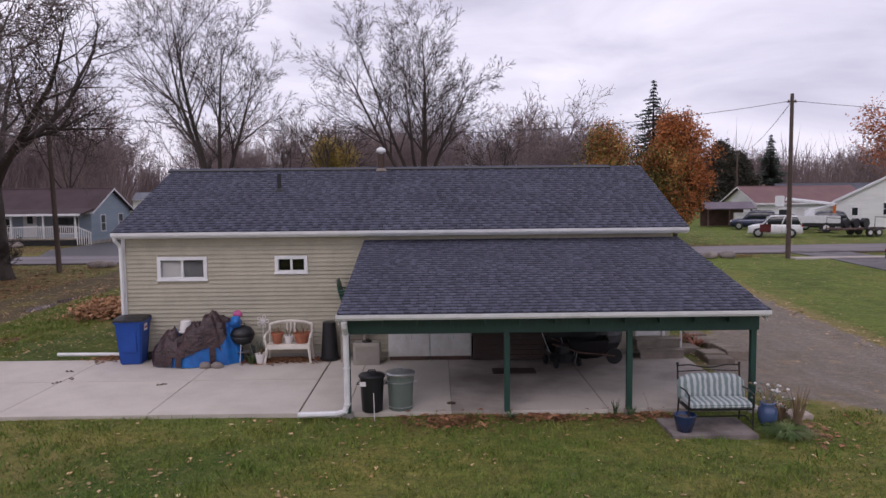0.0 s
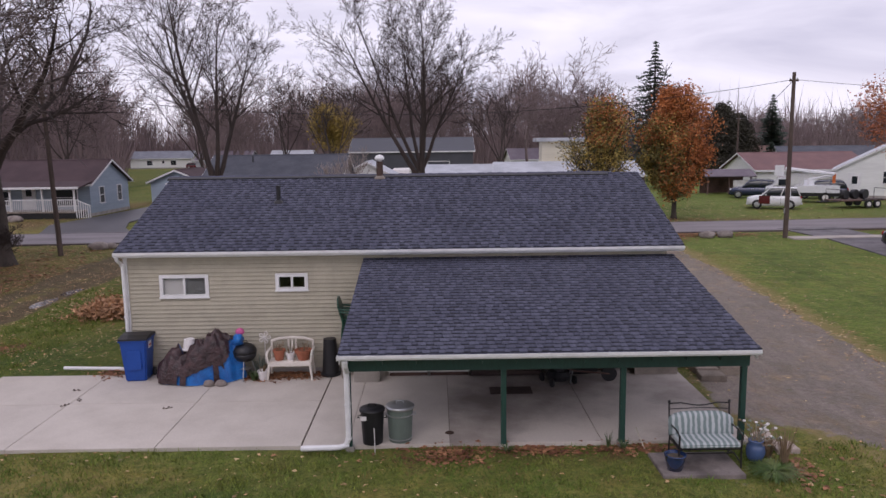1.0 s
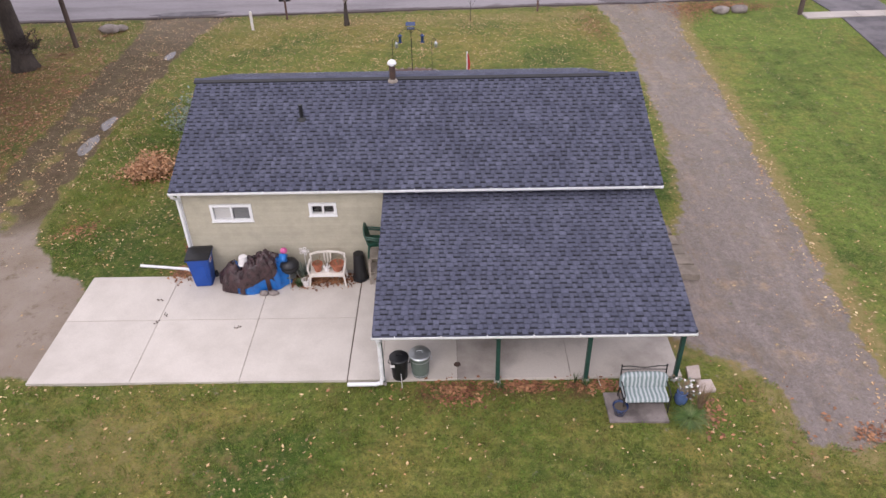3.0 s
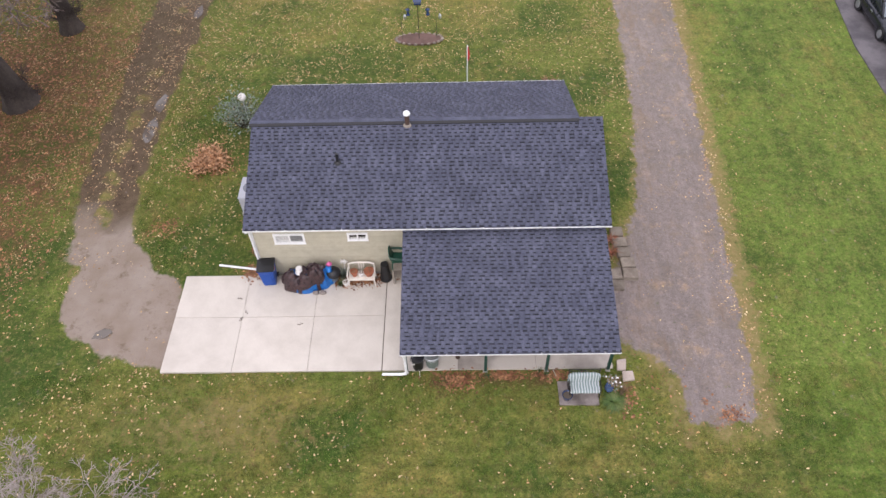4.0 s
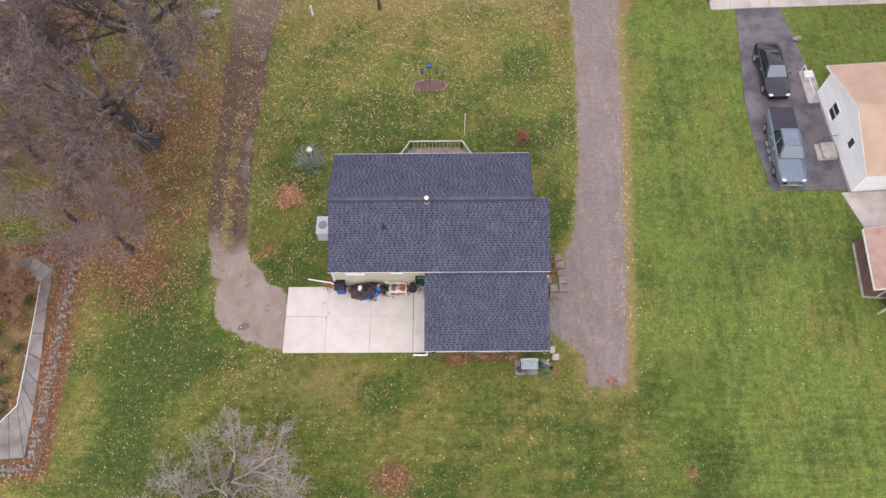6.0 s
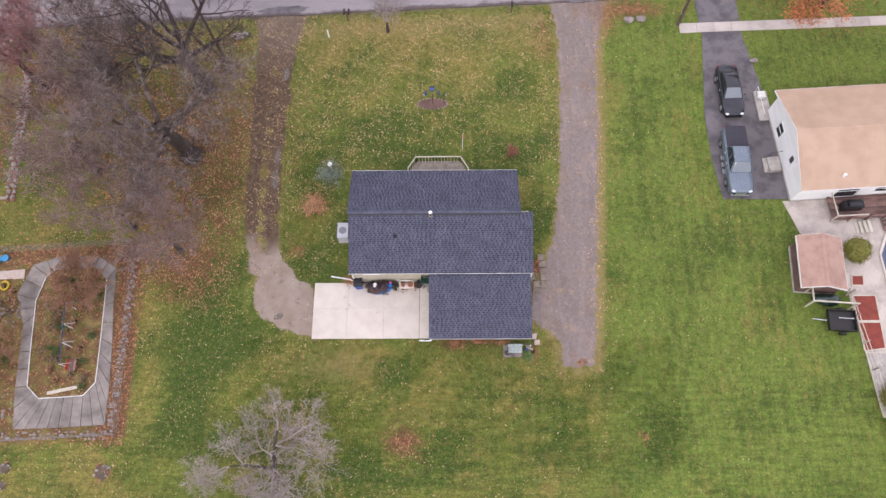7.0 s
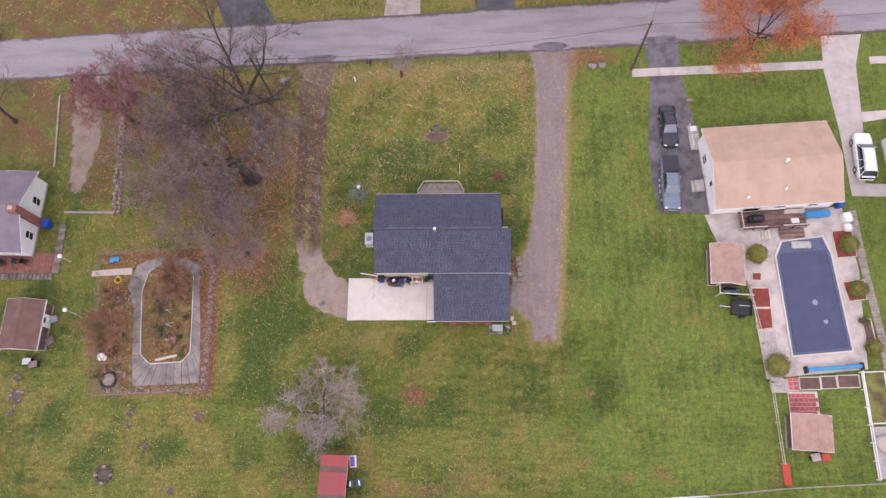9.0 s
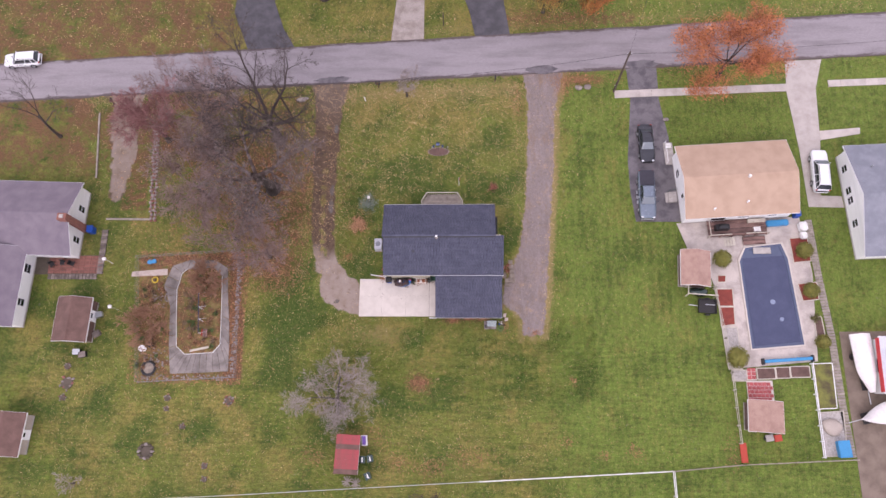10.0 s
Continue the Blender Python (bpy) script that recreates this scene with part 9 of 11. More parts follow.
def flatbed(label, at, turn):
    root = thing("flatbed_trailer", label, "trailer", at, turn)
    part("deck", Shape().box(-0.95, 0.95, -2.4, 2.4, 0.55, 0.65), M_BROWN_WOOD, root, bevel=0.01)
    part("drawbar", Shape().tube([(-0.7, -2.4, 0.55), (0, -3.8, 0.5), (0.7, -2.4, 0.55)], 0.05, 5), M_IRON, root)
    for s in (-1, 1):
        for y in (0.1, 0.9):
            wh = part("wheel", Shape().tube([(s * 0.98, y, 0.32), (s * 1.18, y, 0.32)], 0.32, 16), M_BLACK, root)
            part("rim", Shape().tube([(s * 1.175, y, 0.32), (s * 1.195, y, 0.32)], 0.18, 12), M_FLOWER, wh)
        part("fender", Shape().along_x([(-0.4, 0.6), (-0.3, 0.75), (1.3, 0.75), (1.4, 0.6), (1.3, 0.7), (-0.3, 0.7)], s * 1.08 - 0.12, s * 1.08 + 0.12), M_BLACK, root)
    for y in (-2.3, 2.3):
        part("rack", Shape().tube([(-0.9, y, 0.65), (-0.9, y, 1.5), (0.9, y, 1.5), (0.9, y, 0.65)], 0.03, 5), M_IRON, root)
    for i in range(3):
        part("tyre", Shape().tube([(-0.3, -1.2 + i * 0.9, 1.05), (0.05, -1.1 + i * 0.9, 1.05)], 0.4, 16), M_BLACK, root)
    return root


flatbed("black flatbed trailer loaded with spare tyres", (42.6, 42.6, 0), 280)


def boom_lift():
    root = thing("boom_truck", "white bucket truck with a folded orange boom", "truck", (40.9, 48.6, 0), 246)
    part("chassis", Shape().box(-0.95, 0.95, -3.0, 3.0, 0.55, 0.85), M_BLACK, root)
    part("cab", Shape().along_x([(-3.0, 0.6), (-3.0, 1.3), (-2.4, 1.5), (-2.0, 2.2), (-0.9, 2.25), (-0.8, 0.6)], -0.95, 0.95), M_CAR_WHITE, root, bevel=0.05)
    part("cab_window", Shape().box(-0.97, 0.97, -1.95, -1.1, 1.5, 2.05), M_GLASS, root)
    part("tool_box", Shape().box(-1.0, 1.0, -0.6, 3.0, 0.85, 1.5), M_CAR_WHITE, root, bevel=0.02)
    part("turret", Shape().lathe([(0.45, 1.5), (0.4, 2.0)], 14, (0, 0.6, 0)), M_CAR_WHITE, root)
    part("boom", Shape().tube([(0, 0.6, 2.0), (0.1, 2.6, 2.5), (0.1, -1.4, 3.0)], 0.16, 6), M_CAR_WHITE, root)
    part("boom_joint", Shape().box(-0.12, 0.16, 2.45, 2.7, 1.7, 2.55), M_ORANGE_PAINT, root, bevel=0.03)
    part("bucket", Shape().box(-0.35, 0.45, -2.3, -1.5, 2.3, 3.3), M_CAR_WHITE, root, bevel=0.06)
    for s in (-1, 1):
        for y in (-2.1, 1.9):
            wh = part("wheel", Shape().tube([(s * 0.75, y, 0.45), (s * 1.0, y, 0.45)], 0.45, 16), M_BLACK, root)
            part("rim", Shape().tube([(s * 0.995, y, 0.45), (s * 1.01, y, 0.45)], 0.25, 12), M_FLOWER, wh)
    part("outrigger", Shape().tube([(-1.0, 2.7, 1.2), (-1.3, 2.9, 0.1)], 0.07, 6), M_CAR_WHITE, root)


M_ORANGE_PAINT = paint("orange_paint", (0.5, 0.12, 0.02), 0.5)
boom_lift()


def camper(label, at, turn, L=5.5):
    root = thing("camper_trailer", label, "trailer", at, turn)
    part("body", Shape().along_x([(-L / 2, 0.5), (-L / 2 - 0.15, 1.6), (-L / 2 + 0.3, 2.6), (L / 2 - 0.2, 2.7), (L / 2, 2.2), (L / 2, 0.5)], -1.1, 1.1), M_FLOWER, root, bevel=0.08)
    part("window", Shape().box(1.09, 1.12, -1.2, 0.2, 1.5, 2.1), M_GLASS, root)
    part("window", Shape().box(-0.7, 0.7, -L / 2 - 0.17, -L / 2 - 0.05, 1.6, 2.1), M_GLASS, root)
    for s in (-1, 1):
        part("wheel", Shape().tube([(s * 0.85, 0.3, 0.33), (s * 1.08, 0.3, 0.33)], 0.33, 14), M_BLACK, root)


camper("white camper trailer behind the garages", (3.4, 72, 0), 0)
camper("white box trailer among the far trees", (-24, 132, 0), 90, 7)


def wrapped_boat(label, at, turn, L):
    """A hull on a trailer under shrunk white film."""
    root = thing("wrapped_boat", label, "boat", at, turn, "wrapped boats")
    ring = []
    n = 7
    for i in range(13):
        u = i / 12
        y = -L / 2 + L * u
        w = 1.15 * (1 - max(0, (0.45 - u) / 0.45) ** 1.8)
        hgt = 1.75 + 0.35 * math.sin(u * 3.0) + (0.2 if u < 0.3 else 0)
        ring.append([(-w * 0.5, y, 0.55 + 0.4 * max(0, 0.3 - u)), (-w, y, 1.05), (-w * 0.95, y, 1.25), (0, y, hgt), (w * 0.95, y, 1.25), (w, y, 1.05), (w * 0.5, y, 0.55 + 0.4 * max(0, 0.3 - u))])
    vs = [p for r in ring for p in r]
    fs = [(i * n + j, i * n + (j + 1) % n, (i + 1) * n + (j + 1) % n, (i + 1) * n + j) for i in range(12) for j in range(n)]
    fs += [tuple(range(n)), tuple(range(len(vs) - 1, len(vs) - n - 1, -1))]
    part("film", Shape().add(vs, fs), M_FLOWER, root, smooth=True)
    part("trailer_beam", Shape().box(-0.6, 0.6, -L / 2 + 0.3, L / 2, 0.4, 0.5), M_IRON, root)
    part("drawbar", Shape().tube([(0, -L / 2 + 0.5, 0.45), (0, -L / 2 - 1.2, 0.4)], 0.05, 5), M_METAL, root)
    for s in (-1, 1):
        part("wheel", Shape().tube([(s * 0.85, 0.8, 0.32), (s * 1.05, 0.8, 0.32)], 0.32, 14), M_BLACK, root)


wrapped_boat("long boat wrapped in white winter film", (53.0, -9.4, 0), 4, 6.4)
wrapped_boat("second boat wrapped in white winter film", (55.0, -14.6, 0), 285, 6.6)
wrapped_boat("third film-wrapped boat near the fence", (57.5, -22.0, 0), 15, 6.0)

# ---- fenced garden to the west ----
M_MULCH_RED = surface("red_mulch", (0.22, 0.045, 0.03), (0.16, 0.035, 0.025), rough=0.95, big=2, fine=40, grain=0.3)
M_POOL_COVER = surface("navy_pool_cover", (0.036, 0.045, 0.095), (0.05, 0.06, 0.115), rough=0.55, big=0.6, fine=12, bump=0.2)
# puddle water, pale blue because the mirrored sky is in its colour
M_POOL_MELT_SKY = glass("melt_water_painted_sky", (0.19, 0.23, 0.32))
M_POOL_RIM = paint("blue_pool_liner", (0.07, 0.09, 0.15), 0.5)
M_RAIL_GREY = paint("dull_grey_fence_pipe", (0.2, 0.19, 0.19), 0.7)
M_YEW = surface("clipped_yew", (0.135, 0.14, 0.025), (0.19, 0.17, 0.035), rough=0.8, big=3, spread=0.4, island=True, bump=0)
M_MOSS = surface("mossy_soil", (0.17, 0.175, 0.04), (0.075, 0.06, 0.03), rough=0.95, big=0.8, fine=20, grain=0.3, bump=0.6, depth=0.03)
M_GRAVEL_PALE = surface("pale_gravel", (0.4, 0.37, 0.34), (0.28, 0.26, 0.24), rough=0.95, big=4, fine=60, grain=0.4, bump=0.6)
M_CYAN = paint("cyan_plastic", (0.03, 0.23, 0.45), 0.4)
M_BOARD_RED = paint("red_board", (0.42, 0.05, 0.025), 0.6)


def garden_walk():
    outer = [(-25.1, -2.9), (-24.95, -5), (-24.75, -7.7), (-24.3, -10.7), (-22.6, -10.65), (-21, -10.6), (-19.4, -10.5), (-17.65, -10.4), (-17.8, -7.4), (-18.05, -4.5), (-18.5, -1.1), (-18.7, 1.6), (-20.2, 2.55), (-23.2, 2.65), (-25.3, 1.9), (-26.1, -0.5)]
    inner = [(-24.4, -2.1), (-24.15, -5), (-23.86, -7.6), (-22.85, -8.5), (-22.0, -8.45), (-21, -8.4), (-19.6, -8.3), (-18.84, -7.35), (-18.9, -6.0), (-19.0, -4.0), (-19.15, -1.5), (-19.3, 0.65), (-20.4, 1.7), (-23.5, 1.5), (-24.05, 1.0), (-24.5, -1.0)]
    root = thing("garden_path", "looped grey paved path with a white edging", "path", kind="structure")
    n = len(outer)
    for i in range(n):
        j = (i + 1) % n
        for lo, hi in ((0.012, 0.49), (0.51, 0.988)):
            def between(line, u):
                return (line[i][0] + (line[j][0] - line[i][0]) * u, line[i][1] + (line[j][1] - line[i][1]) * u)
            part("slab", Shape().prism([between(outer, lo), between(outer, hi), between(inner, hi), between(inner, lo)], -0.05, 0.035), M_PATH_GREY, root, bevel=0.008)
        if i not in (11, 12):
            a, b = inner[i], inner[j]
            part("edging", Shape().tube([(a[0], a[1], 0.06), (b[0], b[1], 0.06)], 0.035, 5), M_WHITE_DULL, root)
    part("entry_slab", Shape().prism([(-30.1, 0.62), (-25.8, 0.8), (-25.9, 1.55), (-30.1, 1.2)], -0.05, 0.03), M_PAD_PALE, root)


M_PATH_GREY = surface("grey_paving", (0.235, 0.208, 0.19), (0.13, 0.112, 0.1), rough=0.9, big=0.7, fine=25, grain=0.2, spread=0.16)
garden_walk()


def fence(label, pts, h, rails, post_mat, rail_mat, gap=2.4, r=0.03, group="fences"):
    root = thing("fence", label, "fence", group=group)
    for (xa, ya), (xb, yb) in zip(pts[:-1], pts[1:]):
        n = max(1, round(math.hypot(xb - xa, yb - ya) / gap))
        for i in range(n + 1):
            u = i / n
            x, y = xa + (xb - xa) * u, ya + (yb - ya) * u
            part("post", Shape().tube([(x, y, -0.2), (x, y, h + 0.05)], r * 1.6, 6), post_mat, root)
        for z in rails:
            part("rail", Shape().tube([(xa, ya, z), ((xa + xb) / 2, (ya + yb) / 2, z - 0.01), (xb, yb, z)], r, 5), rail_mat, root)
    return root


fence("grey wire garden fence with thin posts", [(-29.5, 2.9), (-17.4, 3.7), (-16.7, -11.1), (-27.8, -11.7), (-29.5, 2.9)], 1.0, (0.1, 0.4, 0.7, 1.0), M_RAIL_GREY, M_RAIL_GREY, 2.2, 0.012)
fence("back boundary wire fence overgrown with brush", [(-46, -25.2), (-18, -23.8), (10.8, -22.1)], 1.1, (0.3, 0.7, 1.1), M_WOOD_GREY, M_METAL, 2.6, 0.018)
fence("white rail fence along the back boundary", [(10.8, -22.1), (31.4, -20.9), (31.5, -26.0)], 1.1, (0.55, 1.1), M_WHITE_DULL, M_WHITE_DULL, 2.4, 0.05)
fence("weathered board fence behind the pool garden", [(31.4, -20.9), (38.9, -20.2), (50.8, -19.6)], 1.2, (0.4, 0.8, 1.2), M_WOOD_GREY, M_WOOD_GREY, 2.0, 0.04)
fence("low pale fence beside the pool garden", [(37.6, -0.6), (38.4, -6.6), (38.7, -10.4), (38.9, -18.0)], 0.9, (0.4, 0.85), M_WOOD_PALE, M_WOOD_PALE, 1.8, 0.035)
fence("white fence dividing the pool garden", [(47.5, -9.4), (47.55, -19.4)], 0.8, (0.4, 0.8), M_WHITE, M_WHITE, 1.8, 0.04)
bare_tree("shrub", "dense tawny bare shrub inside the garden fence", (-26.7, -5.2), 61, 0.45, 0.06, spec_of([16, 7, 6, 5], ratio=[5.0, 0.5, 0.5, 0.55, 0.6], angle=[62, 40, 40, 45, 48], thin=0.015), twig=M_TWIG_TAWNY, size=1.15)
bare_tree("shrub", "spreading brown shrub over the garden path", (-20.8, -0.2), 62, 0.42, 0.06, spec_of([16, 7, 6, 5], ratio=[5.2, 0.5, 0.5, 0.55, 0.6], angle=[64, 40, 40, 45, 48], thin=0.015), twig=M_TWIG_TAWNY, size=1.1)


def garden_clutter():
    tr = thing("trellis", "blue and white garden trellis frame", "trellis", (-21.3, -1.7, 0), 5)
    for y in (0, -1.6, -3.0, -4.6):
        part("post", Shape().tube([(0, y, 0), (0, y, 1.7)], 0.035, 6), M_WHITE_DULL, tr)
        part("arm", Shape().tube([(0, y, 1.65), (0.9, y, 1.65)], 0.02, 5), M_METAL, tr)
    part("top_bar", Shape().tube([(0, 0, 1.68), (0, -4.6, 1.68)], 0.035, 6), M_POT_BLUE, tr)
    be = thing("garden_bench", "small weathered red wooden bench in the garden bed", "bench", (-20.6, -6.1, 0), 90)
    for i in range(4):
        part("slat", Shape().box(-0.4, 0.4, -0.25 + i * 0.13, -0.14 + i * 0.13, 0.42, 0.45), M_WOOD_RED, be)
    for sx in (-1, 1):
        part("leg", Shape().box(sx * 0.45 - 0.03, sx * 0.45 + 0.03, -0.22, 0.22, 0, 0.42), M_BROWN_WOOD, be)
    part("backrest", Shape().box(-0.4, 0.4, 0.24, 0.28, 0.5, 0.85), M_BOARD_RED, be)
    ty = thing("tyre_planter", "large black tractor tyre used as a planter", "planter", (-26.8, -10.1, 0))
    ring = Shape()
    ring.tube([(0.76 * math.cos(a), 0.74 * math.sin(a), 0.14) for a in np.linspace(0, 6.2832, 25)], 0.14, 8)
    part("tyre", ring, M_BLACK, ty, smooth=True)
    part("soil", Shape().lathe([(0.62, 0.0), (0.62, 0.1)], 16), M_STONE_BROWN, ty)
    tb = thing("round_table", "round white garden table", "table", (-27.6, -7.9, 0))
    part("tabletop", Shape().lathe([(0.36, 0.66), (0.38, 0.68), (0.36, 0.7)], 18), M_WHITE_DULL, tb)
    part("pedestal", Shape().lathe([(0.3, 0), (0.06, 0.1), (0.06, 0.66)], 12), M_FLOWER, tb)
    ch = thing("garden_chair", "dark garden chair beside a white table", "chair", (-26.8, -7.5, 0), 40)
    part("seat", Shape().box(-0.25, 0.25, -0.25, 0.25, 0.4, 0.44), M_BLACK, ch)
    part("backrest", Shape().box(-0.25, 0.25, 0.22, 0.26, 0.44, 0.85), M_BLACK, ch)
    for sx in (-1, 1):
        for sy in (-1, 1):
            part("leg", Shape().box(sx * 0.22 - 0.02, sx * 0.22 + 0.02, sy * 0.22 - 0.02, sy * 0.22 + 0.02, 0, 0.4), M_BLACK, ch)
    rg = thing("garden_hoop", "yellow plastic ring lying in the bed", "ring", (-27.2, 0.2, 0.0))
    part("ring", Shape().tube([(0.32 * math.cos(a), 0.32 * math.sin(a), 0.08) for a in np.linspace(0, 6.2832, 19)], 0.08, 6), M_YELLOW_PAINT, rg)
    for i, (x, y) in enumerate(((-28.0, 2.3), (-27.5, 2.4))):
        pt = thing("plastic_tub", "pale blue plastic tub by the garden fence", "tub", (x, y, 0))
        part("body", Shape().lathe([(0.2, 0), (0.26, 0.3), (0.28, 0.32)], 14), M_CYAN, pt)
    fp = thing("plank", "pale plank lying in the garden bed", "plank", (-21.2, -7.9, 0.03), 12)
    part("board", Shape().box(-1.1, 1.1, -0.12, 0.12, 0, 0.06), M_WOOD_PALE, fp, bevel=0.005)
    for x, y in ((-31.1, -3.4), (-32.5, 2.2)):
        bh = thing("bird_house", "white bird house on a slim pole", "bird house", (x, y, 0))
        part("pole", Shape().tube([(0, 0, -0.1), (0, 0, 2.0)], 0.03, 6), M_WHITE_DULL, bh)
        part("house", Shape().box(-0.14, 0.14, -0.14, 0.14, 2.0, 2.25), M_FLOWER, bh)
        part("roof", Shape().along_x([(-0.2, 2.25), (0.2, 2.25), (0, 2.4)], -0.18, 0.18), M_FLOWER, bh)


M_YELLOW_PAINT = paint("yellow_plastic", (0.6, 0.42, 0.03), 0.5)
garden_clutter()
rnd_g = random.Random(17)
for i in range(78):
    u = rnd_g.random()
    gx_, gy_ = (rnd_g.uniform(-23.4, -19.4), rnd_g.uniform(-7.8, 0.6)) if i < 50 else (rnd_g.uniform(-28.6, -25.8), rnd_g.uniform(-11, 0.4))
    bush("garden_plant", ("low green plant in the garden bed", "tan withered plant in the garden bed", "reddish withered plant in the garden bed")[i % 3], (gx_, gy_), 300 + i, rnd_g.uniform(0.2, 0.5), rnd_g.uniform(0.25, 0.6), (M_LILY, M_DRYSTEM, M_LEAF_TAN)[i % 3], 160, 0.06, "plant")
rnd_g = random.Random(18)
strip = thing("stone_strip", "strip of pale pebbles inside the garden fence", "stones", kind="structure")
for i in range(290):
    x, y = (rnd_g.uniform(-17.55, -16.95), rnd_g.uniform(-10.9, 3.0)) if i < 130 else (rnd_g.uniform(-27.5, -17), rnd_g.uniform(-11.4, -10.85)) if i < 200 else (rnd_g.gauss(-26.3, 0.8), rnd_g.gauss(-9.6, 0.9)) if i < 260 else (rnd_g.gauss(-26.4, 0.5), rnd_g.gauss(-2.0, 0.4))
    part("stone", Shape().blob((x, y, 0.03), (rnd_g.uniform(0.07, 0.15), rnd_g.uniform(0.06, 0.12), 0.07), i, 0.25, 4, 6), M_ROCK, strip)
for i, (x, y, s) in enumerate(((-17.3, -13.7, 0.5), (-24.3, -13.4, 0.35), (-22.3, -16.5, 0.3), (-24.3, -14.6, 0.28), (-19.4, -20.7, 0.32), (-19.3, -22.1, 0.3), (-36.0, -11.8, 0.7), (-36.2, -9.9, 0.35), (-36.3, -13.4, 0.35))):
    bed = thing("stone_ring", "small ring of stones round a planting hole", "stone ring", (x, y, 0), group="stone rings")
    part("soil", Shape().lathe([(s, -0.05), (s * 0.95, 0.05)], 12), M_JOINT, bed)
    for k in range(9):
        a = k * 0.698
        g = s * (0.95 + 0.25 * math.sin(3 * k + i))
        part("stone", Shape().blob((g * math.cos(a + 0.2 * math.sin(5 * k)), g * math.sin(a), 0.04), (s * (0.24 + 0.1 * math.sin(7 * k)), s * 0.22, 0.09), k, 0.3, 4, 7), M_ROCK if (k + i) % 3 else M_BRICK, bed)
fire = thing("fire_pit", "dark ring of blackened stones on the lawn", "fire pit", (-26.1, -19.2, 0))
for k in range(12):
    a = k * 0.5236
    part("stone", Shape().blob((0.75 * math.cos(a), 0.75 * math.sin(a), 0.1), (0.24, 0.18, 0.16), k, 0.2, 5, 8), M_JOINT if k % 3 else M_ROCK, fire)
part("ash", Shape().lathe([(0.6, -0.02), (0.58, 0.03)], 14), M_JOINT, fire)


def beside_red_shed():
    for i, (x, y) in enumerate(((-1.95, -19.9), (-1.1, -19.8), (-1.3, -21.6))):
        wb = thing("wheeled_bin", "dark green wheeled bin beside the red shed", "bin", (x, y, 0), 12 * i, "green bins")
        part("body", Shape().add([(-0.25, -0.27, 0.05), (0.25, -0.27, 0.05), (0.25, 0.27, 0.05), (-0.25, 0.27, 0.05), (-0.32, -0.36, 0.95), (0.32, -0.36, 0.95), (0.32, 0.36, 0.95), (-0.32, 0.36, 0.95)], [(3, 2, 1, 0), (4, 5, 6, 7), (0, 1, 5, 4), (1, 2, 6, 5), (2, 3, 7, 6), (3, 0, 4, 7)]), M_CAR_DKGREEN, wb, bevel=0.02)
        part("lid", Shape().box(-0.34, 0.34, -0.38, 0.38, 0.95, 1.02), M_CAR_DKGREEN, wb, bevel=0.02)
        part("handle", Shape().box(-0.06, 0.06, -0.25, 0.2, 1.02, 1.05), M_FLOWER, wb)
    cr = thing("storage_crate", "purple and white plastic crate by the shed", "crate", (-1.85, -17.9, 0), 5)
    part("body", Shape().box(-0.3, 0.3, -0.55, 0.55, 0, 0.6), M_FLOWER, cr, bevel=0.02)
    part("lid", Shape().box(-0.2, 0.2, -0.45, 0.45, 0.6, 0.66), M_PURPLE, cr, bevel=0.01)
    for i, (x, y) in enumerate(((-3.6, -22.2), (-2.7, -22.4))):
        sc = thing("scrap_heap", "small heap of grey scrap timber", "scrap", (x, y, 0), 30 * i)
        for k in range(5):
            part("plank", Shape().box(-0.6, 0.6, -0.06, 0.06, 0.03 + 0.07 * k, 0.09 + 0.07 * k, pose(0, 0, 0, 0, 0, 31 * k)), M_WOOD_GREY, sc)


M_PURPLE = paint("purple_plastic", (0.16, 0.08, 0.35), 0.5)
beside_red_shed()


# ---- pool garden to the east ----
sheet("pool_patio", "pale concrete terrace round a covered pool", "pavement", [(34.1, 7.0), (38, 7.2), (48.4, 7.8), (49.1, 1), (48.4, -9.1), (38.6, -10.0), (38.2, -4.5), (37.8, -0.7), (37.0, 3.0), (35.4, 3.1)], M_CONCRETE_TAN, 0.03)


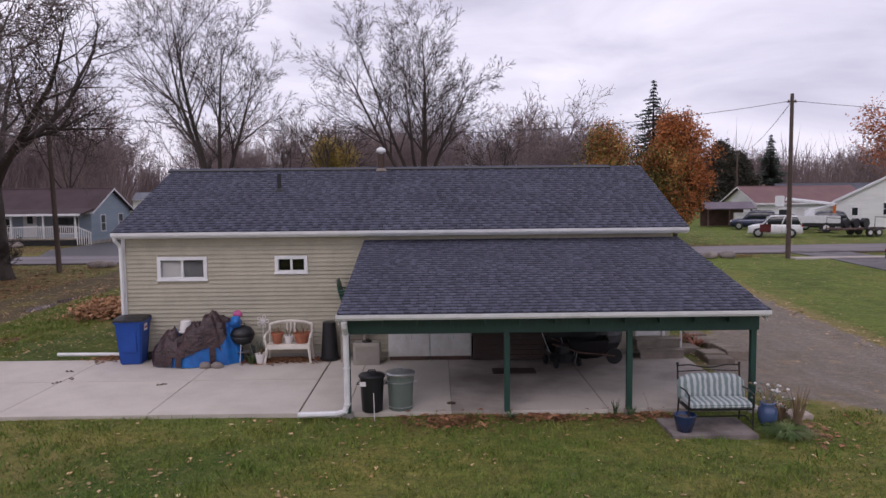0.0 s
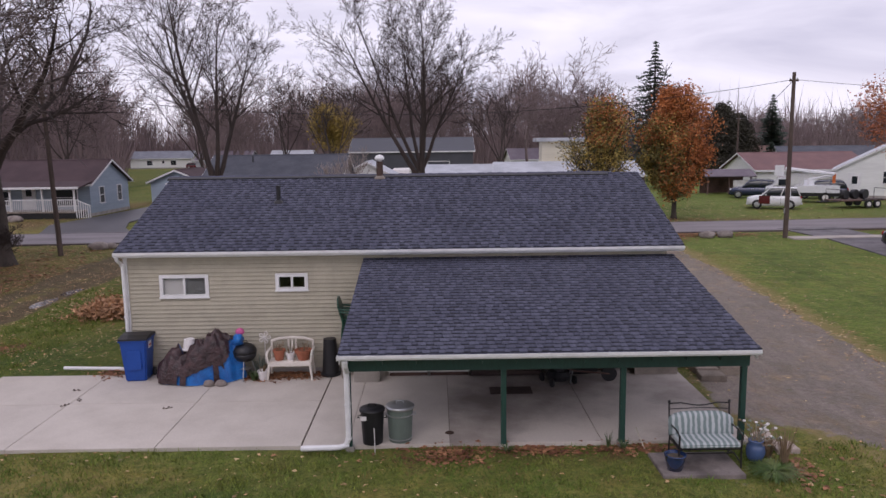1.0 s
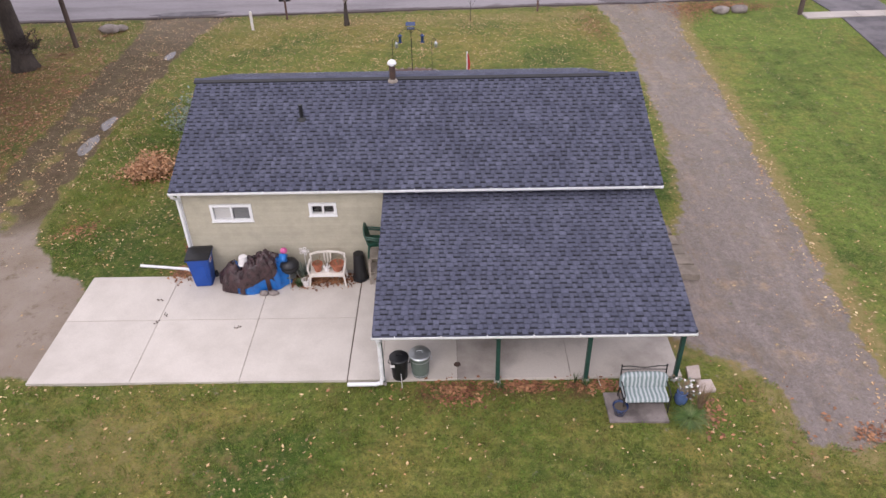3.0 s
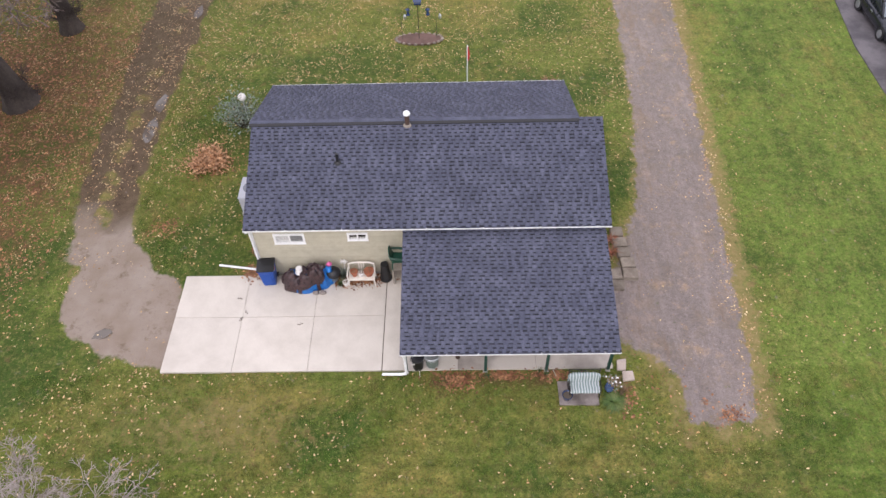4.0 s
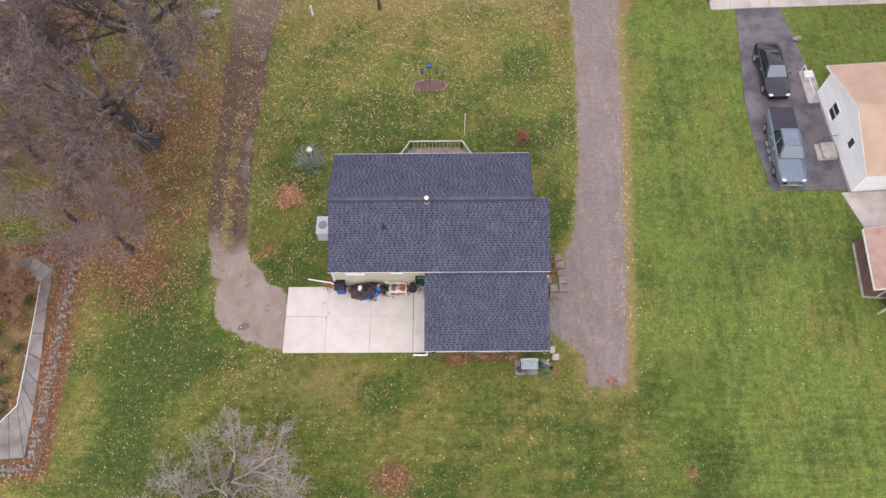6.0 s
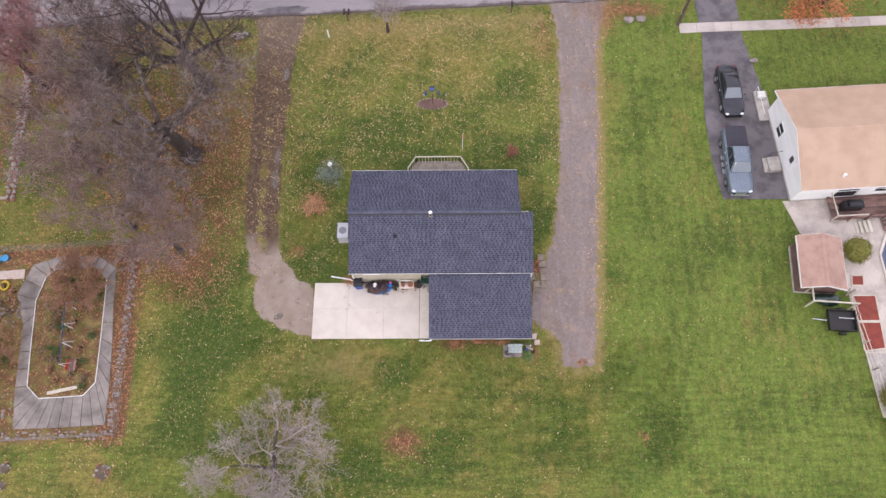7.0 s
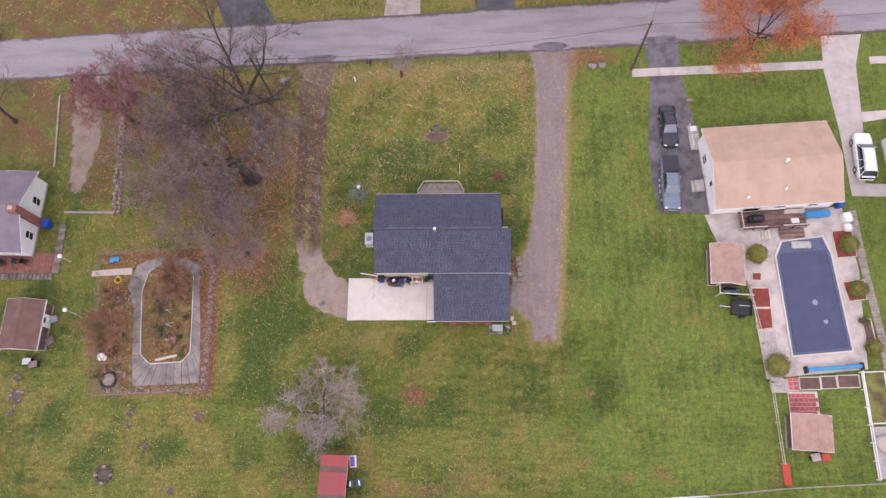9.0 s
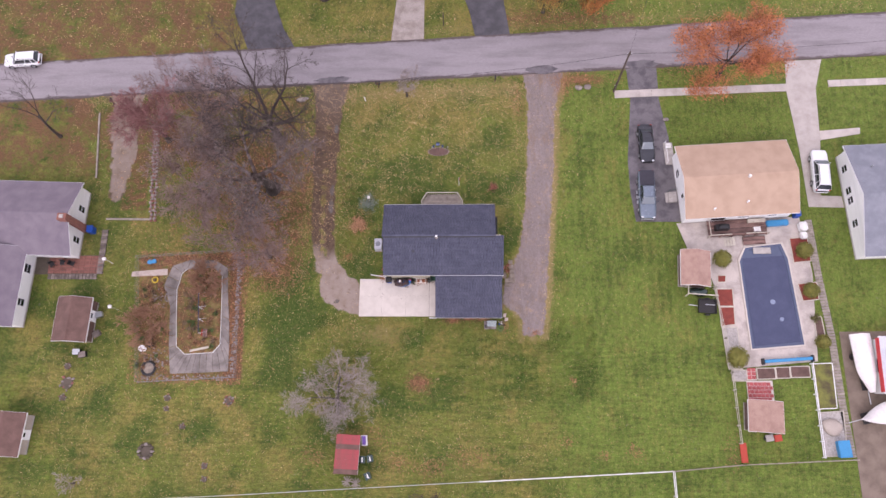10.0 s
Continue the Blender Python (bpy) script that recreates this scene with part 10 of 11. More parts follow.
def pool():
    P = [(40.9, 2.4), (41.7, 4.0), (45.9, 4.5), (46.5, 2.7), (47.15, -7.3), (41.25, -7.8)]
    cx, cy = 43.9, -1.5

    def inset(d):
        return [(x + d * (1 if x < cx else -1), y + d * (1 if y < cy else -1)) for x, y in P]
    root = thing("swimming_pool", "rectangular pool under a sagging navy winter cover", "pool")
    a, b, c = inset(-0.12), inset(0.04), inset(0.3)
    part("liner_floor", Shape().prism(c, -0.02, 0.05), M_POOL_RIM, root, "blue pool liner")
    for i in range(6):
        j = (i + 1) % 6
        part("coping", Shape().prism([a[i], a[j], b[j], b[i]], 0.0, 0.16), M_CONCRETE, root, bevel=0.02)
        part("rim", Shape().prism([b[i], b[j], c[j], c[i]], 0.0, 0.11), M_POOL_RIM, root)
    c = [(41.25, 2.7), (46.05, 3.05), (46.8, -6.95), (41.6, -7.45)]
    nx, ny = 14, 26
    v = []
    for j in range(ny + 1):
        for i in range(nx + 1):
            u, w = i / nx, j / ny
            x = (c[0][0] * (1 - u) + c[1][0] * u) * (1 - w) + (c[3][0] * (1 - u) + c[2][0] * u) * w
            y = (c[0][1] * (1 - u) + c[1][1] * u) * (1 - w) + (c[3][1] * (1 - u) + c[2][1] * u) * w
            v.append((x, y, 0.12 - 0.05 * math.sin(math.pi * u) * math.sin(math.pi * w) + 0.012 * noise.noise(Vector((x, y, 0)))))
    f = [(j * (nx + 1) + i + 1, j * (nx + 1) + i, (j + 1) * (nx + 1) + i, (j + 1) * (nx + 1) + i + 1) for j in range(ny) for i in range(nx)]
    part("cover", Shape().add(v, f), M_POOL_COVER, root, smooth=True)
    part("pool_step", Shape().box(42.6, 44.6, 3.25, 4.0, 0.05, 0.22), M_CONCRETE_OLD, root, "pale moulded pool step", bevel=0.04)
    for x, y, r in ((44.2, -2.4, 0.3), (45.0, -4.4, 0.26)):
        part("meltwater", Shape().lathe([(r, 0.07), (r * 0.9, 0.088)], 12, (x, y, 0)), M_POOL_MELT_SKY, root, "rain puddle on the cover with sky reflection painted in")


pool()
rl = thing("cover_reel", "bright blue solar cover rolled on a reel", "pool reel", (45.0, -9.0, 0.03), 4)
part("roll", Shape().tube([(-2.6, 0, 0.4), (2.6, 0, 0.4)], 0.2, 14), M_CYAN, rl)
for s in (-1, 1):
    part("stand", Shape().box(s * 2.75 - 0.12, s * 2.75 + 0.12, -0.35, 0.35, 0, 0.5), M_BLACK, rl, bevel=0.03)


def bed(label, poly, mat, z=0.08, edge=None):
    root = thing("planting_bed", label, "planting bed", kind="structure")
    part("fill", Shape().prism(poly, -0.05, z), mat, root)
    n = len(poly)
    for i in range(n):
        p, q = poly[i], poly[(i + 1) % n]
        part("edge_board", Shape().tube([(p[0], p[1], 0.06), (q[0], q[1], 0.06)], 0.07, 4), edge or M_WOOD_PALE, root)


bed("red mulch bed beside the pool terrace", [(38.1, -2.9), (39.75, -2.9), (39.8, -0.9), (38.0, -0.9)], M_MULCH_RED)
bed("second red mulch bed beside the terrace", [(38.15, -5.2), (39.7, -5.0), (39.75, -3.0), (38.1, -3.0)], M_MULCH_RED)
bed("small red mulch square", [(38.2, -0.1), (39.1, -0.1), (39.2, 0.7), (38.3, 0.7)], M_MULCH_RED)
bed("red mulch bed with a round shrub", [(47.1, 2.2), (49.1, 2.4), (49.0, 5.3), (46.95, 5.1)], M_MULCH_RED)
bed("red mulch bed by the board walk", [(47.6, -2.3), (49.4, -2.1), (49.4, -0.1), (47.25, -0.3)], M_MULCH_RED)
bed("narrow brown bed by the board walk", [(48.6, -7.0), (49.6, -6.9), (49.4, -4.1), (48.6, -4.1)], M_BROWN_WOOD)
bed("pale gravel bed under a shrub", [(38.5, -10.0), (40.0, -10.0), (39.9, -5.3), (38.2, -5.3)], M_GRAVEL_PALE)
bed("white gravel square", [(38.8, -11.3), (40.35, -11.3), (40.4, -10.1), (38.8, -10.1)], M_GRAVEL_PALE)
for i, (xa, xb) in enumerate(((41.5, 43.6), (43.6, 45.2), (45.2, 47.4))):
    bed("bare brown vegetable bed", [(xa + 0.05, -11.1 + 0.1 * i), (xb - 0.05, -11.05 + 0.1 * i), (xb - 0.05, -9.85 + 0.1 * i), (xa + 0.05, -9.9 + 0.1 * i)], M_BROWN_WOOD)
bed("mossy green plot with white edging", [(47.8, -14.3), (49.8, -14.2), (49.9, -9.3), (47.8, -9.4)], M_MOSS, 0.05, M_WHITE_DULL)
bed("pale stone plot with a tarpaulin", [(47.7, -19.3), (50.2, -19.2), (50.4, -14.5), (47.7, -14.7)], M_GRAVEL_PALE, 0.05)


def brick_path():
    root = thing("brick_path", "red brick path with pale joints", "path", kind="structure")
    part("bed", Shape().box(40.3, 43.15, -13.6, -11.25, -0.05, 0.025), M_CONCRETE, root)
    part("bed", Shape().box(40.45, 41.45, -11.2, -9.95, -0.05, 0.025), M_CONCRETE, root)
    for y in np.arange(-13.5, -11.5, 0.42):
        off = 0.22 if int(round((y + 14) / 0.42)) % 2 else 0.0
        for x in np.arange(40.38 - off, 42.9, 0.46):
            xa, xb = max(x, 40.36), min(x + 0.42, 43.1)
            part("brick", Shape().box(xa, xb, y, y + 0.37, 0.0, 0.06), M_BRICK_RED, root)
    for y in np.arange(-11.1, -10.1, 0.42):
        for x in (40.5, 40.98):
            part("brick", Shape().box(x, x + 0.42, y, y + 0.37, 0.0, 0.06), M_BRICK_RED, root)


M_BRICK_RED = surface("red_paver", (0.42, 0.1, 0.1), (0.33, 0.085, 0.08), rough=0.85, big=3, spread=0.15)
brick_path()


def board_walk():
    root = thing("board_walk", "grey weathered board walk along the garden", "walk", kind="structure")
    path = [(49.4, 7.4), (49.7, 0.9), (50.25, -6.0), (50.45, -14.2), (50.75, -19.4)]
    d = 0.0
    for (xa, ya), (xb, yb) in zip(path[:-1], path[1:]):
        L = math.hypot(xb - xa, yb - ya)
        n = int(L / 0.33)
        ang = math.degrees(math.atan2(yb - ya, xb - xa)) - 90
        for i in range(n):
            u = (i + 0.5) / n
            part("board", Shape().box(-0.4, 0.4, -0.15, 0.15, -0.03, 0.05, pose(xa + (xb - xa) * u, ya + (yb - ya) * u, 0, 0, 0, ang)), M_WOOD_GREY, root)


board_walk()


def round_shrub(label, at, r, seed):
    rnd = random.Random(seed)
    root = thing("round_shrub", label, "shrub", (*at, 0), group="clipped shrubs")
    part("stem", Shape().tube([(0, 0, -0.05), (0, 0, r)], 0.05, 6), M_BARK, root)
    pts = []
    for i in range(320):
        a, b = rnd.uniform(0, 6.28), math.acos(rnd.uniform(-0.7, 1))
        k = r * rnd.uniform(0.82, 1.04)
        pts.append((k * math.sin(b) * math.cos(a), k * math.sin(b) * math.sin(a), r * 0.85 + k * 0.9 * math.cos(b)))
    v, f = leaf_cloud(rnd, pts, 3200, 0.055, 0.07)
    ob = big_mesh("foliage", v, f, M_YEW)
    ob.parent = root
    tagged(ob, kind="stuff")
    part("inner_mass", Shape().blob((0, 0, r * 0.85), (r * 0.86, r * 0.86, r * 0.8), seed, 0.1), M_YEW, root)


for i, (x, y, r) in enumerate(((38.7, 2.5, 1.0), (48.2, 3.5, 0.9), (48.4, -1.2, 0.85), (49.0, -7.0, 0.75), (39.3, -8.8, 1.15))):
    round_shrub("clipped rounded yellow-green evergreen shrub", (x, y), r, 70 + i)
bush("shrub", "loose olive shrub beside the board walk", (48.6, -4.3), 90, 0.6, 0.9, M_OLIVE, 700, 0.06)
for i in range(9):
    x = 14.4 + i * 1.25
    bush("foundation_shrub", "small dark clipped shrub under the house windows", (x, 45.7 - 0.08 * i), 100 + i, 0.42, 0.85, M_NEEDLE, 500, 0.07)


def back_deck():
    root = thing("deck", "reddish wooden back deck with rail and steps", "deck", (40.9, 6.35, 0), 3.4)
    y = -1.0
    while y < 1.0:
        part("board", Shape().box(-3.4, 3.4, y, y + 0.13, 0.42, 0.46), M_WOOD_RED, root)
        y += 0.14
    for x in np.linspace(-3.4, 3.4, 6):
        part("post", Shape().box(x - 0.05, x + 0.05, -1.02, -0.92, 0, 1.3), M_WOOD_PALE if abs(x) > 3 else M_WOOD_RED, root)
    part("rail", Shape().box(-3.4, -1.0, -1.04, -0.96, 1.28, 1.34).box(0.6, 3.4, -1.04, -0.96, 1.28, 1.34), M_WOOD_PALE, root)
    part("rail", Shape().box(-3.44, -3.36, -1.0, 1.0, 1.28, 1.34), M_WOOD_PALE, root)
    for i in range(4):
        part("tread", Shape().box(-1.6 + 0.3 * i, -1.36 + 0.3 * i, -2.1, -1.1, 0.1 * i + 0.02, 0.1 * i + 0.08), M_WOOD_PALE, root)
    for k in range(7):
        part("lower_board", Shape().box(0.5, 3.1, -2.1 + 0.14 * k, -1.97 + 0.14 * k, 0.2, 0.24), M_WOOD_RED, root)
    part("bench_seat", Shape().box(1.2, 3.2, 0.35, 0.8, 0.86, 0.92), M_WOOD_PALE, root)
    for x in (1.3, 3.1):
        part("bench_leg", Shape().box(x - 0.04, x + 0.04, 0.4, 0.75, 0.46, 0.86), M_WOOD_PALE, root)
    part("mat", Shape().box(1.9, 2.7, -0.6, -0.05, 0.461, 0.475), M_WHITE_DULL, root, "pale mat")
    gr = thing("gas_grill", "black covered gas grill on the deck", "grill", (39.0, 6.2, 0.46), 3)
    part("body", Shape().box(-0.8, 0.8, -0.32, 0.32, 0.0, 0.85), M_BLACK, gr, bevel=0.06)
    part("lid", Shape().along_x([(-0.3, 0.85), (-0.28, 1.05), (0.0, 1.15), (0.28, 1.05), (0.3, 0.85)], -0.5, 0.5), M_BLACK, gr, bevel=0.03)
    bt = thing("pool_float", "bright blue plastic tub beside the deck", "tub", (45.6, 6.9, 0.03), 4)
    part("body", Shape().box(-1.3, 1.3, -0.35, 0.35, 0, 0.6), M_CYAN, bt, bevel=0.1)
    gt = thing("wheeled_bin", "navy blue wheeled bin at the house corner", "bin", (47.9, 7.9, 0.03))
    part("body", Shape().box(-0.3, 0.3, -0.35, 0.35, 0, 1.0), M_BIN_BLUE, gt, bevel=0.05)
    part("lid", Shape().box(-0.32, 0.32, -0.37, 0.37, 1.0, 1.07), M_BIN_BLUE, gt, bevel=0.02)
    cv = thing("covered_furniture", "white covered patio furniture by the walk", "cover", (48.5, 6.0, 0.03), 5)
    part("cover", Shape().box(-0.45, 0.45, -0.1, 0.95, 0, 0.85).box(-0.4, 0.35, -1.0, -0.18, 0, 0.55), M_WHITE_DULL, cv, bevel=0.12)


back_deck()
stoop = thing("stoop", "grey concrete stoop at the side door", "steps", (33.75, 10.2, 0), 3.4)
for i in range(2):
    part("step", Shape().box(-0.75 + 0.32 * i, 0.55, -0.62, 0.62, 0.2 * i, 0.2 * (i + 1)), M_CONCRETE_OLD, stoop, bevel=0.01)
part("handrail", Shape().tube([(-0.4, 0.6, 0.2), (-0.4, 0.6, 1.1), (0.5, 0.6, 1.3)], 0.022, 5), M_RESIN_GREEN, stoop, "green pipe handrail")
porch_e = thing("side_porch", "low grey slab with a white rail by the gable wall", "porch", (33.8, 15.9, 0), 3.4)
part("deck", Shape().box(-0.5, 0.6, -1.5, 1.3, 0, 0.16), M_CONCRETE_OLD, porch_e, bevel=0.01)
part("rail", Shape().tube([(-0.42, -1.4, 0.16), (-0.42, -1.4, 1.0), (-0.42, 1.2, 1.0), (-0.42, 1.2, 0.16)], 0.025, 5), M_WHITE, porch_e)
part("planter", Shape().box(-0.35, 0.3, 0.5, 1.1, 0.16, 0.5), M_WHITE_DULL, porch_e, bevel=0.02)
lean = thing("lean_to", "open pale timber lean-to sheltering covered equipment", "shelter", (36.0, -1.3, 0), -4)
for x in (-1.6, 1.6):
    for y in (-0.55, 0.55):
        part("post", Shape().box(x - 0.05, x + 0.05, y - 0.05, y + 0.05, 0, 1.5), M_WOOD_PALE, lean)
part("beam", Shape().box(-1.7, 1.7, -0.6, -0.5, 1.5, 1.6).box(-1.7, -1.6, -0.5, 0.6, 1.5, 1.6), M_WOOD_PALE, lean)
trac = thing("covered_tractor", "garden tractor under a crumpled dark green cover", "tractor", (35.8, -1.35, 0), -4)
part("cover", Shape().blob((0, 0, 0.5), (1.0, 0.5, 0.55), 7, 0.16, 10, 16), M_CAR_DKGREEN, trac, smooth=True)
ut = thing("utility_trailer", "dark steel utility trailer by the lean-to", "trailer", (36.6, -3.0, 0), -4)
part("tray", Shape().box(-1.0, 1.0, -0.8, 0.8, 0.4, 0.5), M_IRON, ut)
for a, b, c, d in ((-1.0, 1.0, -0.8, -0.75), (-1.0, 1.0, 0.75, 0.8), (-1.0, -0.95, -0.75, 0.75), (0.95, 1.0, -0.75, 0.75)):
    part("side", Shape().box(a, b, c, d, 0.5, 0.8), M_IRON, ut)
part("bar", Shape().box(-0.3, 0.8, 0.1, 0.16, 0.81, 0.86), M_METAL, ut)
for s in (-1, 1):
    part("wheel", Shape().tube([(0.1, s * 0.85, 0.28), (0.1, s * 1.0, 0.28)], 0.28, 14), M_BLACK, ut)
part("drawbar", Shape().tube([(-1.0, 0, 0.42), (-2.0, 0.1, 0.3)], 0.04, 5), M_METAL, ut)
for i, (x, y) in enumerate(((42.0, -17.4), (42.9, -17.4))):
    wg = thing("garden_cart", ("red garden cart beside the shed", "pale upturned garden cart beside the shed")[1 - i], "cart", (x, y, 0), 10)
    part("tray", Shape().box(-0.4, 0.4, -0.35, 0.35, 0.25, 0.55), M_BOARD_RED if i else M_CONCRETE_OLD, wg, bevel=0.03)
    for s in (-1, 1):
        part("wheel", Shape().tube([(s * 0.4, 0, 0.2), (s * 0.48, 0, 0.2)], 0.2, 12), M_BLACK, wg)
tagged(part("red_panel", Shape().prism([(38.85, -18.0), (39.55, -17.9), (39.6, -20.0), (38.9, -20.0)], 0.02, 0.12), M_BOARD_RED), "bright orange-red board lying by the fence", "board")
bx = thing("storage_box", "bright blue plastic storage box on stones", "box", (49.7, -18.5, 0.05), 4)
part("body", Shape().box(-0.6, 0.6, -0.85, 0.85, 0, 0.7), M_CYAN, bx, bevel=0.06)
part("lid", Shape().box(-0.64, 0.64, -0.89, 0.89, 0.7, 0.78), M_CYAN, bx, bevel=0.02)
tp = thing("canvas_heap", "cream canvas heap on the stone plot", "canvas", (48.9, -16.2, 0.05))
part("canvas", Shape().blob((0, 0, 0.2), (1.1, 0.9, 0.35), 9, 0.2), M_TAN_WALL, tp, smooth=True)
rv = building("storage_building", "white storage building with a broad red stripe", "building", (56.4, -9.8, 0), 88, 5.8, 4.6, 2.4, 2.9, M_WHITE_WALL, M_WHITE_ROOF, [("N", 0, 0.9, 1.4, 0.8, "window")], 0.15)
part("stripe", Shape().box(-2.9, 2.9, 2.45, 2.55, 1.9, 2.5), M_RED_PAINT, rv, "red side stripe")
sheet("boat_yard", "bare brown earth yard where boats are stored", "ground", [(51.2, -5.8), (70, -5.5), (70, -25), (51.2, -25)], M_EARTH, 0.0)

# ---- west house surroundings ----
wp = thing("brick_terrace", "red brick terrace with grey timber edging", "pavement", kind="structure")
part("bed", Shape().box(-42.2, -33.9, 0.9, 3.2, -0.05, 0.02), M_JOINT, wp)
for y in np.arange(1.0, 3.1, 0.36):
    for x in np.arange(-40.2, -34.4, 0.72):
        part("brick", Shape().box(x, x + 0.69, y, y + 0.33, 0.0, 0.05), M_BRICK, wp)
for y in np.arange(0.95, 6.0, 0.42):
    part("sleeper", Shape().box(-34.3, -33.6, y, y + 0.36, -0.02, 0.1), M_WOOD_WORN, wp)
for x in np.arange(-40.1, -34.5, 0.42):
    part("sleeper", Shape().box(x, x + 0.36, 0.3, 0.9, -0.02, 0.1), M_WOOD_WORN, wp)
wb2 = thing("wheeled_bin", "bright blue bin against the white gable wall", "bin", (-35.4, 6.2, 0))
part("body", Shape().box(-0.35, 0.35, -0.4, 0.4, 0, 1.0), M_BIN_BLUE, wb2, bevel=0.06)
part("lid", Shape().box(-0.38, 0.38, -0.43, 0.43, 1.0, 1.08), M_BIN_BLUE, wb2, bevel=0.03)
for i, (x, y) in enumerate(((-38.4, 2.2), (-39.6, 2.0), (-37.2, 2.1))):
    ob = thing("patio_chair", "dark patio chair on the brick terrace", "chair", (x, y, 0.05), 35 * i, "patio chairs")
    part("seat", Shape().box(-0.26, 0.26, -0.26, 0.26, 0.38, 0.43), M_BLACK, ob)
    part("backrest", Shape().box(-0.26, 0.26, 0.22, 0.27, 0.43, 0.9), M_BLACK, ob)
    for sx in (-1, 1):
        for sy in (-1, 1):
            part("leg", Shape().box(sx * 0.23 - 0.02, sx * 0.23 + 0.02, sy * 0.23 - 0.02, sy * 0.23 + 0.02, 0, 0.38), M_BLACK, ob)
rail = thing("timber_edging", "weathered timbers lying along the lawn", "edging")
for k in range(4):
    part("timber", Shape().box(-34.0 + 1.36 * k, -32.68 + 1.36 * k, 7.62 - 0.02 * k, 7.84 - 0.02 * k, -0.03, 0.15), M_WOOD_GREY, rail, bevel=0.01)
for k in range(5):
    part("timber", Shape().box(-0.1, 0.1, -0.85, 0.85, -0.03, 0.13, pose(-36.05 - 0.15 * k, 13.9 + 1.75 * k, 0, 0, 0, 4.5)), M_WOOD_GREY, rail, bevel=0.01)
rnd_b = random.Random(6)
border = thing("stone_border", "rough row of stones and broken brick", "border")
for i in range(150):
    u = (i % 75) / 75
    part("stone", Shape().blob((-28.15 - 0.95 * u - 0.42 * (i // 75) + rnd_b.uniform(-0.16, 0.16), 7.5 + 12.5 * u, 0.05), (rnd_b.uniform(0.1, 0.24), rnd_b.uniform(0.1, 0.2), 0.12), i, 0.25, 4, 7), M_ROCK if i % 3 else M_BRICK, border)
for i, (x, y) in enumerate(((-35.2, -8.3), (-34.5, -8.6), (-33.2, -4.0), (-33.2, -6.2))):
    ob = thing("garden_box", "grey garden box beside the brown shed", "box", (x, y, 0), 10 * i)
    part("body", Shape().box(-0.4, 0.4, -0.3, 0.3, 0, 0.5), (M_IRON, M_BLACK, M_METAL, M_WOOD_WORN)[i], ob, bevel=0.03)
    part("lid", Shape().box(-0.42, 0.42, -0.32, 0.32, 0.5, 0.55), (M_METAL, M_WOOD_WORN)[i % 2], ob, bevel=0.01)

# ---- grass blades and fallen leaves ----
def scatter_leaves(name, label, x, y, z, size, material, seed):
    """Curled leaves lying at chance angles."""
    r = np.random.RandomState(seed)
    n = len(x)
    a = r.uniform(0, 6.283, n)
    s = size * (0.5 + 1.1 * r.uniform(0, 1, n) ** 2)
    tilt = r.uniform(-0.5, 0.5, (n, 4)) * s[:, None]
    dx, dy = np.cos(a) * s, np.sin(a) * s
    p = np.stack([np.stack([x - dx, y - dy, z + 0.3 * np.abs(tilt[:, 0])], 1), np.stack([x - 0.55 * dy, y + 0.55 * dx, z + np.abs(tilt[:, 1])], 1),
                  np.stack([x + dx, y + dy, z + 0.3 * np.abs(tilt[:, 2])], 1), np.stack([x + 0.55 * dy, y - 0.55 * dx, z + np.abs(tilt[:, 3])], 1)], axis=1).reshape(-1, 3)
    ob = big_mesh(name, p, np.arange(n * 4).reshape(-1, 4), material)
    return tagged(ob, label, "leaves", kind="stuff")


def ground_level(x, y):
    z = 0.018 * unit_noise(x, y, 7, 3.0) - 0.035
    return np.where((np.abs(x) > 60) | (y > 34), -0.05, z)


HOUSE = [(0.3, 0.3), (13.3, 0.3), (13.3, 8.0), (0.3, 8.0)]


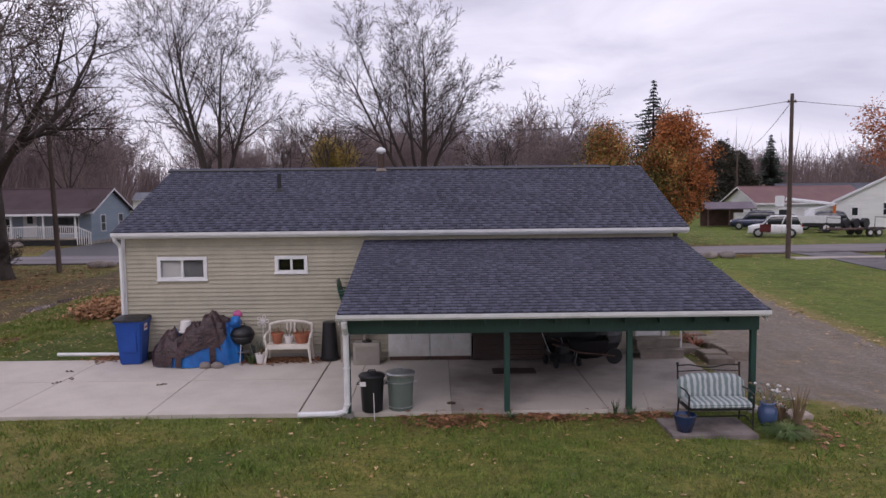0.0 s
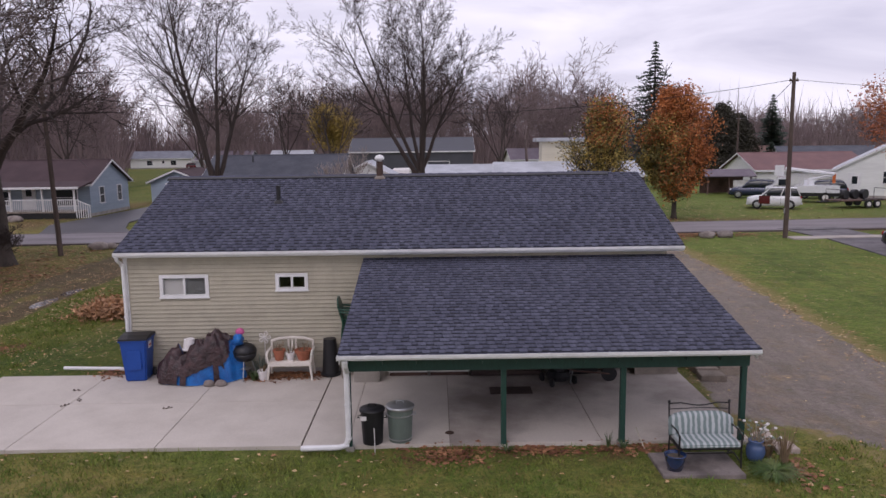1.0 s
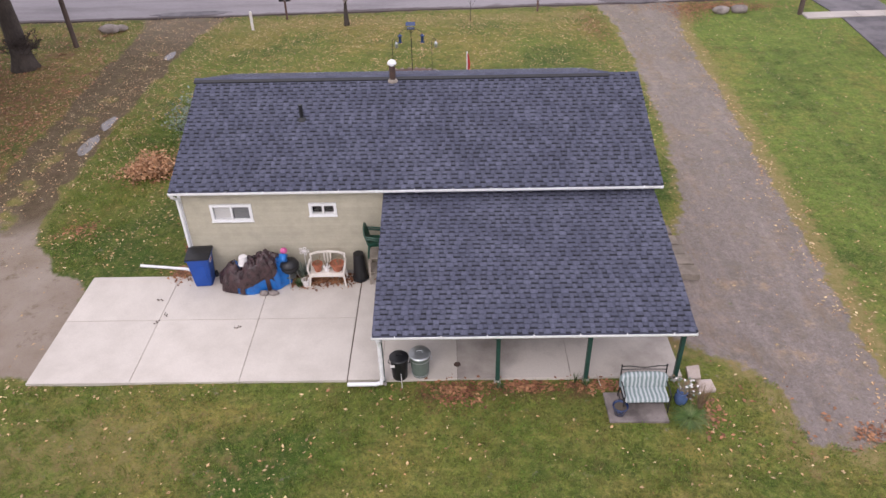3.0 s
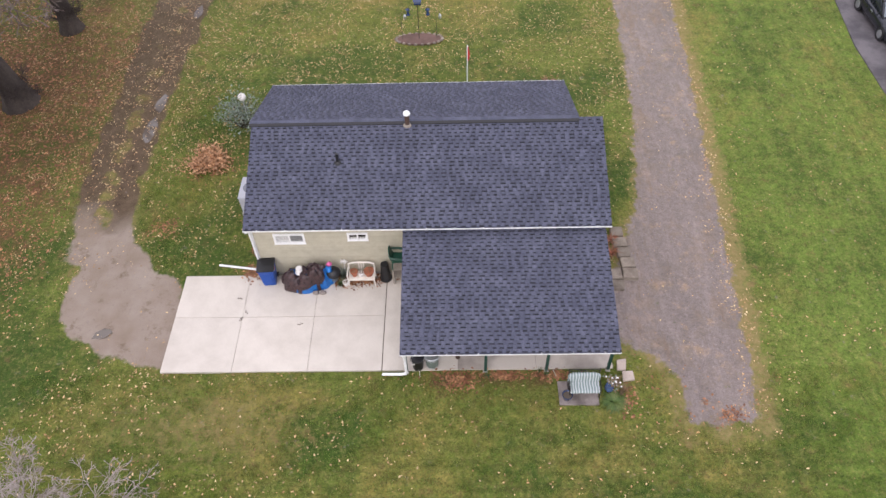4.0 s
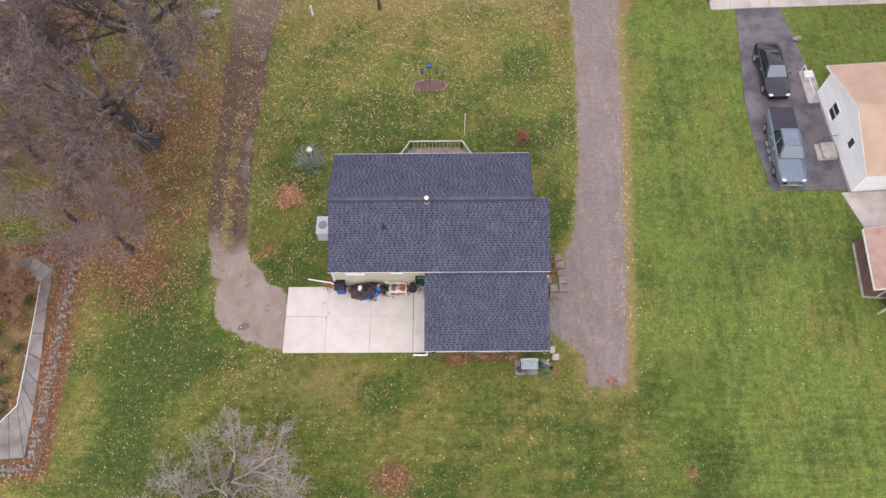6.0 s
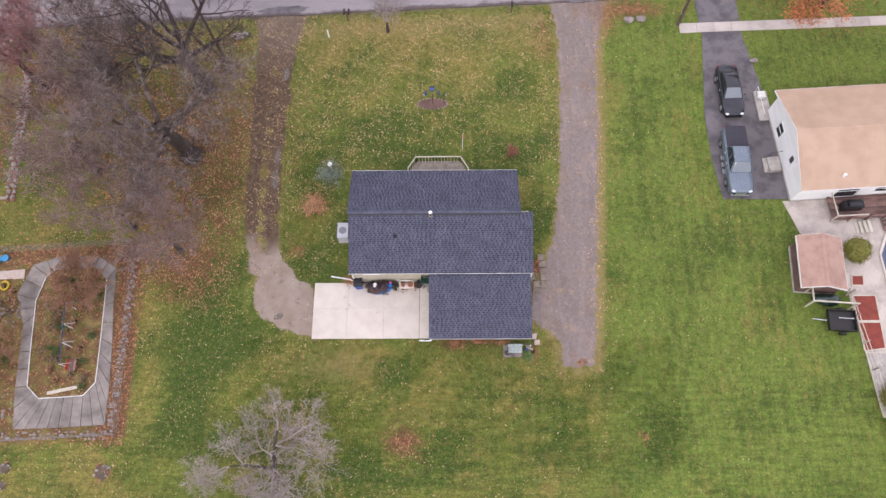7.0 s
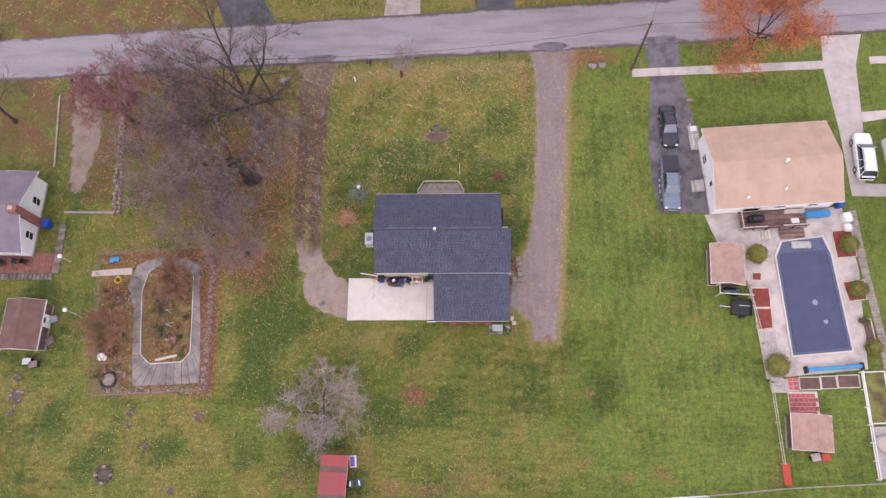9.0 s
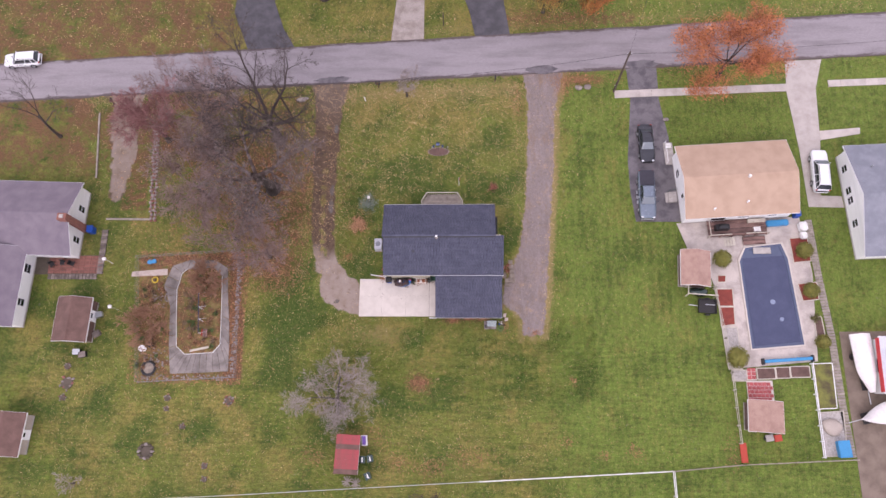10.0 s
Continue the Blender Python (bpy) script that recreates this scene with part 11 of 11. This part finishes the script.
def lawn_leaves():
    r = np.random.RandomState(31)

    def clear(x, y):
        return ~(inside(HOUSE, x, y) | ((x > -3.1) & (x < 13.5) & (y > -4.15) & (y < 0.4)) | ((y > road_south(x) + 0.3) & (y < road_north(x))))
    x, y = r.uniform(-40, 34, 330000), r.uniform(-24, 25.5, 330000)
    want = 0.16 + 0.5 * np.exp(-((x + 12) ** 2 + (y - 12) ** 2) / 160) + 0.5 * np.exp(-((x - 4) ** 2 / 140 + (y - 20) ** 2 / 50)) + 0.22 * np.exp(-((x + 6) ** 2 / 60 + (y + 10) ** 2 / 50)) + 0.75 * np.exp(-((y - 23.8) / 1.6) ** 2) * (x < 17) + 0.4 * np.exp(-((x - 15.2) / 1.4) ** 2) * (y > 9) + 0.35 * np.exp(-((x + 5.2) / 0.9) ** 2) * (y > 6)
    want *= np.clip(0.75 + 0.6 * unit_noise(x, y, 61, 5.0) + 0.5 * unit_noise(x, y, 65, 1.3), 0.06, 2.4)
    want *= np.where(x > 20, 0.3, 1.0) * np.where((y < -4.5) & (x > -3), 0.6, 1.0) * np.where((y < 0) & (x > -15) & (x < -7), 0.55, 1.0) * np.where(inside(DRIVE, x, y) | inside(PADDOCK, x, y), 0.2, 1.0)
    want += 0.5 * (np.exp(-((y + 19.5) / 2.0) ** 2) * np.exp(-((x - 4) / 9) ** 2)) * np.clip(unit_noise(x, y, 62, 2.0), 0, 1)
    want += 0.9 * np.exp(-(near_line(DRIVE[12:], x, y) / 0.45) ** 2) * (x > 17) * np.clip(0.6 + unit_noise(x, y, 63, 1.5), 0, 1)
    k = (r.uniform(0, 1, len(x)) < want) & clear(x, y)
    x, y = x[k], y[k]
    scatter_leaves("fallen_leaves", "pale tan fallen leaves scattered over the lawn", x, y, ground_level(x, y) + 0.015, 0.041, M_LEAF, 1)
    # verges and lawns across the street
    x, y = r.uniform(-60, 62, 60000), r.uniform(31, 52, 60000)
    k = (y > road_north(x) + 0.2) & (r.uniform(0, 1, 60000) < np.clip(0.3 + 0.35 * unit_noise(x, y, 68, 3.0) + 0.4 * np.exp(-((y - road_north(x)) / 1.5) ** 2), 0, 1)) & ~((x > 8.0) & (x < 15.2)) & ~((x > -21) & (x < -13.8)) & ~((x > -0.6) & (x < 4.6)) & ~((x > -8) & (x < -1) & (y > 44))
    scatter_leaves("verge_leaves", "tan fallen leaves on the lawns across the street", x[k], y[k], np.full(int(k.sum()), -0.03), 0.06, M_LEAF, 5)
    # drifts: along the slab, the piles and the garden fence
    xs, ys, zs = [], [], []
    for cx, cy, sx, sy, n, hgt in ((7.8, -4.55, 0.36, 0.19, 200, 0.05), (-0.3, 0.5, 0.25, 0.2, 160, 0.05), (8.6, -4.3, 1.2, 0.1, 110, 0.03), (9.5, -4.35, 0.35, 0.1, 130, 0.04), (10.9, -4.35, 0.3, 0.1, 60, 0.03), (11.4, -4.4, 0.3, 0.12, 90, 0.04), (13.75, -5.3, 0.22, 0.35, 80, 0.04), (14.9, -4.6, 0.6, 0.4, 14, 0.01), (16.6, -5.8, 1.2, 0.4, 26, 0.01),
                                   (4.05, 0.02, 0.55, 0.16, 420, 0.03), (3.3, 0.0, 0.3, 0.2, 120, 0.02), (-3.5, 6.9, 0.9, 0.6, 300, 0.03), (4.0, -11.7, 0.75, 0.5, 380, 0.06), (-17.3, -13.7, 0.4, 0.4, 120, 0.05), (23.6, 25.9, 1.7, 0.5, 1500, 0.05), (21.6, 24.6, 0.6, 0.9, 350, 0.03), (15.8, 22.6, 0.5, 1.6, 300, 0.03), (-4.5, 3.0, 0.4, 0.3, 90, 0.03),
                                   (-0.5, -17.6, 1.0, 0.8, 200, 0.03), (1.9, -20.2, 1.0, 0.6, 260, 0.03), (9.6, -19.6, 1.6, 0.8, 420, 0.03), (5.4, -20.7, 1.0, 0.6, 260, 0.03), (20.4, -17.9, 0.4, 0.4, 70, 0.03), (24.3, -19.3, 0.4, 0.3, 80, 0.03), (-7.4, -19.7, 1.0, 0.7, 200, 0.03), (27.6, -18.9, 0.5, 0.5, 140, 0.04), (21.3, -11.4, 0.3, 0.3, 50, 0.03), (-2.2, -3.7, 0.3, 0.2, 0, 0.0), (17.2, -6.0, 0.25, 0.15, 60, 0.04),
                                   (-13.4, 1.4, 1.5, 0.9, 900, 0.03), (-16.2, 6.2, 1.5, 1.7, 1100, 0.03), (-11.2, 4.6, 0.9, 1.6, 350, 0.02), (-12.6, -0.6, 1.2, 0.6, 260, 0.02), (-20.0, 13.5, 2.6, 2.4, 900, 0.03), (-21.5, 23.0, 2.6, 0.7, 1500, 0.03), (20, 34.8, 4.5, 0.9, 1500, 0.02), (37, 26.8, 3.0, 1.2, 700, 0.03), (43.5, 24.3, 2.5, 1.0, 500, 0.03), (38.2, -19.0, 0.5, 1.2, 200, 0.04)):
        n = int(n * 1.9)
        xs.append(r.normal(cx, sx, n))
        ys.append(r.normal(cy, sy, n))
        zs.append(np.abs(r.normal(0, hgt, n)) * np.exp(-((xs[-1] - cx) ** 2 / (2 * sx * sx) + (ys[-1] - cy) ** 2 / (2 * sy * sy))))
    x, y, z = np.concatenate(xs), np.concatenate(ys), np.concatenate(zs)
    on = (x > -3.1) & (x < 13.5) & (y > -4.12) & (y < 0.35)
    k = ~inside(HOUSE, x, y)
    base = np.where(on, 0.045, ground_level(x, y) + 0.012)
    scatter_leaves("leaf_drift", "drifts of red-brown leaves along edges and beds", x[k], y[k], (base + z)[k], 0.05, M_LEAF_RED, 2)
    # garden and wood floor
    n = 18000
    x, y = r.uniform(-29.3, -16.2, n), r.uniform(-11.9, 3.7, n)
    core = inside([(-24.0, -2.0), (-23.5, -7.8), (-19.8, -8.3), (-18.8, -7.0), (-19.0, 0.8), (-22, 1.4)], x, y)
    k = (r.uniform(0, 1, n) < np.where(core, 0.22, 0.36) + 0.7 * (x > -18.0) + 0.5 * (y > 1.9)) & ~((x > -25) & (x < -17.8) & (y < -8.7) & (y > -10.6) & (r.uniform(0, 1, n) < 0.9))
    scatter_leaves("garden_leaf_litter", "red-brown leaf litter over the garden beds", x[k], y[k], ground_level(x, y)[k] + 0.03, 0.07, M_LEAF_RED, 3)
    n = 14000
    x, y = r.normal(-17, 6, n), r.normal(12, 6.5, n)
    k = (y < road_south(x) - 0.6) & (x < -9.2) & ~((x < -31) & (y < 9)) & (y > -2)
    scatter_leaves("wood_leaf_litter", "brown leaf litter under bare trees", x[k], y[k], ground_level(x, y)[k] + 0.02, 0.075, M_LEAF_RED, 4)


lawn_leaves()


def grass_blades():
    r = np.random.RandomState(77)
    n = 230000
    x, y = r.uniform(-8, 24, n), -13.5 + 9.4 * r.uniform(0, 1, n) ** 0.8
    m = 70000
    x2, y2 = r.uniform(-7, 0, m), r.uniform(0.6, 12, m)
    x, y = np.concatenate([x, x2]), np.concatenate([y, y2])
    wx, wy = x + 0.13 * unit_noise(x, y, 3, 2.6), y + 0.13 * unit_noise(x, y, 4, 2.6)
    k = ~inside(DRIVE, wx, wy) & ~((x > -3.1) & (x < 13.5) & (y > -4.14)) & ~inside(PADDOCK, wx, wy) & ~((x > 11.3) & (x < 12.9) & (y > -5.6) & (y < -4.6)) & ~((near_line(TRACK, x, y) < 1.5) & (y > 0)) & ~((x > -0.3) & (y > 0))
    k &= r.uniform(0, 1, len(x)) < np.clip(0.62 + 0.45 * unit_noise(x, y, 91, 0.9), 0.12, 1)
    x, y = x[k], y[k]
    n = len(x)
    h = r.uniform(0.03, 0.085, n) * np.clip(1 + 0.45 * unit_noise(x, y, 92, 2.2), 0.5, 1.7)
    a, b = r.uniform(0, 6.283, n), r.uniform(0, 6.283, n)
    w = r.uniform(0.006, 0.012, n)
    lx, ly = np.cos(b) * h * 0.6, np.sin(b) * h * 0.6
    z = ground_level(x, y) - 0.005
    p = np.stack([np.stack([x - np.cos(a) * w, y - np.sin(a) * w, z], 1), np.stack([x + np.cos(a) * w, y + np.sin(a) * w, z], 1), np.stack([x + lx, y + ly, z + h], 1)], axis=1).reshape(-1, 3)
    ob = big_mesh("grass", p, np.arange(n * 3).reshape(-1, 3), M_BLADE)
    return tagged(ob, "short uneven green grass blades", "grass", kind="stuff")


grass_blades()

# ---- roof shingles ----
lay_shingles(roof_carport, 5.87, 13.34, *ROOF_C, seed=5, pieces=300)
lay_shingles(roof_south, 0.0, 13.5, *ROOF_A, seed=6, pieces=300)
lay_shingles(roof_north, -0.1, 12.62, *ROOF_B, seed=7)
